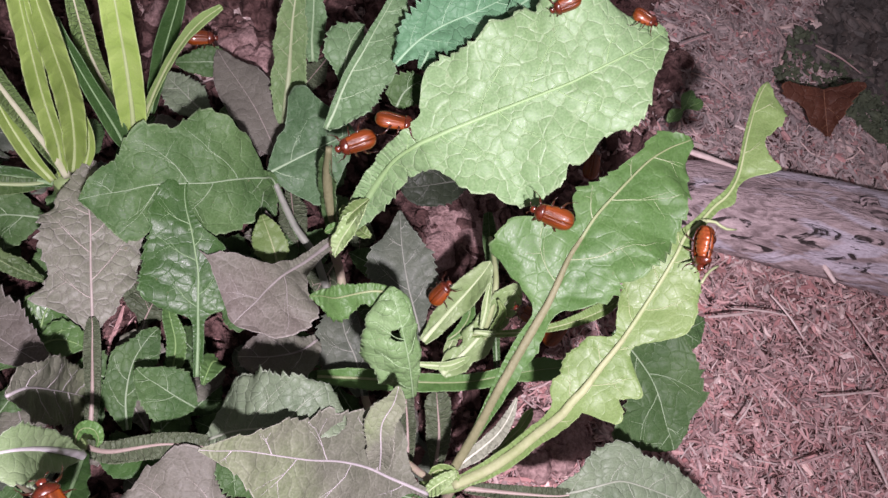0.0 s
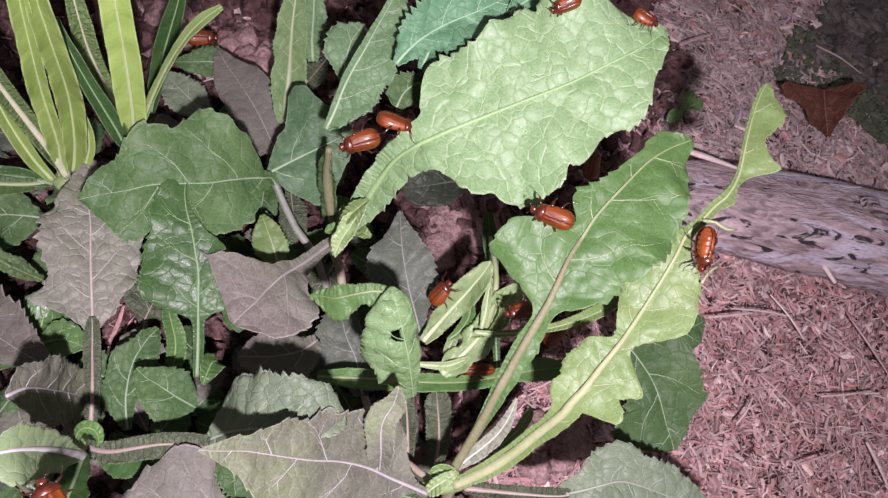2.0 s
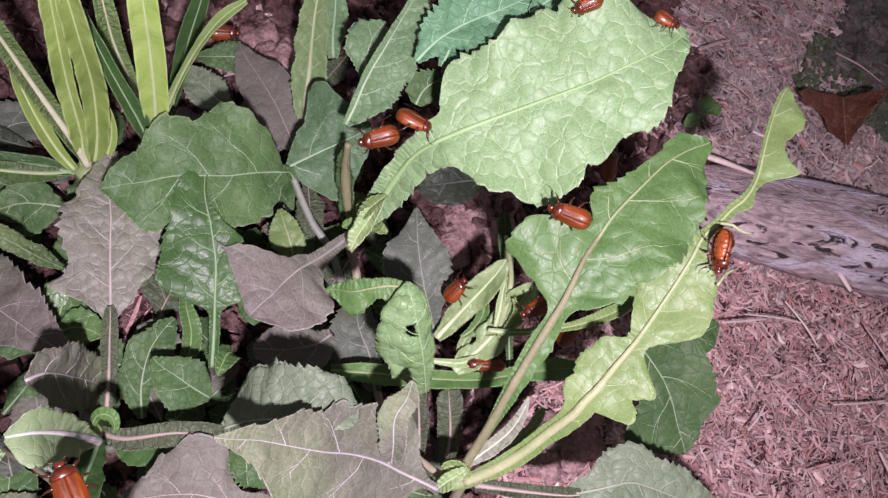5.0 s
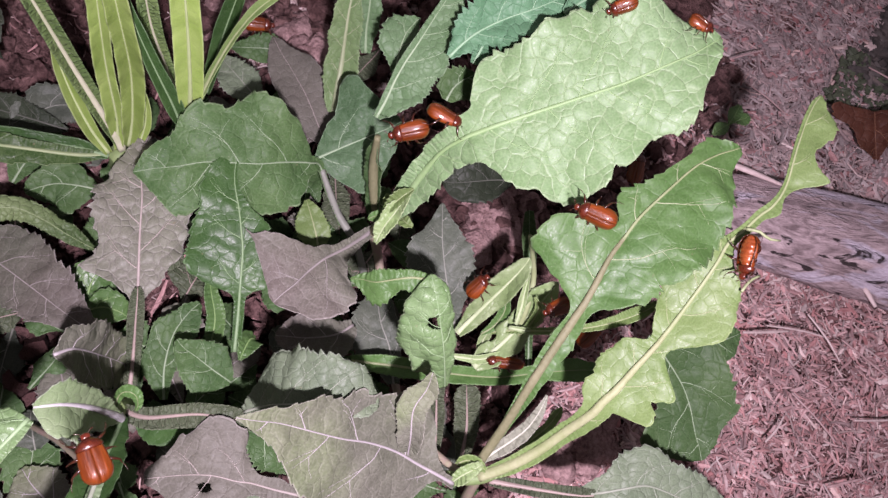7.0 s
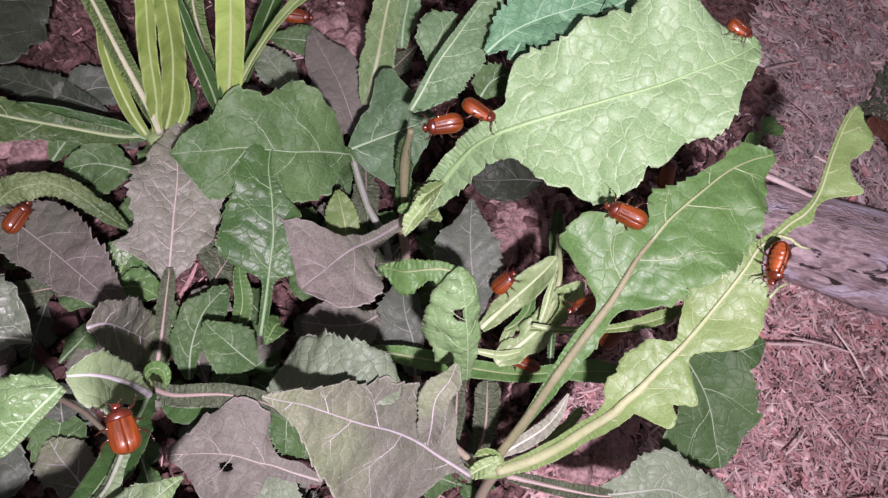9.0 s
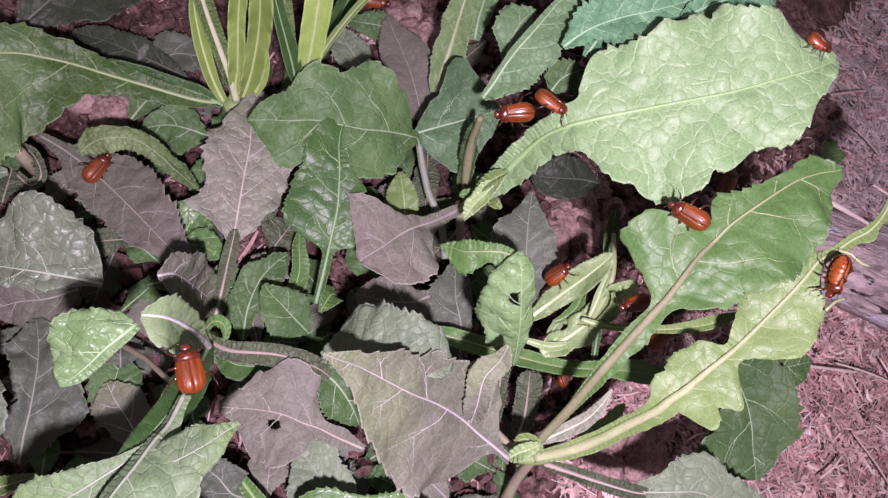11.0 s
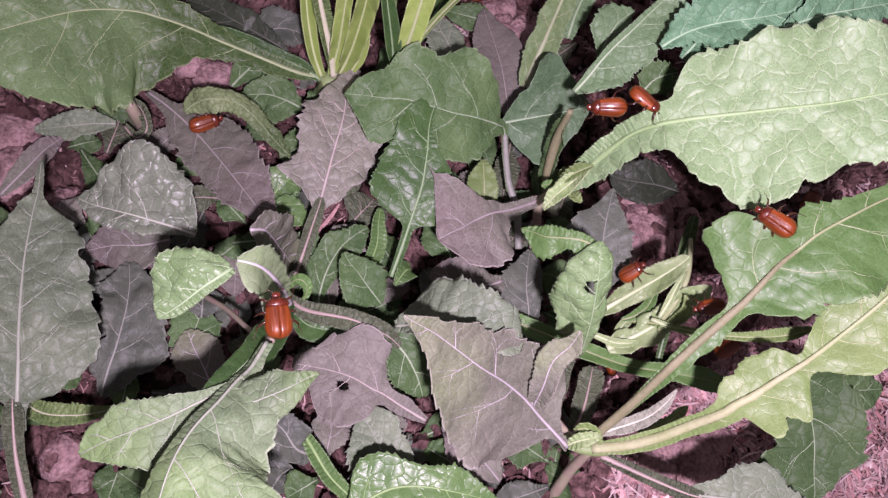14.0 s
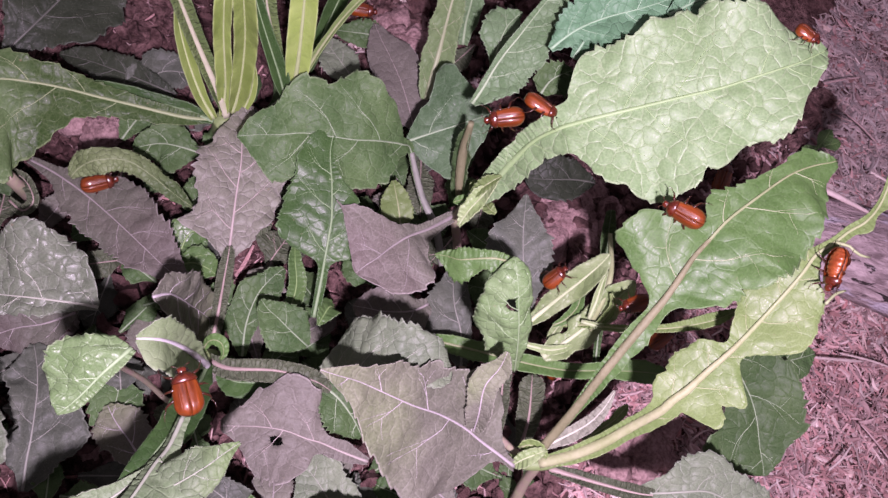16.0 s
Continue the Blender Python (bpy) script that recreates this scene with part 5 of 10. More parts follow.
blade(plant, "lime", [(21.0, 104.5, 46.0, 0.7, 0.9), (29.0, 107.8, 56.0, 1.1, 1.3), (38.8, 111.2, 66.0, 1.3, 1.3), (50.7, 118.6, 76.0, 1.6, 1.6), (60.1, 128.8, 82.0, 2.9, 2.4), (63.9, 135.3, 88.0, 0.8, 0.8)], (-0.33, -0.47, 0.82), fold=0.3, rib=1.6)
blade(plant, "mid", [(-16.1, 66.2, 36.0, 2.1, 2.1), (-1.0, 74.1, 38.0, 3.9, 4.3), (18.4, 83.8, 40.0, 3.5, 3.9), (33.9, 93.3, 40.0, 3.1, 3.5), (44.4, 101.8, 42.0, 3.1, 3.5), (55.1, 110.6, 44.0, 4.9, 4.4), (63.8, 117.3, 44.0, 3.6, 4.5), (66.9, 119.2, 44.0, 0.7, 0.7)], (-0.00, -0.18, 0.98), fold=0.35, rib=1.6)
blade(plant, "wing", [(31.3, 56.0, 30.0, 1.7, 1.7), (24.3, 67.5, 32.0, 3.1, 3.1), (16.6, 76.3, 40.0, 3.2, 3.2), (11.2, 81.6, 46.0, 1.3, 1.3)], (0.11, -0.39, 0.92), fold=0.3, rib=2.2)
blade(plant, "wing", [(41.8, 61.4, 25.0, 2.2, 2.2), (36.9, 73.7, 25.0, 5.0, 4.5), (29.7, 84.8, 26.0, 5.0, 5.0), (27.1, 88.6, 26.0, 1.4, 1.4)], (-0.11, -0.12, 0.99), fold=0.2, rib=2.4)
blade(plant, "dark", [(50.0, 98.9, 30.0, 0.9, 0.9), (22.4, 141.1, 40.0, 2.4, 2.4), (13.8, 148.8, 50.0, 3.3, 2.8), (7.5, 152.9, 60.0, 1.8, 1.8)], (0.03, -0.43, 0.90), fold=0.2)
tube("stem", [(35.6, 48.2, 52.0, 1.8), (42.1, 51.1, 52.0, 2.4), (46.7, 54.7, 53.0, 2.4), (50.5, 58.4, 54.0, 1.6)], STEM, plant)
tube("stem", [(46.1, 53.8, 52.0, 1.8), (49.9, 50.7, 30.0, 2.1), (55.6, 46.2, 8.0, 2.5), (58.8, 44.8, -6.0, 2.6)], STEM_PINK, plant)
tube("stem", [(40.9, 52.2, 50.0, 1.4), (24.1, 56.3, 40.0, 1.5), (6.9, 68.9, 24.0, 1.6), (-13.6, 91.4, 16.0, 1.9), (-32.4, 110.9, 26.0, 1.9), (-39.3, 114.1, 40.0, 2.1), (-37.0, 118.3, 52.0, 2.0)], STEM_PINK, plant)

plant = thing("broadleaf_weed", (0, 0, 0), "low weed with grey-purple and dark green leaves", "weed", "weeds")
blade(plant, "purple", [(-39.3, 119.3, 40.0, 1.8, 1.8), (-40.8, 113.1, 40.0, 2.3, 2.3), (-43.7, 100.4, 44.0, 3.6, 3.1), (-45.8, 93.4, 47.0, 8.3, 3.9), (-47.1, 87.6, 50.0, 20.9, 6.8), (-48.4, 80.1, 51.0, 20.5, 17.7), (-48.9, 73.6, 52.0, 16.9, 25.6), (-50.1, 68.2, 52.0, 11.9, 11.8), (-51.0, 63.2, 51.0, 1.2, 1.2)], (0.18, 0.07, 0.98), rib=2.4, fold=0.08, label='grey-purple leaf with a pale midrib')
blade(plant, "purple", [(-23.6, 77.8, 38.0, 2.2, 2.2), (-26.5, 70.1, 40.0, 8.5, 6.4), (-34.1, 62.8, 40.0, 8.4, 9.5), (-41.1, 58.4, 40.0, 5.2, 6.3), (-44.8, 56.7, 38.0, 0.6, 0.6)], (0.11, -0.13, 0.99))
blade(plant, "deep", [(-53.2, 43.3, 36.0, 1.2, 2.0), (-59.7, 53.7, 42.0, 1.8, 2.0), (-63.5, 59.5, 46.0, 2.9, 2.9), (-65.2, 62.1, 48.0, 11.6, 9.9), (-67.8, 66.0, 50.0, 19.1, 9.5), (-72.1, 72.3, 53.0, 19.8, 7.3), (-77.4, 78.0, 56.0, 17.8, 9.7), (-82.4, 83.1, 58.0, 14.9, 4.1), (-88.6, 88.7, 60.0, 12.2, 1.4), (-93.2, 94.7, 61.0, 7.4, 0.9), (-98.0, 104.2, 62.0, 0.6, 0.4)], (0.22, -0.22, 0.95), fold=0.06, rib=1.8, teeth=0.8, lobes=0.3, pucker=0.7, label='deep green leaf with a pale midrib, its tip turned up')
blade(plant, "dark", [(-54.5, 115.1, 25.0, 1.5, 1.5), (-66.6, 120.2, 35.0, 1.5, 1.5), (-73.6, 123.0, 44.0, 1.9, 1.9), (-75.4, 118.9, 50.0, 4.6, 4.4), (-78.5, 114.7, 53.0, 12.6, 15.1), (-82.8, 108.2, 57.0, 18.9, 26.0), (-87.4, 101.8, 59.5, 18.2, 28.5), (-93.3, 96.3, 61.0, 16.9, 22.3), (-102.2, 88.7, 62.0, 15.9, 20.2), (-109.0, 81.4, 61.0, 17.3, 12.6), (-115.2, 75.7, 60.0, 10.8, 7.5), (-119.7, 70.1, 60.0, 0.4, 0.4)], (0.45, -0.10, 0.89), rib=1.5, fold=0.05, label='broad dark green leaf with pale side veins')
blade(plant, "bluish", [(-76.8, 124.4, 44.0, 1.0, 1.0), (-75.2, 127.6, 44.5, 4.8, 10.8), (-72.7, 132.7, 45.0, 10.1, 18.8), (-69.7, 137.5, 46.5, 14.3, 22.1), (-66.6, 141.8, 48.5, 24.0, 18.9), (-63.7, 146.0, 50.5, 26.4, 14.0), (-60.7, 150.1, 52.5, 19.9, 9.5), (-57.2, 156.5, 54.5, 0.9, 0.9)], (0.14, -0.35, 0.93), fold=0.04, rib=1.5, lobes=0.3, teeth=0.5, pucker=1.4, label='broad bluish green leaf lit behind the beetle pair')
blade(plant, "crinkle", [(-94.1, 37.4, 33.0, 1.5, 1.5), (-95.7, 40.0, 35.0, 4.1, 3.8), (-98.8, 44.1, 36.0, 11.5, 8.8), (-101.7, 47.8, 37.0, 20.5, 11.5), (-104.9, 51.9, 38.0, 16.3, 15.5), (-110.3, 58.7, 39.0, 14.2, 17.2), (-114.1, 63.8, 40.0, 16.9, 17.7), (-118.0, 69.0, 41.0, 17.9, 16.6), (-122.9, 74.3, 41.0, 16.0, 10.3), (-128.9, 80.0, 40.0, 8.9, 4.7), (-133.5, 86.4, 38.0, 5.2, 4.0), (-137.0, 93.6, 36.0, 0.8, 0.8)], (0.15, 0.00, 0.99), rib=1.5, fold=0.04, label='upright grey-green leaf on a winged pink-ribbed stalk')
blade(plant, "wing", [(-77.5, 11.4, 19.0, 1.5, 1.5), (-79.2, 14.2, 20.0, 2.3, 2.3), (-83.9, 21.6, 23.0, 2.5, 2.7), (-90.8, 32.6, 31.0, 3.0, 3.0), (-95.1, 39.5, 36.0, 2.2, 2.3), (-97.0, 41.8, 37.0, 0.7, 0.7)], (0.33, -0.25, 0.91), rib=2.4, teeth=0.4, lobes=0.3)
blade(plant, "ash", [(-33.1, 24.7, 62.0, 1.8, 1.8), (-28.9, 28.3, 68.0, 7.3, 3.6), (-24.7, 30.1, 77.0, 17.6, 3.5), (-16.7, 34.7, 83.0, 16.4, 4.2), (-8.4, 40.7, 85.0, 14.5, 4.2), (-2.1, 45.3, 84.0, 10.1, 4.3), (2.0, 48.1, 82.0, 0.9, 0.9)], (-0.21, -0.28, 0.94), fold=0.05)
blade(plant, "slate", [(11.0, 98.4, 42.0, 1.1, 1.1), (4.5, 103.0, 48.0, 7.9, 4.4), (-3.6, 109.1, 54.0, 11.9, 11.4), (-11.7, 117.3, 58.0, 14.7, 10.9), (-17.0, 124.1, 60.0, 6.5, 5.5), (-22.5, 132.3, 61.0, 0.4, 0.4)], (0.10, -0.37, 0.92), fold=0.06)
blade(plant, "slate", [(2.6, 71.1, 26.0, 2.2, 2.2), (-6.3, 81.1, 28.0, 13.3, 4.5), (-16.1, 88.0, 30.0, 13.3, 6.8), (-24.2, 96.9, 30.0, 4.5, 4.6), (-27.2, 100.8, 30.0, 0.7, 0.7)], (-0.01, -0.16, 0.99))
blade(plant, "lime", [(-55.0, 98.9, 26.0, 1.4, 1.4), (-59.0, 102.8, 28.0, 6.8, 5.7), (-64.6, 107.1, 30.0, 7.3, 5.7), (-70.1, 111.2, 31.0, 2.3, 2.3), (-71.8, 112.5, 31.0, 0.7, 0.7)], (0.12, -0.22, 0.97))
blade(plant, "dark", [(-48.0, 34.5, 30.0, 1.2, 1.2), (-55.6, 33.8, 34.0, 11.5, 8.8), (-62.7, 33.8, 36.0, 9.5, 7.8), (-68.6, 33.8, 36.0, 4.8, 3.9), (-72.9, 34.8, 36.0, 0.6, 0.6)], (0.22, -0.08, 0.97), rib=0.8)
blade(plant, "green", [(-50.7, 52.3, 32.0, 1.4, 1.4), (-51.7, 50.5, 36.0, 4.3, 4.7), (-50.5, 45.6, 38.0, 3.2, 2.8), (-49.3, 41.5, 38.0, 0.6, 0.6)], (0.09, 0.36, 0.93))
blade(plant, "dark", [(-65.8, 16.6, 18.0, 1.2, 1.2), (-73.5, 26.2, 20.0, 7.9, 4.4), (-78.7, 37.7, 22.0, 8.2, 8.3), (-79.3, 47.2, 24.0, 4.2, 6.4), (-78.5, 53.1, 24.0, 0.9, 0.9)], (0.18, -0.10, 0.98))
blade(plant, "grey", [(-89.6, 4.1, 72.0, 0.9, 0.9), (-88.4, 9.7, 65.0, 8.0, 9.7), (-87.9, 14.3, 43.0, 11.0, 11.2), (-86.2, 18.3, 21.0, 7.2, 8.9), (-81.3, 18.9, 15.0, 0.8, 0.8)], (0.63, 0.23, 0.74))
blade(plant, "green", [(-63.9, 38.6, 14.0, 2.5, 2.5), (-71.1, 52.3, 16.0, 3.4, 4.2), (-79.3, 60.2, 18.0, 2.9, 3.0), (-84.4, 65.3, 18.0, 0.9, 0.9)], (0.13, -0.07, 0.99), fold=0.3)
blade(plant, "green", [(-112.6, 26.2, 16.0, 1.3, 1.3), (-108.3, 30.9, 18.0, 7.0, 6.1), (-102.5, 33.2, 18.0, 5.9, 6.3), (-97.8, 33.5, 18.0, 0.8, 0.8)], (0.03, -0.18, 0.98))
blade(plant, "green", [(-116.2, 29.8, 14.0, 1.2, 1.2), (-119.5, 37.8, 16.0, 8.1, 6.1), (-118.7, 43.4, 17.0, 4.3, 6.5), (-116.8, 47.4, 17.0, 0.7, 0.7)], (0.26, -0.14, 0.96))
blade(plant, "wing", [(-69.7, 4.3, 44.0, 1.7, 1.7), (-60.3, 6.4, 47.0, 3.4, 3.8), (-46.6, 16.7, 50.0, 3.8, 4.6), (-34.3, 22.9, 50.0, 3.8, 3.7), (-27.5, 24.4, 49.0, 1.0, 1.0)], (0.01, -0.20, 0.98), rib=2.4, teeth=0.4, lobes=0.3)
blade(plant, "dark", [(-39.0, 21.7, 47.0, 1.3, 1.3), (-31.6, 23.7, 48.0, 5.5, 5.4), (-24.2, 24.7, 47.0, 12.8, 8.4), (-15.2, 23.4, 44.0, 12.8, 9.5), (-8.4, 21.2, 40.0, 1.3, 1.3)], (0.19, -0.17, 0.97), rib=1.8, fold=0.2, ruffle=0.3)
blade(plant, "mauve", [(-0.9, 15.9, 42.0, 1.2, 1.2), (-10.0, 12.1, 44.0, 3.3, 3.7), (-18.2, 9.1, 46.0, 4.5, 4.1), (-22.3, 6.9, 47.0, 15.0, 14.4), (-30.0, 3.9, 47.0, 18.9, 18.6), (-37.4, -0.7, 46.0, 15.6, 13.4), (-43.2, -5.3, 45.0, 6.1, 9.3), (-48.0, -9.3, 44.0, 1.2, 2.0)], (0.09, -0.11, 0.99), rib=1.2, fold=0.03, holes=((0.62, 4.0, 1.7),), label='grey-purple leaf with a small chewed hole')
tube("stem", [(-31.9, 102.6, 18.0, 1.7), (-45.9, 113.0, 22.0, 1.7), (-58.6, 117.0, 28.0, 1.7), (-72.4, 122.9, 42.0, 1.2)], RIB["slate"], plant)
# Low leaf whose shade from above is part of its colour.
blade(plant, "shaded", [(-5.4, 187.3, 18.0, 0.9, 0.9), (-12.5, 180.9, 20.0, 7.9, 7.9), (-19.7, 173.3, 21.0, 10.5, 10.5), (-26.9, 167.1, 20.0, 7.7, 7.7), (-32.1, 164.2, 19.0, 0.8, 0.8)], (0.02, -0.34, 0.94), lobes=0.4)
tube("stem", [(-41.5, 122.0, 34.0, 1.6), (-47.6, 124.6, 46.0, 2.1), (-52.9, 128.0, 62.0, 2.0), (-55.0, 129.4, 80.0, 1.2)], STALK_RIB, plant)
blade(plant, "dark", [(-42.0, 122.1, 33.0, 1.3, 1.3), (-47.8, 125.2, 45.0, 4.2, 4.2), (-52.8, 129.0, 61.0, 4.5, 4.5), (-55.2, 130.1, 79.0, 0.9, 0.9)], (-0.3, -0.5, 0.8), fold=0.3, rib=0)

plant = thing("broadleaf_weed", (0, 0, 0), "upright weed with strap-like yellow-green channelled leaves", "weed", "weeds")
blade(plant, "stem_leaf", [(-140.8, 82.8, 36.0, 1.3, 1.3), (-146.4, 83.9, 50.0, 3.4, 3.2), (-155.6, 84.4, 74.0, 3.9, 3.6), (-162.5, 83.9, 102.0, 3.6, 3.6), (-168.5, 83.6, 125.0, 2.9, 3.0), (-174.6, 84.5, 138.0, 0.6, 0.6)], (0.81, -0.34, 0.49), fold=0.5, rib=5.0, pucker=0.2, ruffle=0.03, stalk=9.0, teeth=0.3, lobes=0.3, label='channelled dark green strap leaf with broad pinkish white rib')
blade(plant, "strap", [(-141.9, 81.8, 36.0, 1.5, 1.5), (-143.6, 86.5, 52.0, 3.9, 3.2), (-145.1, 89.9, 80.0, 4.1, 3.0), (-144.2, 92.4, 106.0, 3.7, 3.3), (-144.8, 96.5, 130.0, 3.0, 2.6), (-147.5, 101.3, 142.0, 0.7, 0.7)], (0.66, -0.62, 0.42), fold=0.6, rib=2.0, pucker=0.3, ruffle=0.03, stalk=9.0, teeth=0.5, lobes=0.5, wave=2.0)
blade(plant, "strap", [(-140.0, 85.2, 36.0, 1.5, 1.5), (-139.3, 90.3, 52.0, 4.3, 4.3), (-139.9, 95.3, 76.0, 4.4, 5.4), (-139.4, 96.1, 104.0, 4.1, 5.0), (-141.7, 98.7, 126.0, 3.4, 3.8), (-145.4, 103.4, 140.0, 0.7, 0.7)], (0.65, -0.63, 0.42), fold=0.6, rib=2.0, pucker=0.3, ruffle=0.03, stalk=9.0, teeth=0.5, lobes=0.5, wave=2.0)
blade(plant, "strap", [(-143.9, 78.4, 35.0, 1.6, 1.6), (-150.1, 78.8, 44.0, 3.2, 2.6), (-157.3, 81.0, 56.0, 3.5, 3.1), (-163.7, 84.3, 68.0, 2.9, 3.0), (-167.6, 87.5, 78.0, 0.9, 0.9)], (0.70, -0.35, 0.62), fold=0.6, rib=2.2, pucker=0.2, ruffle=0.03, stalk=9.0, teeth=0.4, lobes=0.4)
blade(plant, "deep", [(-143.4, 77.6, 34.0, 1.4, 1.4), (-152.2, 72.9, 36.0, 3.6, 3.4), (-163.7, 65.0, 39.0, 4.2, 3.8), (-175.9, 56.0, 42.0, 4.2, 3.7), (-187.7, 46.5, 43.0, 2.6, 2.6), (-194.8, 40.3, 43.0, 0.6, 0.6)], (0.32, -0.19, 0.93), fold=0.3, rib=2.4, pucker=0.2, ruffle=0.03, stalk=9.0, teeth=0.4, lobes=0.4)
blade(plant, "strap", [(-138.2, 89.3, 35.0, 1.3, 1.3), (-137.4, 93.4, 44.0, 2.5, 2.5), (-138.2, 96.5, 52.0, 2.1, 2.1), (-140.9, 99.1, 60.0, 0.8, 0.8)], (0.54, -0.65, 0.54), fold=0.5, pucker=0.2, ruffle=0.03, stalk=9.0, teeth=0.4)
blade(plant, "strap", [(-120.8, 102.0, 61.0, 2.5, 2.5), (-121.1, 104.4, 74.0, 4.8, 4.8), (-122.0, 107.3, 94.0, 5.1, 5.1), (-122.5, 109.1, 114.0, 4.9, 4.8), (-124.3, 112.1, 134.0, 3.9, 4.0), (-129.0, 118.2, 146.0, 0.8, 0.8)], (0.60, -0.67, 0.43), fold=0.35, rib=3.4, pucker=0.2, ruffle=0.03, stalk=9.0, teeth=0.3, lobes=0.3)
blade(plant, "deep", [(-121.0, 97.0, 58.0, 1.6, 1.6), (-124.5, 98.1, 66.0, 3.4, 3.4), (-128.9, 98.8, 76.0, 3.3, 3.3), (-133.9, 99.8, 86.0, 2.8, 2.8), (-138.4, 101.2, 94.0, 2.4, 2.4), (-142.6, 103.5, 100.0, 1.3, 1.3), (-146.2, 106.3, 103.0, 0.4, 0.4)], (0.74, -0.40, 0.54), fold=0.5, rib=1.6, pucker=0.3, ruffle=0.03, stalk=9.0, teeth=0.3, label='dark green channelled strap leaf')
blade(plant, "lime", [(-120.1, 105.0, 61.0, 1.3, 1.3), (-118.6, 111.7, 74.0, 1.4, 1.4), (-114.1, 118.4, 92.0, 1.4, 1.4), (-109.0, 123.1, 106.0, 1.8, 1.3), (-105.0, 127.0, 114.0, 2.1, 1.8), (-100.5, 131.5, 120.0, 0.9, 0.9)], (0.17, -0.81, 0.55), fold=0.5, rib=2.4, pucker=0.2, ruffle=0.03, stalk=9.0, teeth=0.6)
blade(plant, "stem_leaf", [(-139.7, 114.6, 40.0, 1.4, 1.4), (-147.2, 116.9, 54.0, 3.1, 3.1), (-151.6, 118.3, 70.0, 3.8, 3.8), (-154.1, 120.6, 88.0, 3.5, 3.6), (-159.0, 125.6, 100.0, 0.8, 0.8)], (0.69, -0.52, 0.51), fold=0.4, rib=3.0, pucker=0.2, ruffle=0.03, stalk=9.0, teeth=0.4)
blade(plant, "deep", [(-131.3, 122.2, 40.0, 1.4, 1.4), (-131.8, 129.3, 54.0, 3.1, 3.1), (-132.0, 137.3, 68.0, 3.8, 3.8), (-130.8, 144.8, 84.0, 3.3, 3.3), (-131.1, 152.0, 96.0, 0.8, 0.8)], (0.38, -0.73, 0.57), fold=0.4, rib=1.6, pucker=0.2, ruffle=0.03, stalk=9.0, teeth=0.4)
blade(plant, "slate", [(-188.8, 66.8, 14.0, 1.1, 1.1), (-188.5, 76.5, 16.0, 8.1, 6.8), (-185.9, 86.5, 16.0, 9.6, 8.6), (-179.1, 92.5, 16.0, 7.0, 7.4), (-173.2, 95.6, 14.0, 1.0, 1.0)], (0.36, -0.19, 0.91))
# Both leaves carry the upper foliage's shade in their colour.
blade(plant, "shaded", [(-220.4, 37.8, 38.0, 1.1, 1.1), (-220.9, 45.7, 40.0, 6.0, 6.0), (-221.4, 55.6, 42.0, 13.2, 13.2), (-223.0, 66.5, 43.0, 20.0, 20.0), (-225.9, 78.9, 43.0, 22.5, 22.5), (-229.7, 92.1, 42.0, 16.0, 16.0), (-235.1, 105.5, 40.0, 1.2, 1.2)], (0.44, -0.12, 0.89), rib=1.6)
blade(plant, "shaded", [(-173.1, 81.8, 16.0, 0.8, 0.8), (-182.8, 77.3, 18.0, 5.0, 5.0), (-195.3, 72.5, 18.0, 7.6, 7.6), (-209.8, 66.4, 18.0, 6.3, 6.3), (-222.8, 60.1, 16.0, 0.9, 0.9)], (0.3, -0.2, 0.93))
blade(plant, "field", [(-145.3, 76.7, 34.0, 1.5, 1.5), (-151.7, 69.2, 37.0, 3.5, 2.5), (-164.7, 58.3, 42.0, 5.9, 3.9), (-176.7, 48.7, 46.0, 8.2, 5.8), (-184.2, 42.0, 50.0, 16.5, 7.1), (-191.5, 34.3, 54.0, 30.0, 9.3), (-198.8, 25.6, 57.0, 37.2, 11.2), (-206.4, 10.2, 60.0, 40.1, 12.8), (-210.4, -7.8, 62.0, 34.4, 14.2), (-212.3, -19.7, 63.0, 26.5, 14.0), (-215.8, -30.7, 63.0, 12.1, 9.9), (-219.0, -37.9, 62.0, 1.0, 1.0)], (0.45, -0.09, 0.89), rib=2.2, fold=0.03, label='large mid green leaf with pale branching veins')
tube("stem", [(-140.9, 81.2, 34.0, 4.4), (-144.2, 82.4, 20.0, 5.1), (-154.5, 87.6, -6.0, 5.5)], STEM, plant)
tube("stem", [(-119.1, 100.0, 62.0, 2.9), (-125.9, 105.5, 40.0, 3.4), (-134.4, 112.1, 8.0, 3.7), (-138.2, 115.0, -6.0, 3.9)], STEM, plant)

plant = thing("broadleaf_weed", (0, 0, 0), "weed with blue-green toothed leaves", "weed", "weeds")
blade(plant, "jade", [(-58.6, 132.2, 86.0, 1.1, 1.3), (-59.2, 138.5, 90.0, 1.9, 8.0), (-60.1, 144.0, 95.0, 1.9, 12.8), (-60.7, 150.7, 99.0, 2.2, 12.3), (-60.5, 156.3, 103.0, 2.1, 12.3), (-60.8, 165.2, 108.0, 1.8, 8.7), (-61.0, 174.1, 113.0, 1.5, 6.6), (-62.1, 183.3, 117.0, 0.5, 0.5)], (0.16, -0.44, 0.88), fold=0.1, rib=1.4, pucker=1.2, wave=1.6, label='folded grey-green leaf rising over the beetles')
blade(plant, "jade", [(-65.3, 156.0, 80.0, 0.8, 0.8), (-67.2, 159.3, 83.0, 3.6, 5.1), (-69.3, 163.7, 86.0, 7.8, 7.6), (-70.9, 169.1, 88.0, 8.0, 6.9), (-71.0, 174.8, 89.0, 3.9, 2.4), (-70.2, 177.8, 90.0, 0.3, 0.3)], (0.19, -0.44, 0.88), teeth=2.4, lobes=2.0)
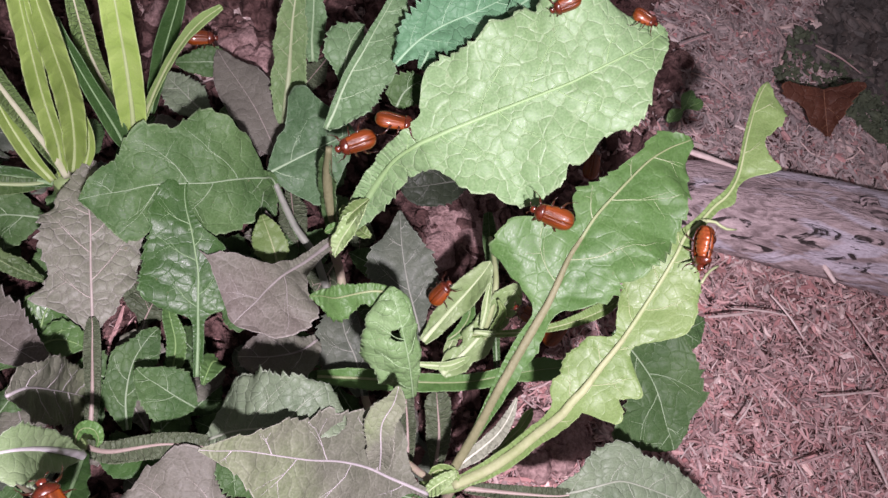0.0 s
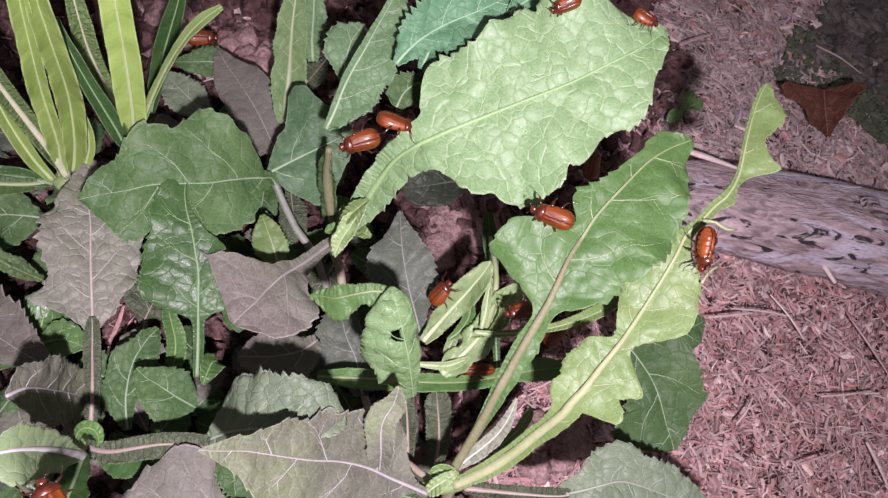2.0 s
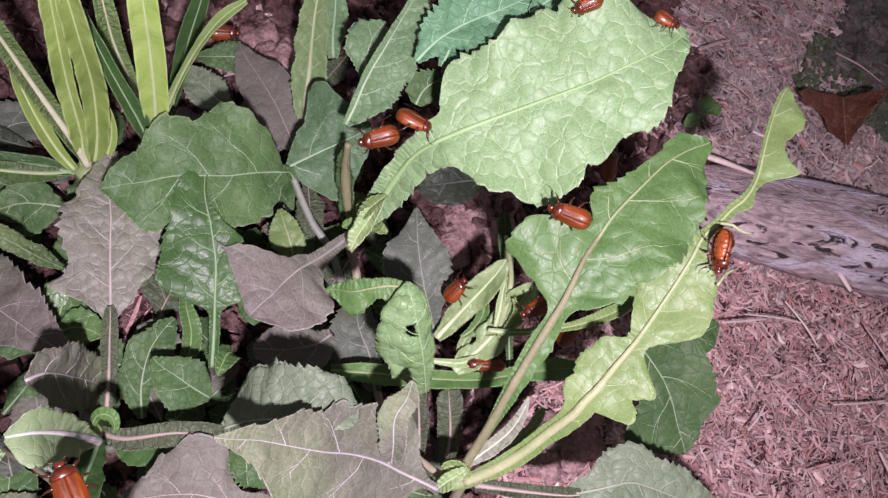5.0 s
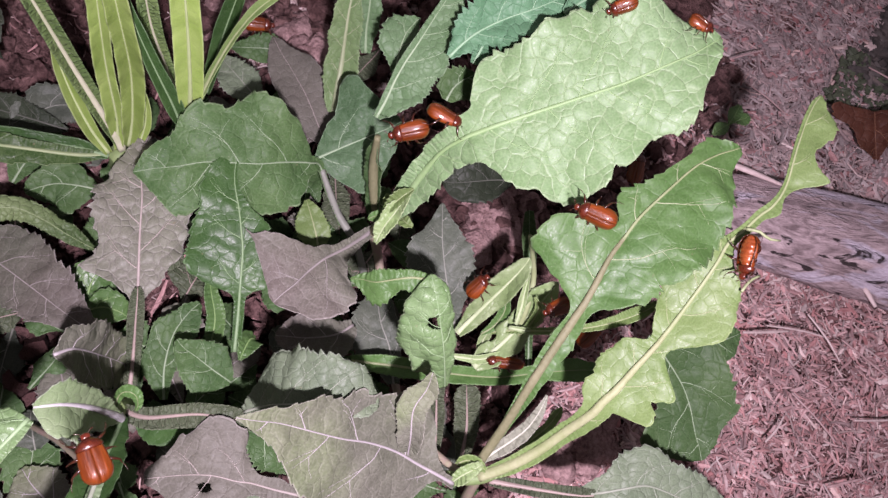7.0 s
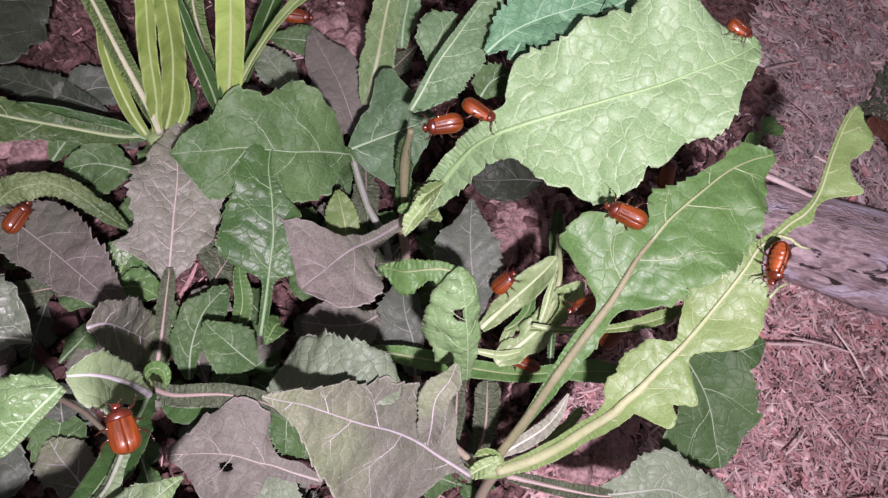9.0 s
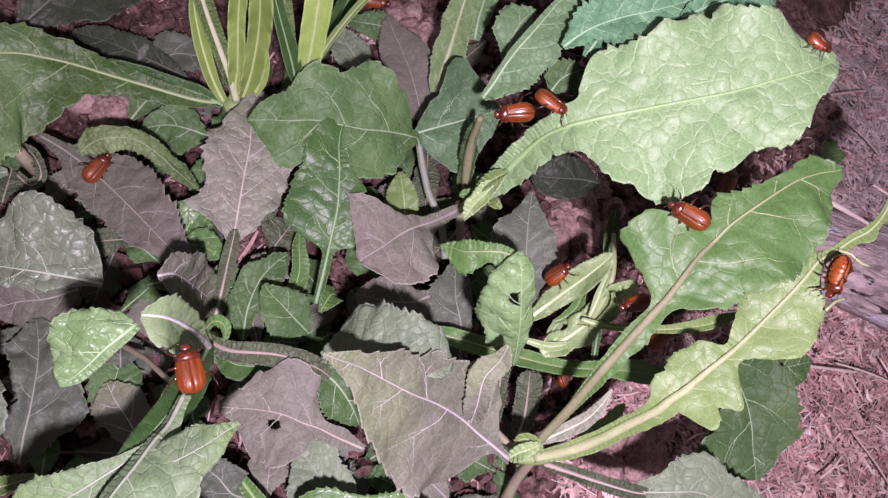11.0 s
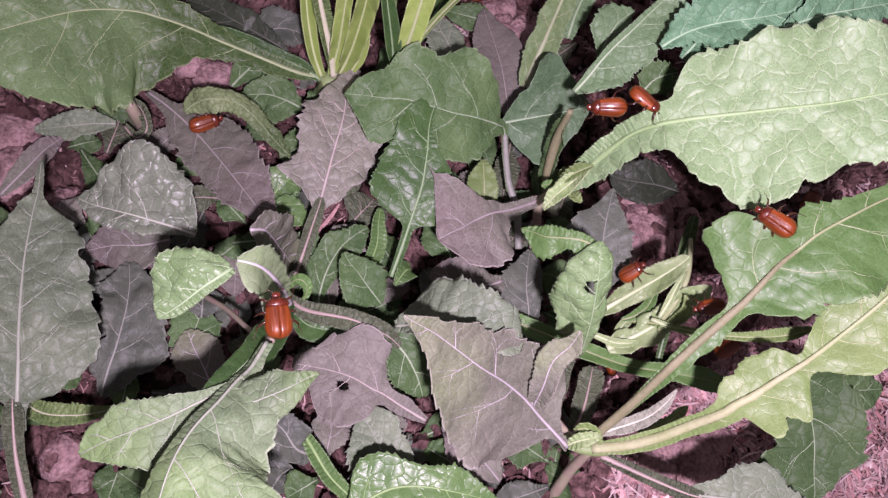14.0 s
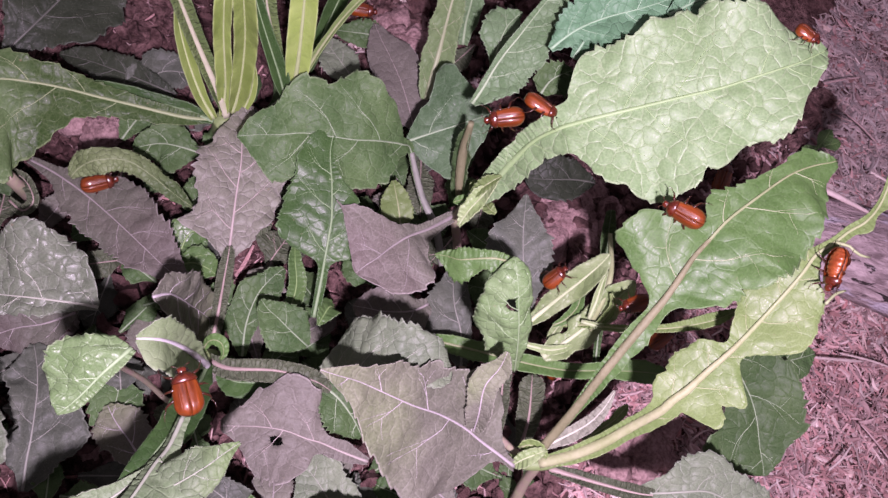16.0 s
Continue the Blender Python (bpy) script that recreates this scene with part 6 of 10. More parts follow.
blade(plant, "dark", [(-42.3, 154.4, 88.0, 1.7, 1.7), (-42.9, 160.0, 90.0, 7.9, 8.3), (-41.3, 164.2, 92.0, 5.2, 5.2), (-39.0, 168.3, 93.0, 0.8, 0.8)], (0.12, -0.37, 0.92), teeth=2.2, lobes=2.4, wave=3.0, pucker=2.0)
blade(plant, "teal", [(-46.7, 152.6, 113.0, 1.1, 1.1), (-44.1, 161.8, 118.0, 7.5, 5.7), (-39.0, 171.0, 122.0, 10.3, 8.5), (-31.7, 180.4, 126.0, 11.3, 9.5), (-26.2, 190.7, 128.0, 7.6, 5.8), (-23.5, 198.3, 129.0, 0.7, 0.7)], (0.15, -0.39, 0.91), teeth=2.2, lobes=2.4, wave=3.0, pucker=2.0)
blade(plant, "teal", [(-39.1, 158.4, 110.0, 1.2, 1.2), (-41.0, 169.3, 116.0, 5.1, 5.9), (-44.2, 177.0, 121.0, 6.6, 5.9), (-51.0, 183.7, 124.0, 3.9, 3.9), (-53.9, 186.6, 125.0, 0.5, 0.5)], (0.09, -0.41, 0.91), teeth=2.2, lobes=2.4, wave=3.0, pucker=2.0)
blade(plant, "teal", [(-22.9, 184.0, 128.0, 1.1, 1.1), (-17.4, 199.1, 130.0, 9.6, 7.8), (-10.5, 212.4, 132.0, 9.8, 9.9), (-3.5, 227.5, 133.0, 1.0, 1.0)], (0.18, -0.28, 0.94), teeth=2.2, lobes=2.4, wave=3.0, pucker=2.0)
blade(plant, "olive", [(-88.3, 155.6, 30.0, 3.3, 3.3), (-93.2, 163.5, 36.0, 6.6, 6.6), (-97.4, 171.3, 44.0, 7.4, 7.4), (-100.6, 176.6, 54.0, 6.8, 6.8), (-103.9, 182.6, 64.0, 6.0, 6.0), (-108.1, 192.0, 74.0, 2.2, 2.2)], (0.34, -0.70, 0.62), fold=0.3, rib=4.2)
blade(plant, "jade", [(-92.0, 181.8, 44.0, 2.0, 2.0), (-95.8, 185.8, 52.0, 4.7, 4.7), (-98.9, 190.6, 62.0, 5.5, 5.5), (-104.4, 198.3, 72.0, 1.6, 1.6)], (0.30, -0.65, 0.70), fold=0.3, rib=2.2)
blade(plant, "mauve", [(-84.7, 144.3, 20.0, 1.7, 1.7), (-92.7, 149.8, 22.0, 8.3, 8.3), (-105.1, 157.4, 24.0, 11.3, 11.3), (-117.7, 163.6, 25.0, 10.9, 10.9), (-126.9, 167.8, 25.0, 7.0, 7.0), (-136.0, 173.2, 24.0, 0.6, 0.6)], (0.01, -0.23, 0.97), rib=0.6, pucker=0.4, teeth=0.4, lobes=0.5)
blade(plant, "ash", [(-118.5, 142.1, 22.0, 1.3, 1.3), (-128.5, 144.0, 24.0, 7.5, 7.6), (-139.3, 146.8, 24.0, 7.5, 6.3), (-147.0, 149.2, 23.0, 1.0, 1.0)], (0.04, -0.25, 0.97))
blade(plant, "dark", [(-126.0, 174.1, 18.0, 1.3, 1.3), (-134.8, 169.3, 20.0, 6.5, 6.5), (-142.6, 163.2, 20.0, 5.6, 5.1), (-148.8, 159.1, 19.0, 1.0, 1.0)], (0.26, -0.33, 0.91))

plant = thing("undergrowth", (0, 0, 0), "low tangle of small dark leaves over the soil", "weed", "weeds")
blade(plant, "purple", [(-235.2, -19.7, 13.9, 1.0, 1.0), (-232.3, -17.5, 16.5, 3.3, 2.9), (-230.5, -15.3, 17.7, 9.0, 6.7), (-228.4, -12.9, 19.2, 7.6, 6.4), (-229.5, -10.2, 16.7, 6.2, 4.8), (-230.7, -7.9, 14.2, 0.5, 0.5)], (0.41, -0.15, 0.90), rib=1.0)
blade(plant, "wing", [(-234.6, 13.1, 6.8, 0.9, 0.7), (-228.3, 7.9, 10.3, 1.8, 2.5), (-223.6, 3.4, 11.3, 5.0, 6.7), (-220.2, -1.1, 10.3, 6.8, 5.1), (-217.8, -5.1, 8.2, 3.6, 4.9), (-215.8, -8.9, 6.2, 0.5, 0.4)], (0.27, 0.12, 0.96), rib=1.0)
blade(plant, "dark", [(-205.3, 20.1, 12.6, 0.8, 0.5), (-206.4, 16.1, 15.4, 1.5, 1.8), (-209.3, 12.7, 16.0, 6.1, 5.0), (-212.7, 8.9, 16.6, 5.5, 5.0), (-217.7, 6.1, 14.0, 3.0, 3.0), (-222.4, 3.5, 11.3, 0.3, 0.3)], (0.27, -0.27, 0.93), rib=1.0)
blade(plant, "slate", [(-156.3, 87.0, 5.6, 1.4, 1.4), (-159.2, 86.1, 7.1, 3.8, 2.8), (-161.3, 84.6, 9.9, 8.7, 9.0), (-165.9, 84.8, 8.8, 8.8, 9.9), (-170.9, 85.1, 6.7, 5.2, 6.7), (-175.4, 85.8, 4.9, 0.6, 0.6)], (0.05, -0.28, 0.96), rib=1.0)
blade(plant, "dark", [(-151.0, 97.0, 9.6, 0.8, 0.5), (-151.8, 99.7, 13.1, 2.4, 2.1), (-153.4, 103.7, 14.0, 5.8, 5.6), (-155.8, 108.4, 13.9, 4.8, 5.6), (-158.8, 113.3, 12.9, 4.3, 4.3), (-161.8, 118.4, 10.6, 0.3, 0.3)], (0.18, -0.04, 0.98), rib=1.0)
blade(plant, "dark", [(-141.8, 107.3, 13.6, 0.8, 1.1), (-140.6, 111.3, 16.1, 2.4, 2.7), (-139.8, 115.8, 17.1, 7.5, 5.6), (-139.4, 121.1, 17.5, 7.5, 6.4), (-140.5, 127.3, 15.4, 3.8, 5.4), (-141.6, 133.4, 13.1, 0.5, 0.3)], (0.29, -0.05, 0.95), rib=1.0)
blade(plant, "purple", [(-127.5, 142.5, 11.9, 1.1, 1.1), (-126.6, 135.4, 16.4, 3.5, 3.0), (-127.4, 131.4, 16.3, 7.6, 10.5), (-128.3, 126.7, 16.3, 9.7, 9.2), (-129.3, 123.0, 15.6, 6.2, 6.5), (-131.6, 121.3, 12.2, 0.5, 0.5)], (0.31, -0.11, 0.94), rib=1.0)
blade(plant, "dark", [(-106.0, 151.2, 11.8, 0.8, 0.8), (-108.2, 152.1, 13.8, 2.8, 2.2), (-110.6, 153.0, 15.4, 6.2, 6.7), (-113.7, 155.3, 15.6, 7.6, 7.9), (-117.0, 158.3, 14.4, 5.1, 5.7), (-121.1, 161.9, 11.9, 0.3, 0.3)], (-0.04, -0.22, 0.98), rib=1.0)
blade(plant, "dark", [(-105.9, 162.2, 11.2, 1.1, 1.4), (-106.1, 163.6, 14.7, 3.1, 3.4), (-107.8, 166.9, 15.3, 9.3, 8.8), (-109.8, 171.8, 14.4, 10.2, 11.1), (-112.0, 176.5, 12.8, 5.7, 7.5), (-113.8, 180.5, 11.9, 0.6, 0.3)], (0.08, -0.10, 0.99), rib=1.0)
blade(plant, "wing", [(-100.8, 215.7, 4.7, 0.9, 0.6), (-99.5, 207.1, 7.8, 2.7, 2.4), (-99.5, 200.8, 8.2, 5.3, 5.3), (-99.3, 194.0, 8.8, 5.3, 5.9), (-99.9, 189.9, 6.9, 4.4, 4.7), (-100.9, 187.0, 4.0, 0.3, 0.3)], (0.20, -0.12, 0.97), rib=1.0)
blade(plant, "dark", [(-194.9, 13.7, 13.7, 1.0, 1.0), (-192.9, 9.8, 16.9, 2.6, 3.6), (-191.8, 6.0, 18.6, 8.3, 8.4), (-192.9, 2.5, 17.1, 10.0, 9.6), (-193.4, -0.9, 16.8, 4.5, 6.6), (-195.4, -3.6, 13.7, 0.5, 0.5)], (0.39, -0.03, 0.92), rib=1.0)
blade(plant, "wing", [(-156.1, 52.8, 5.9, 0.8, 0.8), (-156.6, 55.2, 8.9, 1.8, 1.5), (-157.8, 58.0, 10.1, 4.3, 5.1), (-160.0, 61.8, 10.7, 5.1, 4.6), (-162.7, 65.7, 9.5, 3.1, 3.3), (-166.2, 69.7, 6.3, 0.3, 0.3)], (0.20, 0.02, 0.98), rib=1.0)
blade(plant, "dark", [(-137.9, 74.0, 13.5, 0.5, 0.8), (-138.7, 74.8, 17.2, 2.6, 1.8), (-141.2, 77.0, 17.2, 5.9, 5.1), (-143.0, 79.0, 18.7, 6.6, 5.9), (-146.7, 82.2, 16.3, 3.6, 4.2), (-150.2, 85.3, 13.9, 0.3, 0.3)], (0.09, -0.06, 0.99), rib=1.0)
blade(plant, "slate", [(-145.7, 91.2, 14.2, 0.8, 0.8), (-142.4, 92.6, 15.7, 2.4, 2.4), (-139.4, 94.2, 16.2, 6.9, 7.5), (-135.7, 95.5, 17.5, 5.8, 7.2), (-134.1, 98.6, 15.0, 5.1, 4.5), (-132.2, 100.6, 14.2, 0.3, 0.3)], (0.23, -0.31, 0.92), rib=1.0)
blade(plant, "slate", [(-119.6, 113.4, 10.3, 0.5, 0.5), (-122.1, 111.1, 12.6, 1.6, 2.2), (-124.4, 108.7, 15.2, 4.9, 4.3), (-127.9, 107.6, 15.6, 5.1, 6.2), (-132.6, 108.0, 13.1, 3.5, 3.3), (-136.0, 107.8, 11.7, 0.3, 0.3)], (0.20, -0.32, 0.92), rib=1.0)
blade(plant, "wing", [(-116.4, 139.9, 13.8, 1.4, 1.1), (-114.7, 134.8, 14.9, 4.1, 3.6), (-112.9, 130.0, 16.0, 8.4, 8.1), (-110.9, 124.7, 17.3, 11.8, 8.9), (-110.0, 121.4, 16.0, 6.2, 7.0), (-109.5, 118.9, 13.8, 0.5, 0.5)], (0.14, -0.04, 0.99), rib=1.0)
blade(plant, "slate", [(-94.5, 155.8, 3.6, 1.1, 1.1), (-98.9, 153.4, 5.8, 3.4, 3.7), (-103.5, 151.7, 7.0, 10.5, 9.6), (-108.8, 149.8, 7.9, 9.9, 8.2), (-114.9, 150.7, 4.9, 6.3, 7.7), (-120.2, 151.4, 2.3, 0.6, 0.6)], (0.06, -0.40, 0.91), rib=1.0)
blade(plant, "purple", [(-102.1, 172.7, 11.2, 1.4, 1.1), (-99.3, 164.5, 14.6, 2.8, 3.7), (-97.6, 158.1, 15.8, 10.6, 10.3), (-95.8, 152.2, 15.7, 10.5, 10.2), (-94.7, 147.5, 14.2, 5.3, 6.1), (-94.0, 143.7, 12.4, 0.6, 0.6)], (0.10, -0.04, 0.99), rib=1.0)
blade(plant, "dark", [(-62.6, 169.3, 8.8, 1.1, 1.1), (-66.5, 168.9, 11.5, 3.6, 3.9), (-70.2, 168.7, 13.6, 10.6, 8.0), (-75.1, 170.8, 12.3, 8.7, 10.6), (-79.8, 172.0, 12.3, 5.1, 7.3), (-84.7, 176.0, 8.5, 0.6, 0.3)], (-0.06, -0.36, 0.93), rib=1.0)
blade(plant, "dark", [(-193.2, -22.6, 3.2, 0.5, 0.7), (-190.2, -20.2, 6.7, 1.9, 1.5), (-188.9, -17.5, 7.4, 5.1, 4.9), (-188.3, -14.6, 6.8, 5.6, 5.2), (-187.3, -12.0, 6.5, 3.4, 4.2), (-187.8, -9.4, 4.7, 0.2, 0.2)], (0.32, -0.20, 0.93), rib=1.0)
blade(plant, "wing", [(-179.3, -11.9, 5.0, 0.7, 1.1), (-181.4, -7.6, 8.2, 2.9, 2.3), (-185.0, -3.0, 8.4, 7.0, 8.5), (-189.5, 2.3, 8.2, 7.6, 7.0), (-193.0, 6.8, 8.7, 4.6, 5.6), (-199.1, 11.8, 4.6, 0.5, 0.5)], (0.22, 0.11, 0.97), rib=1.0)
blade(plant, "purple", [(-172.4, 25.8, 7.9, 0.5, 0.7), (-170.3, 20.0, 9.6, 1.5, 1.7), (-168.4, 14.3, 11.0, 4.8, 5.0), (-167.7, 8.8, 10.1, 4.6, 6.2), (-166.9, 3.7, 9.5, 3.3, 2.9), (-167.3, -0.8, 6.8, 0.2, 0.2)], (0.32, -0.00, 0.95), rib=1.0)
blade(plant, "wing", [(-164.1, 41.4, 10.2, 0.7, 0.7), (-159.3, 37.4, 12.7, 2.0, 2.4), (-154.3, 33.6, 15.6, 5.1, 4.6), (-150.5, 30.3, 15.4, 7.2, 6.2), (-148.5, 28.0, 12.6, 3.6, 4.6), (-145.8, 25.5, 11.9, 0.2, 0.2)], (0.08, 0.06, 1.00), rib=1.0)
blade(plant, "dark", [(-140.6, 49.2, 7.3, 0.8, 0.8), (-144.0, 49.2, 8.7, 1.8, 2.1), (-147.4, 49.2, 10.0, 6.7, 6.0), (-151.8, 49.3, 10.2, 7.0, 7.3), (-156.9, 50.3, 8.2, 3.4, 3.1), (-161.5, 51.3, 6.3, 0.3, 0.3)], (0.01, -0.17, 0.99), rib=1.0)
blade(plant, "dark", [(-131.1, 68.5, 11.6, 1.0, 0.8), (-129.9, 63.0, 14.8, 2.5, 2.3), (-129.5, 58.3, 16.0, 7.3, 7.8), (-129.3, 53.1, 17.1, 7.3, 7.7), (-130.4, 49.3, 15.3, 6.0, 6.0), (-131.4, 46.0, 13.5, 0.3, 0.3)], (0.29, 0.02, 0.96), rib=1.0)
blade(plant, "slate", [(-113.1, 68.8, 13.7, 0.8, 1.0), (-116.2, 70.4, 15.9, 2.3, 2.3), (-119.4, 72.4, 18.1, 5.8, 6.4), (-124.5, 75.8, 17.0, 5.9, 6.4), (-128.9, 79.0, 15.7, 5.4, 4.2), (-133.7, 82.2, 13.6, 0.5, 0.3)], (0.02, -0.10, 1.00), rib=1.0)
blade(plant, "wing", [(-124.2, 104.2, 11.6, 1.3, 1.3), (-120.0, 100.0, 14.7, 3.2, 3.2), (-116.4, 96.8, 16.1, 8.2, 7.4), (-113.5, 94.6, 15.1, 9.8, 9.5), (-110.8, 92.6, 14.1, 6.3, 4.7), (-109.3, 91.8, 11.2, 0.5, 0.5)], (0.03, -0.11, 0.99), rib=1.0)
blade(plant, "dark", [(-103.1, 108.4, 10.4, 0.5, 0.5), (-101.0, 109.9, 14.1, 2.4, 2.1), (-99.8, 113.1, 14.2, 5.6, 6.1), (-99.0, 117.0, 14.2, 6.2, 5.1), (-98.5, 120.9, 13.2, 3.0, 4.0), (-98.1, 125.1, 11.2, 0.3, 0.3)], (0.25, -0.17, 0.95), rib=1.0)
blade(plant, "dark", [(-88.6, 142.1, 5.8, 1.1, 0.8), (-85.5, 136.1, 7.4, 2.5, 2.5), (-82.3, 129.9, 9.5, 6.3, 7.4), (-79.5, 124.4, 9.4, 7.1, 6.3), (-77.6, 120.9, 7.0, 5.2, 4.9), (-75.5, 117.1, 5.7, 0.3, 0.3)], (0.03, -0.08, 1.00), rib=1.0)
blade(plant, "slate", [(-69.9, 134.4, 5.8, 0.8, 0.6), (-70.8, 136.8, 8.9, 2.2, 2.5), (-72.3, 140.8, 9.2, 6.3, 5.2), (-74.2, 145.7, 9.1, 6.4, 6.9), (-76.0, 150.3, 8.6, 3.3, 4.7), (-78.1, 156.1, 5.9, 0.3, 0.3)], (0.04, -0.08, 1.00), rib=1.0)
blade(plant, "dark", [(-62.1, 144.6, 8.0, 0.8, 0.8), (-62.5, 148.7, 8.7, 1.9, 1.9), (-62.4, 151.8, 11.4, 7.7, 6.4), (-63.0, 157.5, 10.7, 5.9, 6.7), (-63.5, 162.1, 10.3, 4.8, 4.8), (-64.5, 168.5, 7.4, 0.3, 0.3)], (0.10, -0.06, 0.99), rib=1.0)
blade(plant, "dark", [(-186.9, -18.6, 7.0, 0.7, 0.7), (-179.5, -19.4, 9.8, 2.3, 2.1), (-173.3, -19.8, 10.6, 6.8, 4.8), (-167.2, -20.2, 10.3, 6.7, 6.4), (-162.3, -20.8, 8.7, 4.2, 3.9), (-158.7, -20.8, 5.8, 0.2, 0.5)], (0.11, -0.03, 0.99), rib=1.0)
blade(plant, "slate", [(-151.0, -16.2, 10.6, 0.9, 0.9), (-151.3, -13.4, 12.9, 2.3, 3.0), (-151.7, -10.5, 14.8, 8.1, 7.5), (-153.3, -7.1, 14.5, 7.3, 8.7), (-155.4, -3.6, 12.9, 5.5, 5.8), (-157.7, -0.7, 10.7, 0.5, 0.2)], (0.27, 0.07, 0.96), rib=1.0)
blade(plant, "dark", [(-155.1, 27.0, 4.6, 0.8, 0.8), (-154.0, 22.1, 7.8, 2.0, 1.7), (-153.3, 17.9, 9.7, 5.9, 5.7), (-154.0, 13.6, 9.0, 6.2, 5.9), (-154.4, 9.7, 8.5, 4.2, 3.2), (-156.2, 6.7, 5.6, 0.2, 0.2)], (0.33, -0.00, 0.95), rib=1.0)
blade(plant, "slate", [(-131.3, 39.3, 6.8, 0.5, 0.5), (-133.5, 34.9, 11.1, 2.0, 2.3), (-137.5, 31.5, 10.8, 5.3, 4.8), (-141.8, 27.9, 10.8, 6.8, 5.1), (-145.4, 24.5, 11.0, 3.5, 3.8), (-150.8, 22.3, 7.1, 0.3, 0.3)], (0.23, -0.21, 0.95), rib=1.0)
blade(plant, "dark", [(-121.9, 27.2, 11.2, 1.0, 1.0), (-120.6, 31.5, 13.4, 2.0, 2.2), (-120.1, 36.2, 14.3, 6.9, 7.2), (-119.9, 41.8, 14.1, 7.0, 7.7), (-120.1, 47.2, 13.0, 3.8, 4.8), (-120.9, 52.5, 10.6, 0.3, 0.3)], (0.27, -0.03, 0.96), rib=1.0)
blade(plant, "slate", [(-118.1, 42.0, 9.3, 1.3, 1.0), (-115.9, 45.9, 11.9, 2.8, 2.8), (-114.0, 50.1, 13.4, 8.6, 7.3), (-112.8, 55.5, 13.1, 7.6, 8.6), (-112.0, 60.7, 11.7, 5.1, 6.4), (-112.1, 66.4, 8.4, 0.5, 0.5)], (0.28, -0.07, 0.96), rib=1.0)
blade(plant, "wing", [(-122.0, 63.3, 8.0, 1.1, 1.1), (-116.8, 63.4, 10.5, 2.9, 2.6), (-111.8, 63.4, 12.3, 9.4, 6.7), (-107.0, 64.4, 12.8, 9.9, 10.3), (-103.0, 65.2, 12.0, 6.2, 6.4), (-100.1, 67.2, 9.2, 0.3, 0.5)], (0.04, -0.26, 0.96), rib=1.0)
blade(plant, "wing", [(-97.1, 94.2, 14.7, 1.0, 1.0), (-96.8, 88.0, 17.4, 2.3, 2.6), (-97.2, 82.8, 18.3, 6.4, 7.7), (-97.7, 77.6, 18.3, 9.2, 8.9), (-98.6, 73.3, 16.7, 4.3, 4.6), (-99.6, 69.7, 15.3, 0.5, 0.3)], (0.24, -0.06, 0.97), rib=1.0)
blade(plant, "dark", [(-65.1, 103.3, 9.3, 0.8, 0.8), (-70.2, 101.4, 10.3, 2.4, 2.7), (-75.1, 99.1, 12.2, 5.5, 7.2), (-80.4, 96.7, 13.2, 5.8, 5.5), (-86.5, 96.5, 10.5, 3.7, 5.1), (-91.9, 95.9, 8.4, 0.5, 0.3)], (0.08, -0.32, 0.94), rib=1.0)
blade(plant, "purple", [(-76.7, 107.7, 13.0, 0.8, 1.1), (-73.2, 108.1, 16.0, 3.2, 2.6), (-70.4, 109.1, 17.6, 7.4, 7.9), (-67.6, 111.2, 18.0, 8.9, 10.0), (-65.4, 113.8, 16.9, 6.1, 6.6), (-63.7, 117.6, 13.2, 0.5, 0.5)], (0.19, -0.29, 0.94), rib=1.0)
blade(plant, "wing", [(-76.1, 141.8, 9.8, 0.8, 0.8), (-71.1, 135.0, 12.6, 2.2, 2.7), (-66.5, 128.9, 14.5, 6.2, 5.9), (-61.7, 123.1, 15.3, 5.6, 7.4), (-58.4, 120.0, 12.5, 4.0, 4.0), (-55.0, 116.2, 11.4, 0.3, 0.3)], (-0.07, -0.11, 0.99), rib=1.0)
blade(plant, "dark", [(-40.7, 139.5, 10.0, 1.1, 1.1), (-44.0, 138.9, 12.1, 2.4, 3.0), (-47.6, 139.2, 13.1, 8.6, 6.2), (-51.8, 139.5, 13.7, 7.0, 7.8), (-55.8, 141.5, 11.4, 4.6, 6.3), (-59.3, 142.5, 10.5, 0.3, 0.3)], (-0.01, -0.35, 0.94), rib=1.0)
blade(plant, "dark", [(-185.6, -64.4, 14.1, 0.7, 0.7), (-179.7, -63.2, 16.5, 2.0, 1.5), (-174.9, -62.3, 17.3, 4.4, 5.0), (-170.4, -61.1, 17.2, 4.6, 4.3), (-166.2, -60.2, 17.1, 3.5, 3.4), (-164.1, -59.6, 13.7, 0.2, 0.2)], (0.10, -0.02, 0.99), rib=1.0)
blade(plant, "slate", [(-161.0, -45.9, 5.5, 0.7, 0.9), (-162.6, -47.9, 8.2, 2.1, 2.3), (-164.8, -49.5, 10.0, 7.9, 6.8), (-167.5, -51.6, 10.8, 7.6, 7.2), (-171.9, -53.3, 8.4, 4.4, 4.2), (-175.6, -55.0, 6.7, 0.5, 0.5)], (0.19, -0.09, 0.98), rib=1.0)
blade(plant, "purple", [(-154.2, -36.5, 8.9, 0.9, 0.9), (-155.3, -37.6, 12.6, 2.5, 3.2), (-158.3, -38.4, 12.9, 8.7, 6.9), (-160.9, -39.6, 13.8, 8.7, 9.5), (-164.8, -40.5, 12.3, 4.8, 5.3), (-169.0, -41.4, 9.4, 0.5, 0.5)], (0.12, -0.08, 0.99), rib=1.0)
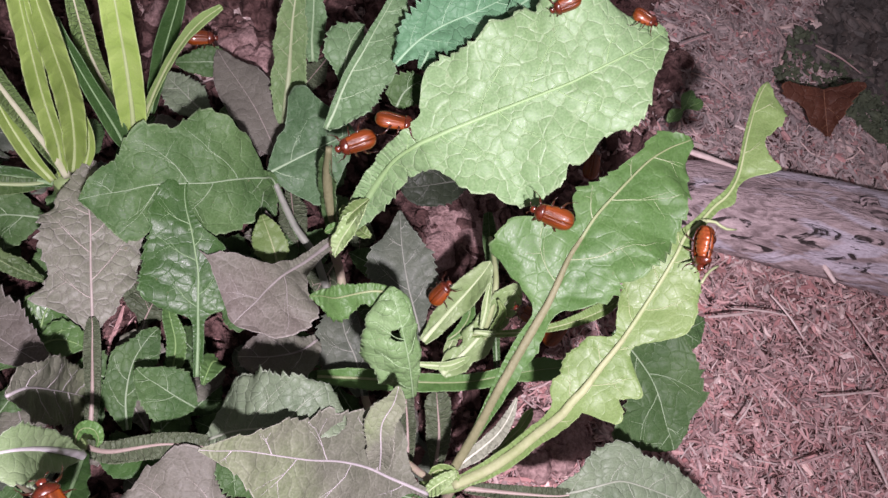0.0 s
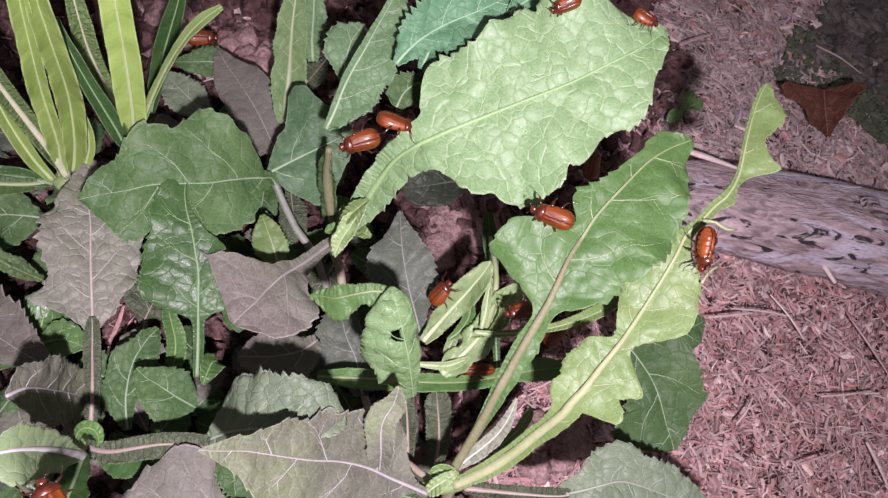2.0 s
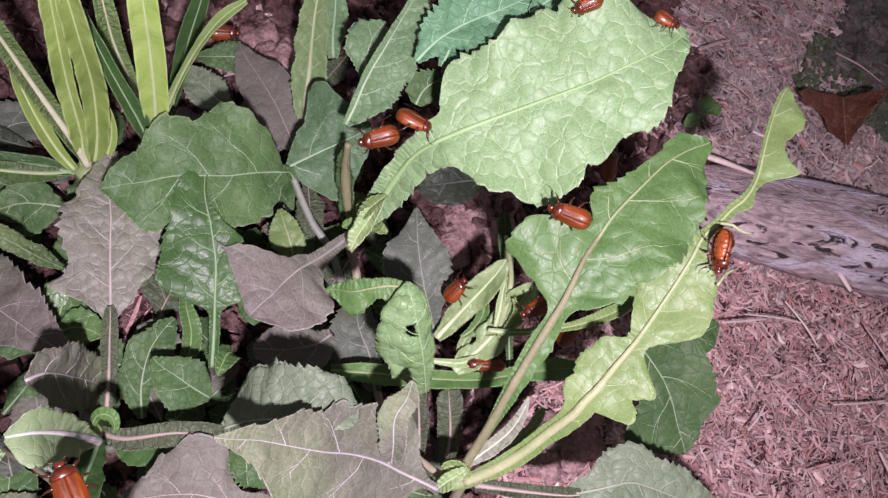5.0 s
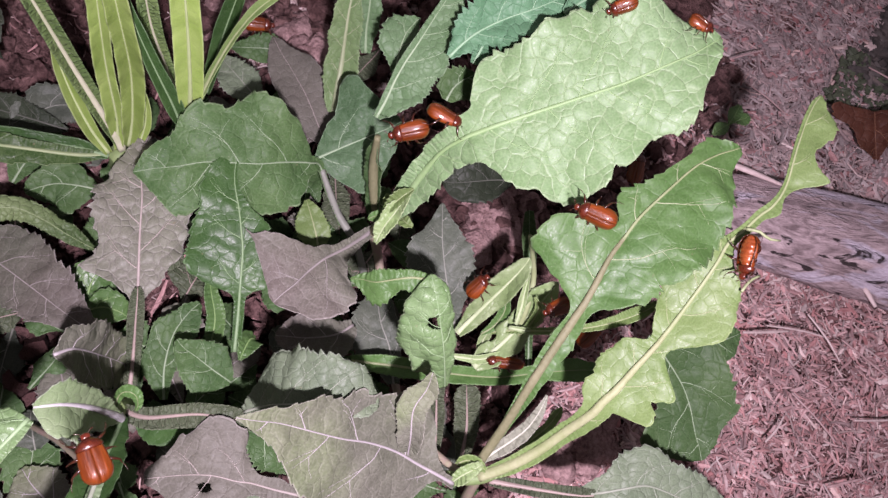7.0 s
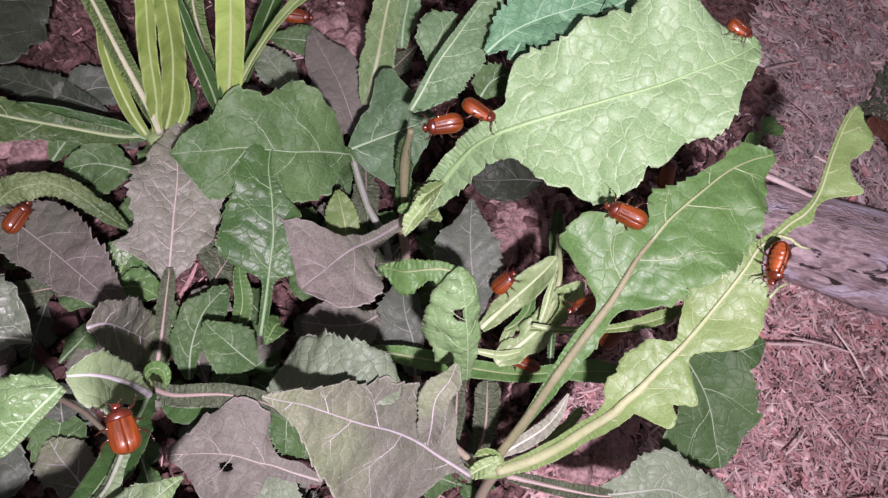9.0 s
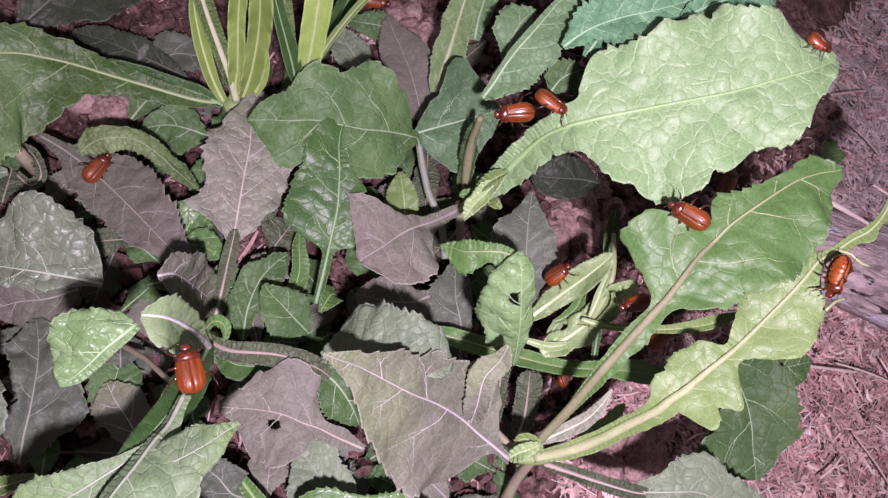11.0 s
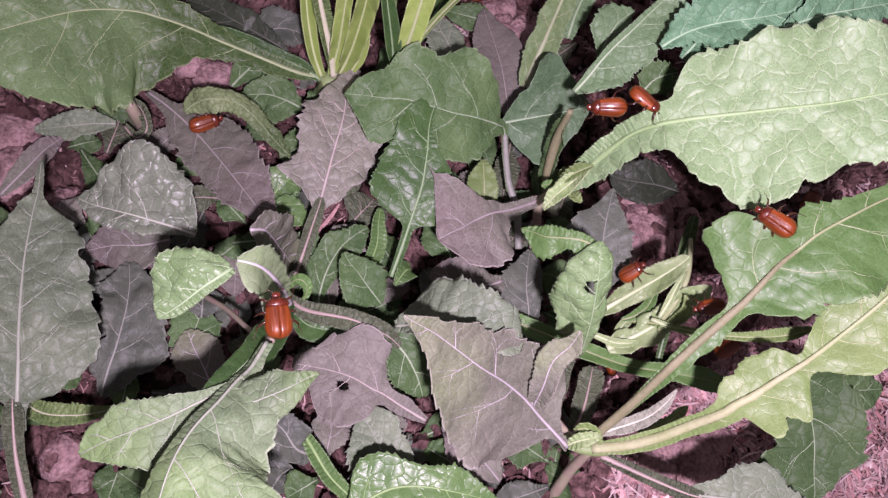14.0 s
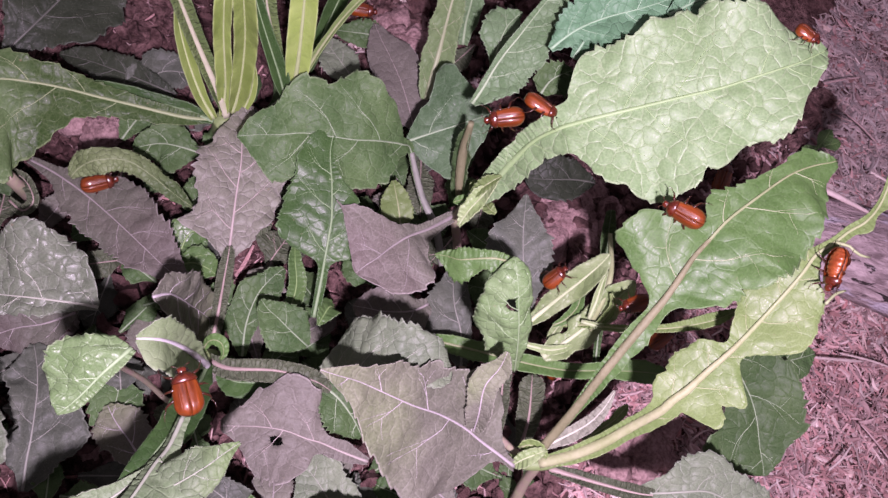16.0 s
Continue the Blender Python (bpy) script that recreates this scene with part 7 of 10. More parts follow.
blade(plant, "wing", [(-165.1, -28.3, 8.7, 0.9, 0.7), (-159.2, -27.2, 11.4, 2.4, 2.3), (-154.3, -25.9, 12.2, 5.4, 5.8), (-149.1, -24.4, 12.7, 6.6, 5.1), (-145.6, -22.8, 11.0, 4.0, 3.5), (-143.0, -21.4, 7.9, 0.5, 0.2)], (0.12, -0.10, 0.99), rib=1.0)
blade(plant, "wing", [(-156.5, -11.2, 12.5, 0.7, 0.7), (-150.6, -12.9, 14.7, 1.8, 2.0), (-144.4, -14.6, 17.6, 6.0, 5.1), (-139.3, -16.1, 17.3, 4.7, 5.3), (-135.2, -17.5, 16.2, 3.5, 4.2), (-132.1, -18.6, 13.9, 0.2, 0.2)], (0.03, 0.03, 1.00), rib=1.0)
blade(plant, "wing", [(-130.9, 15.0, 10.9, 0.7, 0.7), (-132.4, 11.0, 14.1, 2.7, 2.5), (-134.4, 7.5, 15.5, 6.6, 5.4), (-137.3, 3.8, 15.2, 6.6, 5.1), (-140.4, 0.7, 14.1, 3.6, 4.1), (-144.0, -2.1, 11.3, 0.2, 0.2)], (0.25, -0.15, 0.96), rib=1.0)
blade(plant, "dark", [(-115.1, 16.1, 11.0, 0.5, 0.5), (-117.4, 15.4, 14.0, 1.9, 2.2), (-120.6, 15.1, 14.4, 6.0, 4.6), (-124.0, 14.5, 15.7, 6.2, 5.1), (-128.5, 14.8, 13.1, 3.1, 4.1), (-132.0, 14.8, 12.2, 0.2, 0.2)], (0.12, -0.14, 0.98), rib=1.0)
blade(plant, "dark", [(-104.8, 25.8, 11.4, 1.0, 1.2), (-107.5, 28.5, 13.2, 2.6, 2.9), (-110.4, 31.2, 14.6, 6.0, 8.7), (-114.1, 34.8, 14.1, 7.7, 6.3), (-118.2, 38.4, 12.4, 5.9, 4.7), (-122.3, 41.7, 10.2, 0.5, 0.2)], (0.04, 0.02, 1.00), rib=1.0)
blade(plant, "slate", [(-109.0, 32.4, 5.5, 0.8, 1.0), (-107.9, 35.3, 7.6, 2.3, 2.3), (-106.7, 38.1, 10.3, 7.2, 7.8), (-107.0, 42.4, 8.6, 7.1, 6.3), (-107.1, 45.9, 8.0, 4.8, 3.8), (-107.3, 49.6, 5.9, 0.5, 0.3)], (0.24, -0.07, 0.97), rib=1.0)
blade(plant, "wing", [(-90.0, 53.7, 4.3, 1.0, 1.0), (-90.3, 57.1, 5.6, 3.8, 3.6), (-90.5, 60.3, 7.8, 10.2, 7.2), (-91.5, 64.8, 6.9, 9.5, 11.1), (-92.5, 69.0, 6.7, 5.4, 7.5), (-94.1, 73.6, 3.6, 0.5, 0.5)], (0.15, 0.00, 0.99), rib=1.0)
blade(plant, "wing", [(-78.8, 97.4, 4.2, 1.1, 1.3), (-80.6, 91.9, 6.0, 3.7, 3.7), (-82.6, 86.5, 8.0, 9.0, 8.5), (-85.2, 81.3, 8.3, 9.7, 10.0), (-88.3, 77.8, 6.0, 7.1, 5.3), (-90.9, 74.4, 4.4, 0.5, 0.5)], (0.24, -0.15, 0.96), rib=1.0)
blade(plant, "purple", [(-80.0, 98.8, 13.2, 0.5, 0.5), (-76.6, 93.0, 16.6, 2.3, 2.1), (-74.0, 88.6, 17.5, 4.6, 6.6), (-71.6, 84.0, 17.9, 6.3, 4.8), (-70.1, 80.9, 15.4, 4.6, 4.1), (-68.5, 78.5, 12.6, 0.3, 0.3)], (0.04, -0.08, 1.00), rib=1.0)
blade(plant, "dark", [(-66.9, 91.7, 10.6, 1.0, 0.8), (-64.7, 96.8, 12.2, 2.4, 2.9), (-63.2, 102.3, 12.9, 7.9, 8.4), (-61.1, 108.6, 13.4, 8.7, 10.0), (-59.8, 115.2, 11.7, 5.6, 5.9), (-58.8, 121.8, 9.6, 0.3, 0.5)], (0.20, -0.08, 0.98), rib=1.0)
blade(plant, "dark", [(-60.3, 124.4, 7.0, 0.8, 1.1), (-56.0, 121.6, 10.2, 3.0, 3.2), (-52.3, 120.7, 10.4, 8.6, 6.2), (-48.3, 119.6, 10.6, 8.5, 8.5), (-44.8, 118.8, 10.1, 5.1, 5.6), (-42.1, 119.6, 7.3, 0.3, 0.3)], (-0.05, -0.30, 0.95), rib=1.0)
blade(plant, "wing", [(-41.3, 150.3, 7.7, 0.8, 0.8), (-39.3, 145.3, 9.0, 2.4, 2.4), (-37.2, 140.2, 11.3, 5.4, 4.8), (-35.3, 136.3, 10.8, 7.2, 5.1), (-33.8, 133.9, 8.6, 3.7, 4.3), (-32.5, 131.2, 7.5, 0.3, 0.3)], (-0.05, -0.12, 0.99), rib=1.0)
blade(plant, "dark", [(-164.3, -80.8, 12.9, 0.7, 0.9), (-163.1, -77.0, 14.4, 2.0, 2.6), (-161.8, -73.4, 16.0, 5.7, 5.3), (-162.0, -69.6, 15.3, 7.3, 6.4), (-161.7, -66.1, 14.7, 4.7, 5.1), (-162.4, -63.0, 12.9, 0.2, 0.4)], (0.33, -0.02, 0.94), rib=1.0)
blade(plant, "wing", [(-160.4, -50.6, 7.1, 0.6, 0.6), (-155.5, -53.8, 11.3, 1.7, 1.7), (-152.5, -57.3, 12.0, 4.4, 3.8), (-150.3, -61.1, 11.1, 4.8, 5.2), (-147.9, -64.5, 10.7, 2.9, 3.5), (-146.6, -67.8, 8.3, 0.2, 0.2)], (0.21, 0.18, 0.96), rib=1.0)
blade(plant, "slate", [(-140.8, -53.2, 8.0, 0.7, 0.9), (-141.5, -48.8, 10.8, 2.0, 2.6), (-142.8, -44.3, 12.0, 6.5, 6.2), (-145.1, -39.1, 12.0, 6.6, 5.3), (-148.2, -34.5, 9.7, 4.7, 4.0), (-151.3, -30.1, 7.3, 0.5, 0.5)], (0.26, 0.11, 0.96), rib=1.0)
blade(plant, "dark", [(-146.5, -28.1, 7.4, 1.2, 1.0), (-145.7, -30.6, 10.9, 2.6, 3.1), (-145.6, -33.3, 12.5, 8.4, 9.3), (-146.3, -36.1, 12.1, 8.4, 7.2), (-148.1, -38.4, 9.9, 5.4, 5.2), (-149.2, -40.7, 8.6, 0.5, 0.2)], (0.32, 0.01, 0.95), rib=1.0)
blade(plant, "purple", [(-143.0, -10.2, 2.8, 0.7, 0.7), (-137.5, -13.3, 6.3, 2.0, 2.5), (-133.6, -16.3, 6.9, 5.4, 6.3), (-129.0, -19.7, 7.6, 5.9, 6.9), (-126.5, -22.4, 4.9, 4.1, 4.5), (-123.5, -25.1, 4.2, 0.2, 0.4)], (0.09, 0.10, 0.99), rib=1.0)
blade(plant, "slate", [(-134.4, 7.6, 3.5, 0.7, 0.7), (-130.4, 2.6, 5.7, 2.4, 2.4), (-127.4, -2.2, 6.9, 7.1, 7.0), (-124.0, -7.4, 7.6, 7.2, 6.0), (-121.8, -11.5, 6.5, 3.7, 4.9), (-120.8, -15.3, 3.1, 0.2, 0.5)], (0.19, 0.05, 0.98), rib=1.0)
blade(plant, "dark", [(-109.2, -7.8, 11.2, 0.7, 0.5), (-109.0, -3.9, 12.3, 2.1, 1.7), (-108.7, 0.1, 13.2, 5.2, 5.0), (-108.6, 4.4, 14.1, 4.7, 5.9), (-109.1, 8.8, 13.0, 3.4, 3.8), (-110.1, 13.1, 10.4, 0.2, 0.2)], (0.23, 0.02, 0.97), rib=1.0)
blade(plant, "dark", [(-110.0, 5.7, 14.5, 0.7, 0.7), (-107.1, 9.4, 16.3, 1.9, 2.2), (-104.4, 13.2, 17.3, 5.3, 5.5), (-102.1, 17.9, 16.9, 6.3, 6.0), (-99.6, 21.9, 17.1, 4.6, 4.6), (-98.8, 26.5, 13.2, 0.2, 0.5)], (0.25, -0.09, 0.96), rib=1.0)
blade(plant, "dark", [(-83.9, 29.4, 14.1, 0.7, 0.7), (-85.8, 28.3, 17.2, 3.6, 2.6), (-88.4, 27.9, 17.8, 9.3, 7.2), (-91.1, 27.6, 18.0, 9.3, 7.7), (-94.5, 27.8, 15.9, 6.0, 5.8), (-97.5, 27.9, 14.5, 0.5, 0.5)], (0.08, -0.17, 0.98), rib=1.0)
blade(plant, "purple", [(-88.4, 55.3, 8.9, 0.8, 0.8), (-86.5, 51.4, 11.1, 2.7, 2.2), (-84.5, 47.7, 13.2, 6.9, 8.4), (-82.9, 44.3, 12.6, 9.1, 9.3), (-81.7, 41.2, 12.5, 4.7, 6.1), (-81.3, 39.3, 9.2, 0.5, 0.5)], (0.10, 0.00, 1.00), rib=1.0)
blade(plant, "dark", [(-56.0, 54.3, 11.8, 0.5, 0.7), (-60.5, 54.6, 12.9, 1.7, 2.5), (-64.5, 54.6, 15.2, 6.2, 5.7), (-69.6, 55.7, 14.3, 6.0, 6.7), (-74.7, 56.8, 12.5, 3.5, 4.3), (-79.1, 58.0, 11.3, 0.3, 0.3)], (-0.01, -0.19, 0.98), rib=1.0)
blade(plant, "dark", [(-47.2, 76.3, 16.0, 1.3, 1.0), (-51.1, 76.9, 16.7, 3.0, 3.8), (-54.9, 76.6, 19.0, 8.0, 7.5), (-59.7, 77.8, 18.3, 7.8, 8.1), (-63.9, 78.8, 17.8, 5.3, 5.3), (-68.2, 80.4, 15.2, 0.5, 0.5)], (-0.04, -0.24, 0.97), rib=1.0)
blade(plant, "dark", [(-36.5, 104.4, 4.0, 1.3, 1.1), (-41.0, 101.1, 6.5, 3.4, 3.4), (-45.8, 98.6, 7.5, 9.2, 7.4), (-50.8, 95.7, 8.9, 8.1, 7.4), (-56.3, 94.9, 6.1, 5.0, 6.1), (-60.9, 93.8, 4.2, 0.3, 0.5)], (0.12, -0.28, 0.95), rib=1.0)
blade(plant, "wing", [(-37.7, 118.4, 14.2, 1.0, 1.0), (-37.3, 113.8, 16.1, 2.8, 2.6), (-37.1, 109.9, 17.3, 7.7, 7.0), (-37.1, 106.4, 17.1, 9.2, 8.7), (-37.3, 104.0, 15.4, 4.9, 5.7), (-37.4, 101.9, 13.5, 0.3, 0.5)], (0.08, -0.10, 0.99), rib=1.0)
blade(plant, "dark", [(-8.4, 128.9, 13.1, 0.8, 0.5), (-13.5, 126.1, 17.0, 2.3, 1.8), (-18.7, 125.4, 17.3, 6.0, 6.0), (-24.6, 124.3, 18.3, 5.7, 6.0), (-30.1, 124.6, 16.7, 3.4, 4.2), (-35.1, 125.5, 13.8, 0.3, 0.3)], (0.06, -0.35, 0.94), rib=1.0)
blade(plant, "purple", [(-134.4, -75.0, 11.3, 0.8, 0.6), (-137.4, -75.2, 15.5, 2.6, 2.4), (-142.1, -76.0, 16.0, 5.6, 5.1), (-147.6, -76.8, 16.1, 7.0, 5.7), (-153.0, -77.7, 15.3, 4.9, 3.7), (-158.9, -78.6, 12.7, 0.2, 0.4)], (0.11, 0.04, 0.99), rib=1.0)
blade(plant, "slate", [(-133.4, -75.6, 4.6, 0.6, 0.6), (-137.4, -73.9, 6.3, 1.8, 1.8), (-141.4, -72.1, 8.6, 4.1, 4.2), (-147.3, -70.4, 7.8, 4.3, 4.2), (-152.7, -69.0, 6.6, 3.4, 3.4), (-159.0, -67.7, 3.5, 0.2, 0.2)], (0.07, 0.14, 0.99), rib=1.0)
blade(plant, "slate", [(-125.6, -47.3, 4.9, 0.9, 0.9), (-127.5, -48.6, 8.9, 2.2, 2.2), (-130.8, -49.6, 9.4, 5.5, 6.0), (-134.8, -51.1, 9.1, 7.5, 7.9), (-139.0, -52.5, 7.5, 4.5, 3.6), (-142.6, -53.6, 6.6, 0.4, 0.2)], (0.15, -0.04, 0.99), rib=1.0)
blade(plant, "slate", [(-131.2, -52.4, 11.4, 0.7, 0.7), (-128.8, -48.8, 13.5, 2.3, 1.8), (-126.2, -45.0, 15.7, 5.0, 4.5), (-125.1, -41.0, 14.6, 4.8, 6.4), (-123.6, -37.4, 14.6, 3.7, 3.2), (-123.2, -34.2, 12.0, 0.2, 0.2)], (0.23, -0.10, 0.97), rib=1.0)
blade(plant, "slate", [(-100.7, -20.9, 13.2, 0.9, 0.9), (-102.9, -23.8, 15.6, 2.1, 2.1), (-105.3, -26.7, 17.2, 7.3, 5.9), (-108.6, -29.7, 17.1, 6.3, 8.2), (-112.7, -32.3, 14.1, 4.8, 5.7), (-115.6, -34.6, 13.4, 0.5, 0.5)], (0.15, -0.11, 0.98), rib=1.0)
blade(plant, "dark", [(-121.0, -10.3, 4.3, 0.7, 0.9), (-117.2, -13.6, 8.1, 2.8, 3.0), (-114.6, -16.9, 8.9, 7.3, 7.5), (-112.5, -20.3, 7.9, 9.6, 8.8), (-110.6, -23.2, 6.6, 4.6, 5.9), (-109.2, -25.9, 5.1, 0.5, 0.5)], (0.14, 0.10, 0.99), rib=1.0)
blade(plant, "purple", [(-110.9, 8.5, 10.4, 1.2, 1.2), (-106.7, 5.3, 11.4, 3.0, 2.3), (-102.0, 1.9, 13.1, 6.2, 8.4), (-97.9, -1.3, 13.1, 8.0, 8.4), (-94.4, -4.1, 12.4, 4.6, 5.2), (-91.6, -6.6, 9.9, 0.5, 0.5)], (0.09, 0.01, 1.00), rib=1.0)
blade(plant, "dark", [(-98.3, 23.5, 13.4, 1.0, 1.0), (-93.1, 20.5, 15.4, 2.6, 2.4), (-88.4, 18.0, 15.9, 8.0, 6.8), (-83.6, 15.5, 15.2, 7.5, 8.6), (-79.2, 13.2, 15.0, 4.7, 4.6), (-75.8, 11.5, 12.6, 0.5, 0.5)], (0.05, -0.06, 1.00), rib=1.0)
blade(plant, "purple", [(-61.5, 20.6, 8.4, 0.5, 0.7), (-64.9, 22.5, 10.9, 2.1, 2.1), (-68.7, 24.5, 12.5, 4.3, 4.5), (-73.4, 26.9, 12.9, 6.2, 5.3), (-77.9, 29.4, 11.4, 3.1, 3.9), (-82.2, 32.2, 9.5, 0.2, 0.2)], (0.04, -0.09, 1.00), rib=1.0)
blade(plant, "dark", [(-74.4, 52.7, 4.9, 1.0, 1.0), (-69.6, 48.5, 8.1, 2.5, 3.5), (-65.7, 45.4, 8.0, 7.7, 8.9), (-61.5, 42.0, 8.4, 7.2, 8.1), (-57.9, 39.2, 7.3, 4.4, 4.9), (-54.7, 37.2, 5.1, 0.5, 0.5)], (-0.01, -0.07, 1.00), rib=1.0)
blade(plant, "purple", [(-59.5, 33.2, 10.9, 0.7, 0.7), (-57.2, 37.0, 14.2, 1.9, 1.7), (-55.2, 41.1, 15.4, 5.1, 5.1), (-53.5, 46.0, 15.1, 5.1, 4.9), (-51.7, 50.5, 15.0, 3.4, 4.6), (-50.9, 55.6, 11.5, 0.2, 0.2)], (0.15, -0.11, 0.98), rib=1.0)
blade(plant, "slate", [(-37.2, 62.7, 13.4, 1.0, 0.7), (-39.9, 62.2, 15.7, 2.2, 2.5), (-42.5, 61.7, 17.4, 7.1, 5.4), (-45.7, 62.3, 16.6, 5.7, 7.7), (-48.7, 62.9, 15.3, 4.0, 4.2), (-51.6, 63.7, 13.2, 0.3, 0.3)], (-0.00, -0.23, 0.97), rib=1.0)
blade(plant, "dark", [(-25.5, 87.7, 5.7, 1.0, 1.0), (-27.4, 84.0, 7.9, 2.8, 3.3), (-29.5, 80.6, 10.1, 7.3, 7.7), (-31.6, 77.6, 10.4, 8.1, 7.9), (-34.2, 75.5, 8.8, 4.8, 5.6), (-36.3, 74.2, 6.1, 0.5, 0.5)], (0.16, -0.15, 0.98), rib=1.0)
blade(plant, "purple", [(-7.8, 99.3, 6.6, 0.8, 0.5), (-11.4, 99.1, 8.1, 2.1, 1.8), (-15.4, 99.0, 9.4, 5.7, 4.9), (-19.6, 99.2, 10.4, 4.9, 5.9), (-23.4, 100.6, 8.6, 3.4, 3.9), (-27.2, 102.5, 6.1, 0.3, 0.3)], (-0.05, -0.29, 0.96), rib=1.0)
blade(plant, "dark", [(-0.2, 117.1, 13.6, 1.0, 0.8), (-3.7, 113.9, 15.4, 2.6, 3.4), (-7.4, 110.9, 16.7, 9.2, 9.5), (-11.3, 108.2, 17.1, 9.4, 8.2), (-14.9, 106.5, 15.7, 6.1, 5.1), (-18.3, 105.4, 13.6, 0.5, 0.5)], (0.13, -0.26, 0.96), rib=1.0)
blade(plant, "wing", [(-131.8, -84.4, 13.0, 0.8, 0.8), (-133.3, -84.1, 15.7, 2.1, 2.1), (-136.0, -84.3, 15.7, 7.5, 6.7), (-139.1, -84.5, 15.5, 7.3, 7.9), (-142.1, -84.9, 14.2, 4.3, 4.2), (-145.6, -85.4, 12.0, 0.4, 0.4)], (0.00, 0.07, 1.00), rib=1.0)
blade(plant, "dark", [(-123.3, -72.8, 10.7, 1.0, 1.0), (-124.3, -70.9, 14.4, 2.1, 2.4), (-126.7, -69.2, 14.6, 6.8, 7.3), (-129.3, -67.3, 15.2, 7.2, 6.7), (-132.2, -65.8, 14.5, 5.1, 5.0), (-135.6, -64.3, 12.1, 0.4, 0.4)], (0.21, 0.10, 0.97), rib=1.0)
blade(plant, "purple", [(-124.2, -57.6, 3.8, 0.7, 0.7), (-121.6, -59.8, 6.6, 1.3, 1.5), (-120.1, -62.2, 6.7, 4.1, 3.6), (-118.7, -64.8, 6.6, 4.5, 4.7), (-117.6, -67.2, 5.8, 3.7, 2.6), (-117.5, -69.6, 2.6, 0.2, 0.2)], (0.25, 0.04, 0.97), rib=1.0)
blade(plant, "slate", [(-116.3, -55.0, 13.6, 0.7, 0.7), (-112.8, -52.9, 17.3, 2.4, 2.2), (-110.3, -51.2, 18.9, 5.3, 4.8), (-108.3, -49.4, 18.4, 7.5, 5.0), (-106.6, -47.5, 17.3, 4.6, 3.3), (-106.0, -46.0, 13.9, 0.4, 0.2)], (0.12, -0.10, 0.99), rib=1.0)
blade(plant, "dark", [(-109.9, -48.6, 4.1, 0.7, 0.9), (-109.4, -45.1, 7.4, 2.5, 2.0), (-109.8, -41.5, 7.5, 5.5, 5.7), (-110.5, -37.6, 7.4, 5.3, 7.3), (-110.9, -33.9, 7.7, 3.4, 3.5), (-112.3, -30.5, 5.5, 0.2, 0.2)], (0.24, -0.04, 0.97), rib=1.0)
blade(plant, "slate", [(-90.1, -23.8, 11.8, 0.9, 0.9), (-91.6, -21.8, 15.2, 2.2, 2.4), (-93.8, -19.8, 16.5, 8.5, 7.9), (-97.1, -17.5, 14.8, 9.2, 8.9), (-99.6, -15.5, 14.8, 4.6, 5.6), (-103.2, -13.0, 11.1, 0.5, 0.5)], (0.07, 0.07, 1.00), rib=1.0)
blade(plant, "slate", [(-77.0, -13.6, 5.4, 0.7, 0.9), (-80.0, -12.7, 7.3, 2.3, 2.0), (-82.9, -11.7, 8.8, 6.7, 5.9), (-86.9, -10.3, 8.4, 8.1, 6.6), (-90.8, -9.1, 7.2, 4.3, 5.3), (-94.2, -7.9, 5.9, 0.5, 0.5)], (0.06, -0.03, 1.00), rib=1.0)
blade(plant, "purple", [(-80.6, -3.8, 12.1, 0.7, 0.9), (-78.9, -0.8, 14.6, 3.1, 3.0), (-77.5, 2.2, 16.3, 8.4, 7.0), (-76.0, 6.0, 16.5, 7.5, 9.8), (-75.6, 9.6, 14.3, 6.4, 5.2), (-75.2, 13.1, 11.9, 0.5, 0.5)], (0.19, -0.06, 0.98), rib=1.0)
blade(plant, "dark", [(-62.2, 18.3, 5.1, 0.7, 0.7), (-63.1, 15.0, 8.2, 1.9, 2.2), (-64.6, 12.2, 8.4, 4.8, 6.0), (-66.2, 9.3, 8.2, 5.5, 5.5), (-68.1, 6.9, 6.4, 3.6, 3.9), (-69.8, 4.6, 5.7, 0.2, 0.2)], (0.17, -0.07, 0.98), rib=1.0)
blade(plant, "dark", [(-58.7, 18.6, 4.7, 0.7, 1.0), (-57.9, 21.9, 6.7, 2.7, 2.7), (-57.0, 25.3, 9.1, 6.3, 7.3), (-56.7, 30.1, 7.5, 5.6, 7.8), (-56.3, 34.1, 7.4, 3.7, 4.7), (-56.7, 38.6, 4.1, 0.2, 0.2)], (0.14, -0.02, 0.99), rib=1.0)
blade(plant, "dark", [(-53.7, 33.3, 4.6, 0.7, 0.7), (-52.0, 35.5, 9.0, 2.7, 2.4), (-51.1, 39.0, 8.5, 8.1, 7.1), (-50.2, 42.6, 8.7, 7.9, 8.9), (-49.4, 46.3, 7.6, 5.5, 4.7), (-48.7, 49.9, 5.7, 0.3, 0.5)], (0.13, -0.12, 0.98), rib=1.0)
blade(plant, "dark", [(-31.8, 69.6, 11.4, 1.0, 1.0), (-31.7, 63.9, 13.4, 2.5, 2.5), (-31.5, 58.5, 14.8, 8.0, 6.6), (-31.5, 52.7, 15.8, 6.0, 8.7), (-32.1, 48.4, 13.8, 5.3, 4.1), (-32.1, 44.8, 11.7, 0.5, 0.2)], (0.08, -0.04, 1.00), rib=1.0)
blade(plant, "dark", [(-17.5, 63.4, 7.1, 0.5, 0.7), (-18.7, 65.4, 9.4, 1.5, 2.0), (-19.6, 67.7, 11.2, 5.2, 4.4), (-21.2, 71.3, 9.8, 5.7, 4.5), (-22.3, 74.4, 9.2, 3.3, 4.3), (-23.6, 78.2, 6.7, 0.3, 0.3)], (-0.04, -0.05, 1.00), rib=1.0)
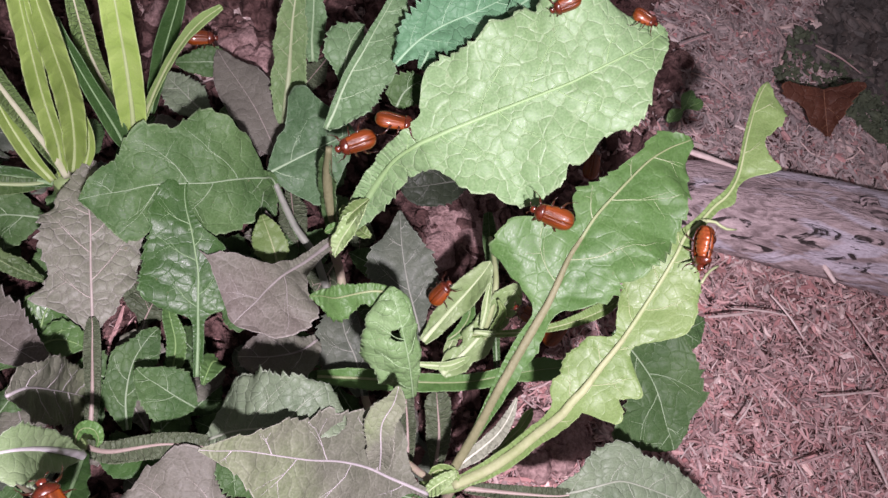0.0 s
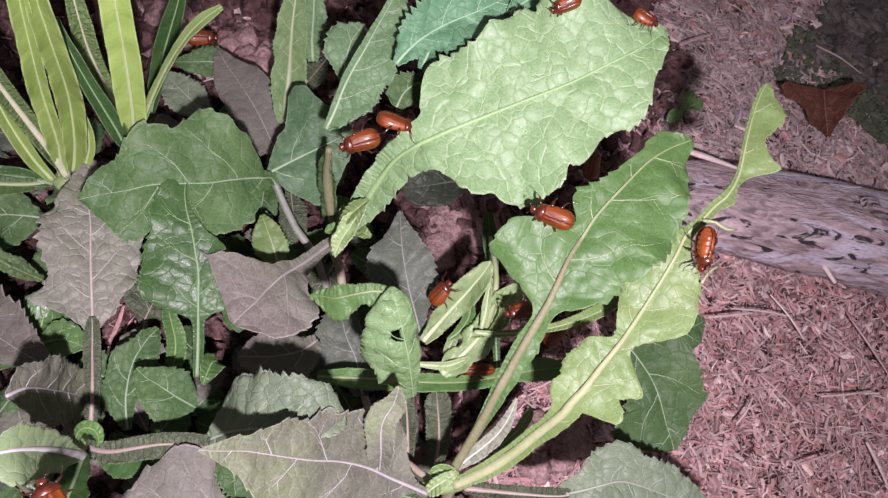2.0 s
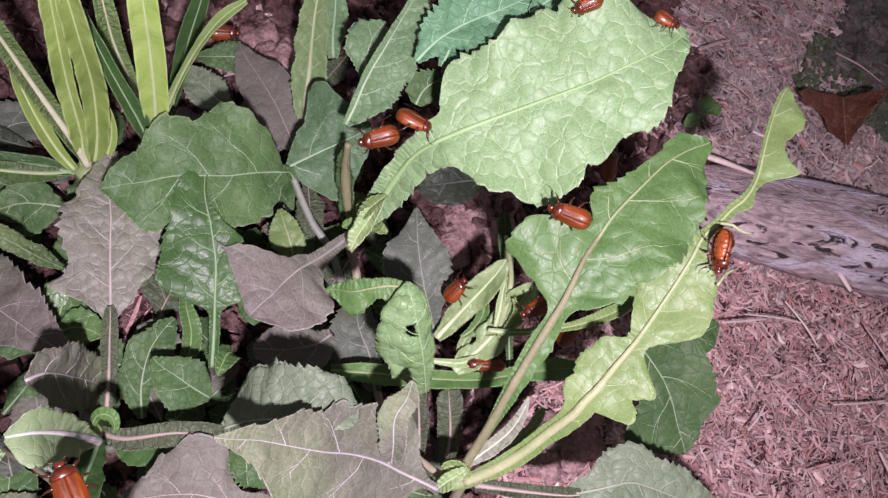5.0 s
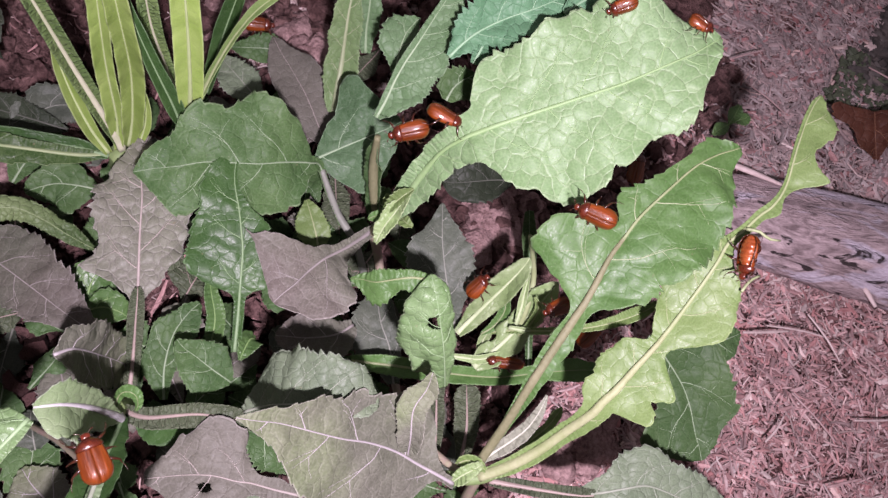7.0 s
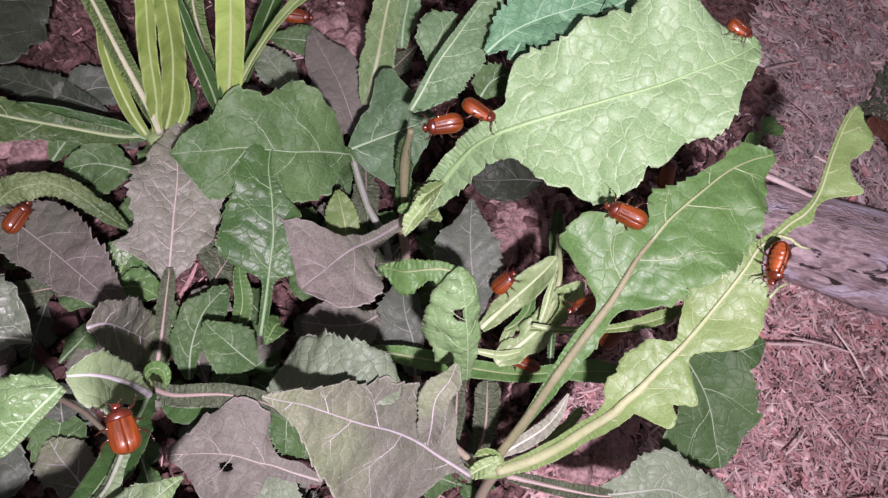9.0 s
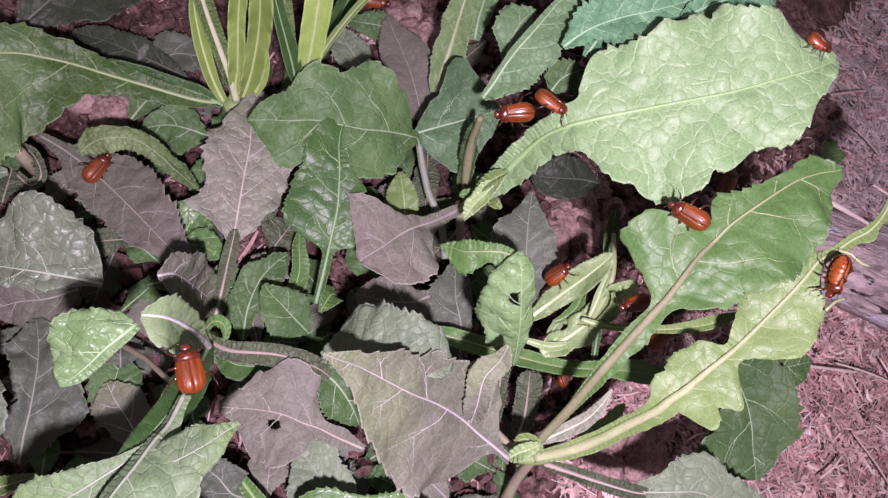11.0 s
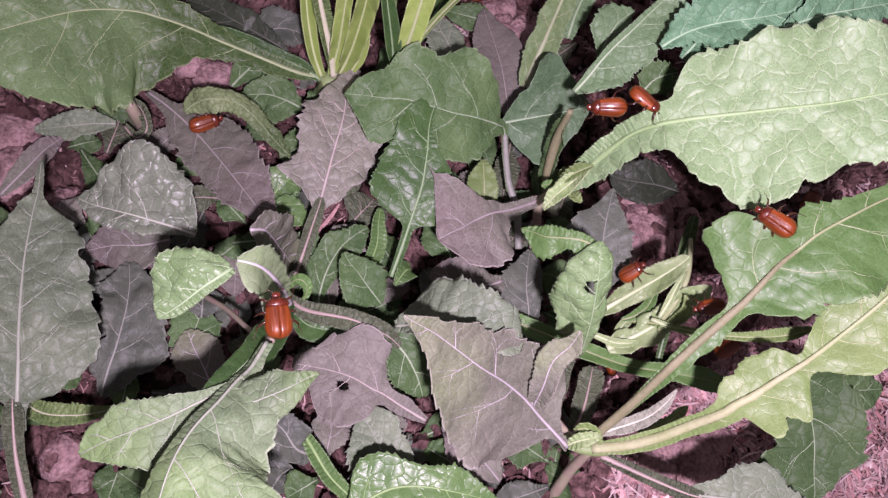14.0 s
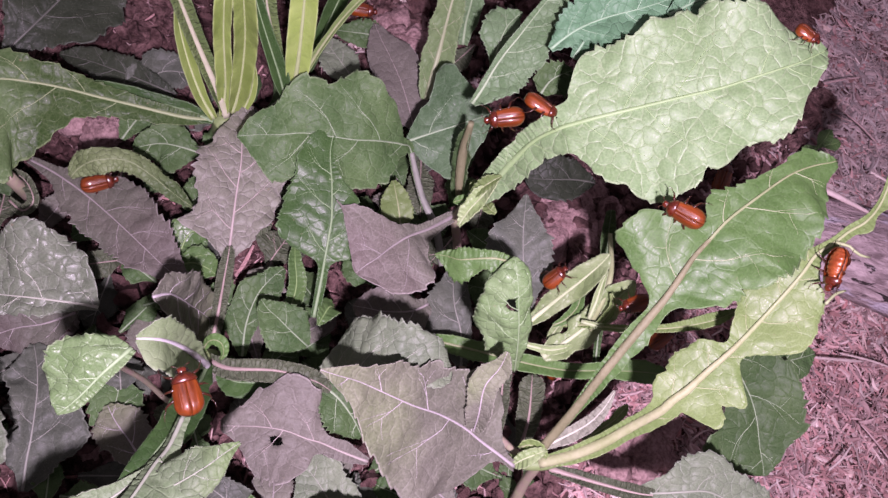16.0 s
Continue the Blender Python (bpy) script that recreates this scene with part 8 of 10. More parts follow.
blade(plant, "dark", [(2.1, 95.7, 4.3, 1.0, 1.0), (-0.2, 91.7, 7.5, 3.0, 3.3), (-2.2, 88.9, 8.1, 8.8, 6.9), (-4.5, 86.0, 8.1, 8.6, 9.4), (-6.6, 84.2, 7.0, 5.8, 5.8), (-8.6, 82.8, 4.2, 0.5, 0.5)], (0.11, -0.16, 0.98), rib=1.0)
blade(plant, "dark", [(-7.6, 97.2, 2.2, 1.1, 1.0), (-3.3, 96.8, 6.6, 2.8, 3.6), (0.7, 98.2, 7.4, 7.2, 9.0), (5.3, 99.8, 7.3, 7.8, 8.5), (9.3, 102.1, 6.0, 6.2, 6.7), (13.3, 104.6, 3.8, 0.5, 0.3)], (0.02, -0.29, 0.96), rib=1.0)
blade(plant, "slate", [(-126.3, -94.0, 9.6, 0.6, 0.4), (-127.0, -91.8, 13.0, 1.3, 1.5), (-128.4, -90.0, 14.6, 3.4, 4.0), (-130.4, -88.1, 15.3, 3.6, 3.6), (-133.8, -86.9, 12.3, 2.3, 2.1), (-136.1, -85.5, 11.5, 0.2, 0.2)], (0.27, 0.10, 0.96), rib=1.0)
blade(plant, "dark", [(-126.0, -79.7, 14.4, 0.8, 0.6), (-120.1, -78.2, 18.0, 2.0, 2.2), (-115.3, -76.9, 18.6, 5.4, 5.3), (-110.4, -75.9, 18.1, 6.6, 4.7), (-106.6, -74.9, 16.0, 4.2, 4.0), (-102.8, -74.0, 15.0, 0.4, 0.4)], (0.03, 0.02, 1.00), rib=1.0)
blade(plant, "dark", [(-114.4, -74.4, 11.0, 0.9, 0.9), (-112.7, -70.9, 14.0, 2.0, 1.8), (-111.5, -67.4, 16.4, 6.8, 5.9), (-110.8, -63.7, 16.7, 5.9, 6.8), (-110.9, -60.6, 15.0, 4.6, 3.8), (-111.6, -57.6, 12.0, 0.2, 0.4)], (0.23, -0.07, 0.97), rib=1.0)
blade(plant, "slate", [(-109.3, -48.5, 12.5, 0.9, 1.1), (-105.4, -52.1, 15.1, 2.9, 2.9), (-101.8, -55.9, 16.6, 5.8, 6.4), (-99.0, -59.8, 15.6, 8.3, 6.4), (-96.3, -63.6, 14.7, 4.6, 4.7), (-94.6, -67.0, 12.2, 0.4, 0.4)], (0.17, 0.10, 0.98), rib=1.0)
blade(plant, "wing", [(-65.8, -20.6, 7.2, 0.9, 0.7), (-66.9, -19.0, 10.8, 2.0, 1.8), (-68.3, -17.3, 12.6, 6.7, 6.5), (-70.5, -15.3, 12.0, 7.1, 5.9), (-72.7, -13.2, 11.2, 4.3, 4.1), (-75.3, -11.1, 7.4, 0.2, 0.5)], (0.08, 0.02, 1.00), rib=1.0)
blade(plant, "dark", [(-67.5, -8.4, 9.8, 0.7, 0.9), (-65.1, -10.4, 11.1, 1.8, 2.0), (-62.7, -12.3, 13.2, 5.8, 5.3), (-60.4, -13.9, 12.1, 6.3, 6.2), (-58.6, -15.6, 10.7, 4.3, 2.9), (-56.9, -17.2, 9.5, 0.2, 0.2)], (0.06, -0.00, 1.00), rib=1.0)
blade(plant, "slate", [(-44.5, 2.9, 4.9, 0.7, 0.7), (-46.7, 2.4, 8.4, 1.8, 2.3), (-49.1, 2.0, 9.6, 7.0, 6.7), (-52.1, 2.2, 9.4, 5.2, 5.8), (-54.9, 2.3, 8.7, 3.9, 3.9), (-58.1, 2.7, 5.1, 0.2, 0.2)], (0.04, -0.10, 0.99), rib=1.0)
blade(plant, "dark", [(-27.2, 25.4, 15.4, 0.9, 0.7), (-30.6, 23.4, 17.1, 2.5, 2.1), (-34.2, 21.6, 19.1, 6.6, 5.3), (-38.5, 20.1, 17.8, 6.9, 7.4), (-42.1, 18.5, 17.8, 3.9, 4.8), (-45.9, 17.7, 14.6, 0.2, 0.2)], (0.04, -0.17, 0.99), rib=1.0)
blade(plant, "dark", [(-25.2, 39.0, 6.9, 0.7, 0.7), (-29.7, 37.2, 9.3, 1.7, 1.9), (-34.4, 35.5, 10.6, 4.8, 6.5), (-39.5, 33.8, 11.5, 6.0, 6.2), (-44.4, 33.1, 9.7, 3.4, 3.9), (-49.3, 32.7, 6.8, 0.2, 0.2)], (0.05, -0.18, 0.98), rib=1.0)
blade(plant, "dark", [(-16.2, 39.8, 5.3, 0.7, 0.7), (-19.3, 41.8, 7.8, 1.9, 1.9), (-22.6, 44.4, 7.7, 6.6, 5.9), (-26.3, 47.0, 8.6, 5.6, 6.4), (-29.9, 50.2, 6.6, 3.5, 3.7), (-33.4, 53.1, 5.0, 0.2, 0.2)], (-0.06, -0.11, 0.99), rib=1.0)
blade(plant, "dark", [(-7.4, 75.8, 14.3, 0.5, 0.7), (-8.5, 70.3, 16.3, 1.4, 1.9), (-9.8, 65.3, 17.5, 5.5, 5.8), (-11.0, 60.0, 18.0, 5.2, 4.3), (-12.4, 56.1, 16.4, 2.9, 3.6), (-13.5, 52.6, 14.6, 0.2, 0.2)], (0.07, -0.06, 1.00), rib=1.0)
blade(plant, "dark", [(-7.5, 73.6, 5.2, 0.8, 0.8), (-3.1, 70.9, 7.5, 2.3, 1.8), (1.0, 68.5, 9.4, 5.5, 6.2), (5.7, 67.0, 7.4, 5.7, 6.2), (9.8, 65.5, 6.9, 3.7, 3.7), (13.6, 65.0, 3.6, 0.2, 0.2)], (-0.02, -0.23, 0.97), rib=1.0)
blade(plant, "dark", [(10.5, 103.3, 15.4, 0.7, 1.0), (11.1, 98.1, 17.8, 2.4, 2.4), (12.1, 93.8, 18.2, 5.5, 6.5), (13.1, 89.0, 19.3, 5.7, 5.8), (14.1, 85.4, 18.3, 3.6, 3.6), (15.0, 83.6, 14.2, 0.2, 0.2)], (-0.07, -0.12, 0.99), rib=1.0)
blade(plant, "slate", [(-128.4, -101.9, 3.3, 0.9, 0.9), (-126.1, -99.8, 5.5, 3.1, 3.0), (-123.8, -97.5, 7.7, 7.0, 8.0), (-122.3, -95.7, 7.5, 6.5, 6.0), (-122.0, -94.4, 5.0, 3.9, 4.6), (-121.1, -92.9, 3.6, 0.2, 0.2)], (0.13, -0.06, 0.99), rib=1.0)
blade(plant, "slate", [(-111.1, -86.0, 3.2, 0.7, 0.7), (-111.5, -87.3, 6.1, 1.3, 2.0), (-112.4, -89.0, 7.7, 4.3, 4.6), (-114.1, -91.1, 6.8, 4.1, 3.9), (-115.9, -93.1, 6.1, 2.8, 3.7), (-118.4, -95.2, 2.7, 0.2, 0.2)], (0.11, -0.07, 0.99), rib=1.0)
blade(plant, "dark", [(-108.7, -80.7, 6.5, 0.7, 0.7), (-106.4, -78.5, 8.7, 2.0, 2.0), (-104.5, -76.6, 10.0, 4.1, 3.9), (-102.7, -74.5, 10.6, 5.2, 5.2), (-101.9, -72.9, 8.7, 3.7, 3.7), (-101.1, -71.3, 6.8, 0.2, 0.2)], (0.12, -0.07, 0.99), rib=1.0)
blade(plant, "dark", [(-77.7, -68.8, 11.9, 0.6, 0.6), (-79.5, -66.0, 15.1, 1.8, 1.4), (-81.7, -63.4, 16.0, 4.1, 3.9), (-84.7, -60.5, 15.4, 5.3, 4.9), (-87.9, -58.1, 13.7, 3.7, 3.7), (-90.9, -55.7, 11.4, 0.2, 0.2)], (0.11, 0.12, 0.99), rib=1.0)
blade(plant, "slate", [(-79.8, -54.5, 5.9, 0.9, 0.9), (-76.0, -51.2, 7.0, 1.8, 2.4), (-72.1, -48.2, 8.4, 4.8, 5.4), (-68.1, -44.7, 8.7, 6.4, 6.1), (-64.8, -41.6, 7.5, 3.5, 3.5), (-61.9, -38.8, 6.0, 0.2, 0.4)], (0.08, -0.06, 0.99), rib=1.0)
blade(plant, "purple", [(-53.7, -39.2, 5.4, 0.9, 0.9), (-56.4, -37.1, 7.9, 2.6, 2.2), (-59.5, -35.1, 8.9, 5.6, 7.2), (-63.2, -32.6, 7.9, 7.2, 7.3), (-66.5, -30.4, 7.4, 5.0, 4.6), (-70.2, -28.4, 4.1, 0.4, 0.2)], (0.01, 0.06, 1.00), rib=1.0)
blade(plant, "dark", [(-59.9, -15.2, 12.3, 0.4, 0.4), (-56.0, -17.4, 13.8, 1.8, 1.3), (-52.1, -19.5, 15.1, 4.6, 4.1), (-48.2, -21.8, 15.4, 4.6, 4.3), (-44.8, -23.8, 14.8, 3.5, 2.4), (-42.0, -25.4, 12.2, 0.2, 0.2)], (0.03, -0.00, 1.00), rib=1.0)
blade(plant, "slate", [(-41.1, 7.7, 11.0, 0.7, 0.7), (-40.4, 4.4, 13.7, 2.1, 2.1), (-40.1, 1.5, 14.4, 7.3, 6.9), (-39.8, -1.3, 14.0, 8.0, 5.7), (-39.8, -3.8, 12.5, 4.1, 4.8), (-39.9, -5.9, 10.7, 0.5, 0.5)], (0.09, -0.03, 1.00), rib=1.0)
blade(plant, "purple", [(-31.6, -0.7, 8.9, 0.9, 0.7), (-32.0, 3.7, 12.5, 1.8, 2.3), (-32.7, 8.3, 14.1, 4.9, 6.2), (-33.6, 14.0, 12.8, 5.4, 5.8), (-34.3, 18.8, 12.6, 3.8, 4.2), (-35.2, 24.1, 10.0, 0.2, 0.2)], (0.07, -0.05, 1.00), rib=1.0)
blade(plant, "dark", [(-20.3, 30.1, 4.9, 0.7, 1.0), (-20.8, 26.4, 7.2, 2.8, 2.6), (-21.6, 23.1, 8.7, 6.3, 6.9), (-22.3, 19.7, 8.4, 7.7, 6.8), (-23.1, 17.0, 6.3, 4.9, 4.0), (-23.8, 14.8, 4.1, 0.2, 0.2)], (0.06, -0.08, 0.99), rib=1.0)
blade(plant, "dark", [(-6.6, 32.9, 5.0, 1.0, 1.0), (-8.1, 36.8, 7.6, 2.6, 3.4), (-9.6, 41.0, 9.2, 8.6, 8.4), (-11.1, 46.2, 8.9, 9.7, 10.8), (-12.8, 51.5, 7.1, 5.9, 4.9), (-14.3, 56.3, 5.1, 0.5, 0.5)], (-0.02, -0.05, 1.00), rib=1.0)
blade(plant, "dark", [(7.1, 56.4, 6.5, 1.0, 1.0), (4.1, 51.6, 10.3, 2.4, 2.4), (1.0, 47.4, 11.3, 8.4, 6.9), (-2.1, 43.6, 10.2, 8.0, 9.0), (-5.1, 39.9, 9.7, 4.2, 5.0), (-7.6, 37.3, 6.5, 0.5, 0.2)], (0.08, -0.10, 0.99), rib=1.0)
blade(plant, "slate", [(5.4, 71.8, 5.4, 1.3, 1.0), (8.1, 69.7, 8.2, 3.0, 2.7), (10.6, 68.0, 10.2, 7.9, 8.1), (13.6, 67.2, 9.6, 8.4, 9.8), (16.3, 66.7, 8.0, 5.2, 5.4), (18.8, 66.4, 6.2, 0.5, 0.5)], (-0.11, -0.20, 0.97), rib=1.0)
blade(plant, "purple", [(17.7, 70.5, 7.4, 1.0, 1.0), (19.0, 72.1, 9.1, 2.9, 3.4), (20.3, 73.8, 11.2, 8.7, 7.4), (22.0, 76.3, 11.5, 8.5, 8.6), (23.5, 79.4, 10.1, 5.6, 5.5), (25.2, 82.8, 6.9, 0.5, 0.5)], (0.07, -0.07, 0.99), rib=1.0)
blade(plant, "dark", [(-116.2, -105.2, 9.6, 0.7, 0.7), (-111.7, -104.8, 12.9, 2.5, 2.5), (-108.5, -105.1, 12.8, 7.1, 5.2), (-104.5, -105.3, 13.6, 5.9, 7.8), (-101.8, -105.9, 11.6, 3.7, 4.0), (-99.9, -106.6, 9.1, 0.4, 0.4)], (0.08, 0.15, 0.99), rib=1.0)
blade(plant, "dark", [(-97.4, -98.3, 5.8, 0.8, 0.6), (-98.2, -95.9, 7.5, 2.0, 1.4), (-98.8, -93.5, 9.7, 4.5, 5.7), (-100.5, -91.3, 8.6, 6.0, 6.0), (-102.1, -89.2, 7.3, 3.1, 3.5), (-104.1, -87.8, 4.5, 0.2, 0.2)], (0.16, 0.19, 0.97), rib=1.0)
blade(plant, "slate", [(-66.0, -74.1, 7.7, 0.8, 0.8), (-68.1, -72.5, 8.9, 1.6, 2.2), (-70.0, -70.9, 10.6, 5.2, 4.8), (-72.7, -69.3, 11.3, 4.2, 6.0), (-75.3, -67.8, 10.3, 3.8, 3.2), (-78.0, -66.8, 7.5, 0.2, 0.2)], (0.08, 0.11, 0.99), rib=1.0)
blade(plant, "dark", [(-78.5, -63.1, 8.3, 0.4, 0.6), (-75.3, -61.0, 11.5, 1.7, 1.5), (-72.8, -58.8, 12.2, 5.3, 4.6), (-70.2, -56.6, 12.2, 4.9, 4.6), (-68.1, -54.5, 10.5, 2.8, 2.8), (-66.4, -52.7, 8.4, 0.2, 0.2)], (0.07, -0.05, 1.00), rib=1.0)
blade(plant, "purple", [(-50.8, -55.6, 8.8, 0.7, 0.4), (-51.4, -52.3, 11.2, 1.5, 1.5), (-52.1, -49.4, 12.5, 5.2, 5.7), (-53.2, -46.0, 12.5, 6.1, 5.2), (-54.4, -43.0, 12.3, 3.3, 3.3), (-56.0, -39.9, 8.3, 0.2, 0.2)], (0.11, 0.05, 0.99), rib=1.0)
blade(plant, "wing", [(-60.3, -36.5, 6.2, 0.4, 0.6), (-55.1, -37.1, 8.8, 1.3, 1.5), (-50.0, -37.7, 9.7, 5.1, 4.4), (-44.7, -38.2, 9.9, 4.4, 4.8), (-40.4, -38.6, 6.8, 3.2, 2.5), (-36.3, -39.0, 5.7, 0.2, 0.2)], (0.04, -0.01, 1.00), rib=1.0)
blade(plant, "dark", [(-45.9, -34.0, 2.4, 0.9, 0.7), (-43.3, -31.5, 6.2, 2.4, 2.0), (-40.9, -28.9, 7.0, 7.6, 5.5), (-38.8, -25.8, 6.2, 6.5, 6.0), (-36.6, -23.0, 5.4, 3.8, 4.9), (-34.9, -20.4, 3.5, 0.2, 0.4)], (0.04, -0.09, 0.99), rib=1.0)
blade(plant, "purple", [(-14.5, -19.2, 13.3, 0.9, 0.9), (-17.1, -16.2, 16.9, 2.6, 2.4), (-19.8, -12.9, 17.9, 5.0, 6.6), (-23.1, -9.1, 16.7, 7.5, 7.3), (-26.1, -5.5, 16.8, 4.7, 3.8), (-28.9, -1.9, 13.9, 0.2, 0.5)], (0.02, -0.04, 1.00), rib=1.0)
blade(plant, "purple", [(-14.0, 19.2, 3.6, 0.9, 0.7), (-15.6, 14.1, 5.3, 2.1, 1.9), (-17.4, 9.1, 7.8, 6.9, 6.5), (-19.2, 4.1, 7.1, 5.5, 6.9), (-21.3, -0.2, 5.2, 3.7, 3.9), (-23.0, -4.1, 3.8, 0.5, 0.5)], (0.07, -0.04, 1.00), rib=1.0)
blade(plant, "purple", [(0.9, 6.3, 5.6, 0.7, 0.9), (-3.1, 7.3, 8.7, 2.3, 2.5), (-7.1, 8.7, 9.2, 6.4, 6.9), (-11.8, 10.4, 9.8, 5.5, 6.0), (-16.0, 12.3, 7.8, 3.9, 4.7), (-19.8, 14.1, 5.6, 0.2, 0.5)], (-0.02, -0.10, 0.99), rib=1.0)
blade(plant, "dark", [(2.0, 16.5, 2.2, 0.9, 0.9), (3.5, 19.7, 6.1, 2.3, 2.1), (4.7, 23.5, 7.1, 5.3, 5.3), (6.3, 27.7, 7.2, 6.5, 5.5), (7.7, 32.3, 5.7, 4.7, 4.4), (9.3, 36.8, 2.4, 0.2, 0.5)], (0.03, -0.05, 1.00), rib=1.0)
blade(plant, "purple", [(8.1, 43.2, 10.6, 1.0, 1.2), (10.8, 39.7, 14.3, 2.8, 3.3), (13.5, 37.0, 15.4, 8.8, 7.0), (16.4, 34.1, 15.5, 7.6, 6.5), (19.2, 32.0, 14.2, 5.1, 4.9), (21.9, 30.5, 11.1, 0.5, 0.5)], (-0.11, -0.11, 0.99), rib=1.0)
blade(plant, "wing", [(26.3, 58.4, 12.3, 0.7, 0.7), (27.0, 54.7, 16.2, 1.9, 1.6), (28.3, 52.0, 17.6, 4.4, 3.9), (29.7, 49.6, 16.8, 6.2, 6.2), (30.9, 47.7, 15.5, 2.8, 3.4), (32.2, 46.2, 13.0, 0.2, 0.2)], (-0.14, -0.06, 0.99), rib=1.0)
blade(plant, "slate", [(27.3, 78.0, 5.1, 0.7, 0.7), (29.6, 72.7, 6.4, 2.7, 2.4), (31.8, 67.3, 8.1, 7.6, 7.7), (34.5, 62.3, 8.1, 8.3, 7.6), (36.9, 57.8, 7.6, 5.7, 4.3), (39.5, 55.0, 3.7, 0.5, 0.5)], (-0.12, -0.15, 0.98), rib=1.0)
blade(plant, "slate", [(-100.7, -117.3, 15.3, 0.6, 0.6), (-98.8, -113.1, 17.9, 2.0, 2.0), (-97.3, -109.6, 18.6, 5.7, 4.5), (-95.9, -105.8, 19.2, 6.3, 4.3), (-95.6, -102.7, 16.6, 3.7, 3.7), (-95.3, -100.1, 14.2, 0.2, 0.2)], (0.18, 0.04, 0.98), rib=1.0)
blade(plant, "dark", [(-63.0, -72.3, 13.6, 0.6, 0.9), (-62.2, -69.7, 16.9, 2.1, 1.7), (-62.1, -67.4, 17.0, 5.7, 5.9), (-62.1, -64.9, 17.8, 6.4, 7.0), (-62.4, -62.4, 17.0, 4.9, 3.4), (-62.7, -60.5, 14.8, 0.2, 0.4)], (0.14, -0.07, 0.99), rib=1.0)
blade(plant, "slate", [(-45.6, -58.3, 7.2, 0.8, 0.8), (-47.7, -59.0, 9.9, 2.2, 2.8), (-50.1, -59.7, 10.9, 5.9, 5.6), (-52.8, -60.4, 12.0, 7.5, 6.8), (-55.6, -61.2, 9.6, 3.6, 5.4), (-58.2, -62.0, 8.1, 0.2, 0.4)], (0.08, 0.02, 1.00), rib=1.0)
blade(plant, "dark", [(-51.1, -48.8, 4.7, 0.6, 0.9), (-47.7, -46.6, 7.4, 1.7, 2.3), (-44.5, -44.2, 8.9, 6.6, 5.5), (-41.2, -41.9, 8.7, 6.8, 6.7), (-38.5, -39.7, 6.7, 3.4, 3.4), (-36.0, -37.9, 5.5, 0.4, 0.2)], (0.02, -0.06, 1.00), rib=1.0)
blade(plant, "slate", [(-33.2, -31.3, 4.8, 0.7, 0.9), (-30.9, -33.1, 7.4, 2.4, 2.4), (-28.7, -34.6, 8.5, 5.5, 5.9), (-26.7, -36.4, 7.9, 8.1, 7.8), (-24.7, -38.1, 8.0, 3.9, 4.1), (-23.1, -39.6, 5.7, 0.4, 0.4)], (-0.02, 0.05, 1.00), rib=1.0)
blade(plant, "slate", [(-18.2, -18.2, 10.6, 0.6, 0.9), (-20.0, -19.6, 11.8, 2.1, 1.7), (-22.0, -21.2, 13.1, 5.5, 4.7), (-24.2, -22.8, 12.6, 5.9, 4.7), (-26.2, -24.0, 12.4, 3.0, 3.6), (-28.1, -25.4, 10.6, 0.2, 0.2)], (0.04, -0.06, 1.00), rib=1.0)
blade(plant, "slate", [(0.5, -7.4, 5.9, 0.7, 0.5), (-2.0, -5.8, 7.5, 1.6, 1.4), (-4.4, -4.4, 9.2, 4.7, 4.1), (-7.1, -2.6, 10.0, 5.0, 5.4), (-9.7, -0.6, 8.2, 3.6, 3.0), (-12.1, 1.2, 5.8, 0.2, 0.2)], (-0.03, -0.06, 1.00), rib=1.0)
blade(plant, "slate", [(-1.4, 14.6, 7.6, 0.9, 0.9), (0.6, 11.2, 10.4, 2.5, 2.8), (2.6, 8.1, 11.9, 8.0, 7.8), (4.9, 4.8, 12.9, 6.8, 6.3), (6.8, 2.2, 11.9, 5.0, 5.6), (8.7, 0.0, 8.9, 0.2, 0.5)], (-0.08, -0.01, 1.00), rib=1.0)
blade(plant, "dark", [(19.9, 20.1, 13.2, 0.7, 0.4), (17.2, 18.5, 15.6, 2.2, 1.8), (14.3, 17.3, 17.0, 5.2, 6.0), (11.5, 16.5, 15.1, 4.4, 6.2), (8.7, 15.7, 14.5, 3.1, 4.0), (6.3, 15.4, 11.2, 0.2, 0.2)], (-0.08, -0.15, 0.98), rib=1.0)
blade(plant, "slate", [(15.8, 36.1, 11.9, 0.7, 0.7), (19.9, 33.4, 14.8, 2.1, 2.1), (24.3, 31.2, 16.3, 4.4, 5.9), (29.3, 29.7, 15.1, 5.0, 5.0), (33.4, 27.7, 15.5, 4.1, 3.9), (37.6, 26.6, 13.2, 0.2, 0.2)], (-0.11, -0.15, 0.98), rib=1.0)
blade(plant, "dark", [(45.0, 52.2, 9.1, 0.7, 0.7), (40.4, 49.8, 12.1, 2.3, 2.1), (36.1, 48.4, 12.5, 8.1, 6.3), (31.4, 46.4, 14.1, 8.3, 6.3), (27.4, 46.0, 11.3, 4.2, 3.8), (23.7, 45.6, 9.0, 0.5, 0.5)], (0.02, -0.17, 0.98), rib=1.0)
blade(plant, "dark", [(48.6, 49.4, 2.9, 0.9, 0.9), (48.3, 52.0, 4.8, 2.3, 2.5), (48.1, 54.7, 6.9, 6.4, 7.5), (48.2, 58.1, 6.8, 7.6, 8.9), (48.4, 62.0, 4.8, 4.4, 5.5), (48.8, 65.2, 4.0, 0.5, 0.5)], (-0.10, -0.10, 0.99), rib=1.0)
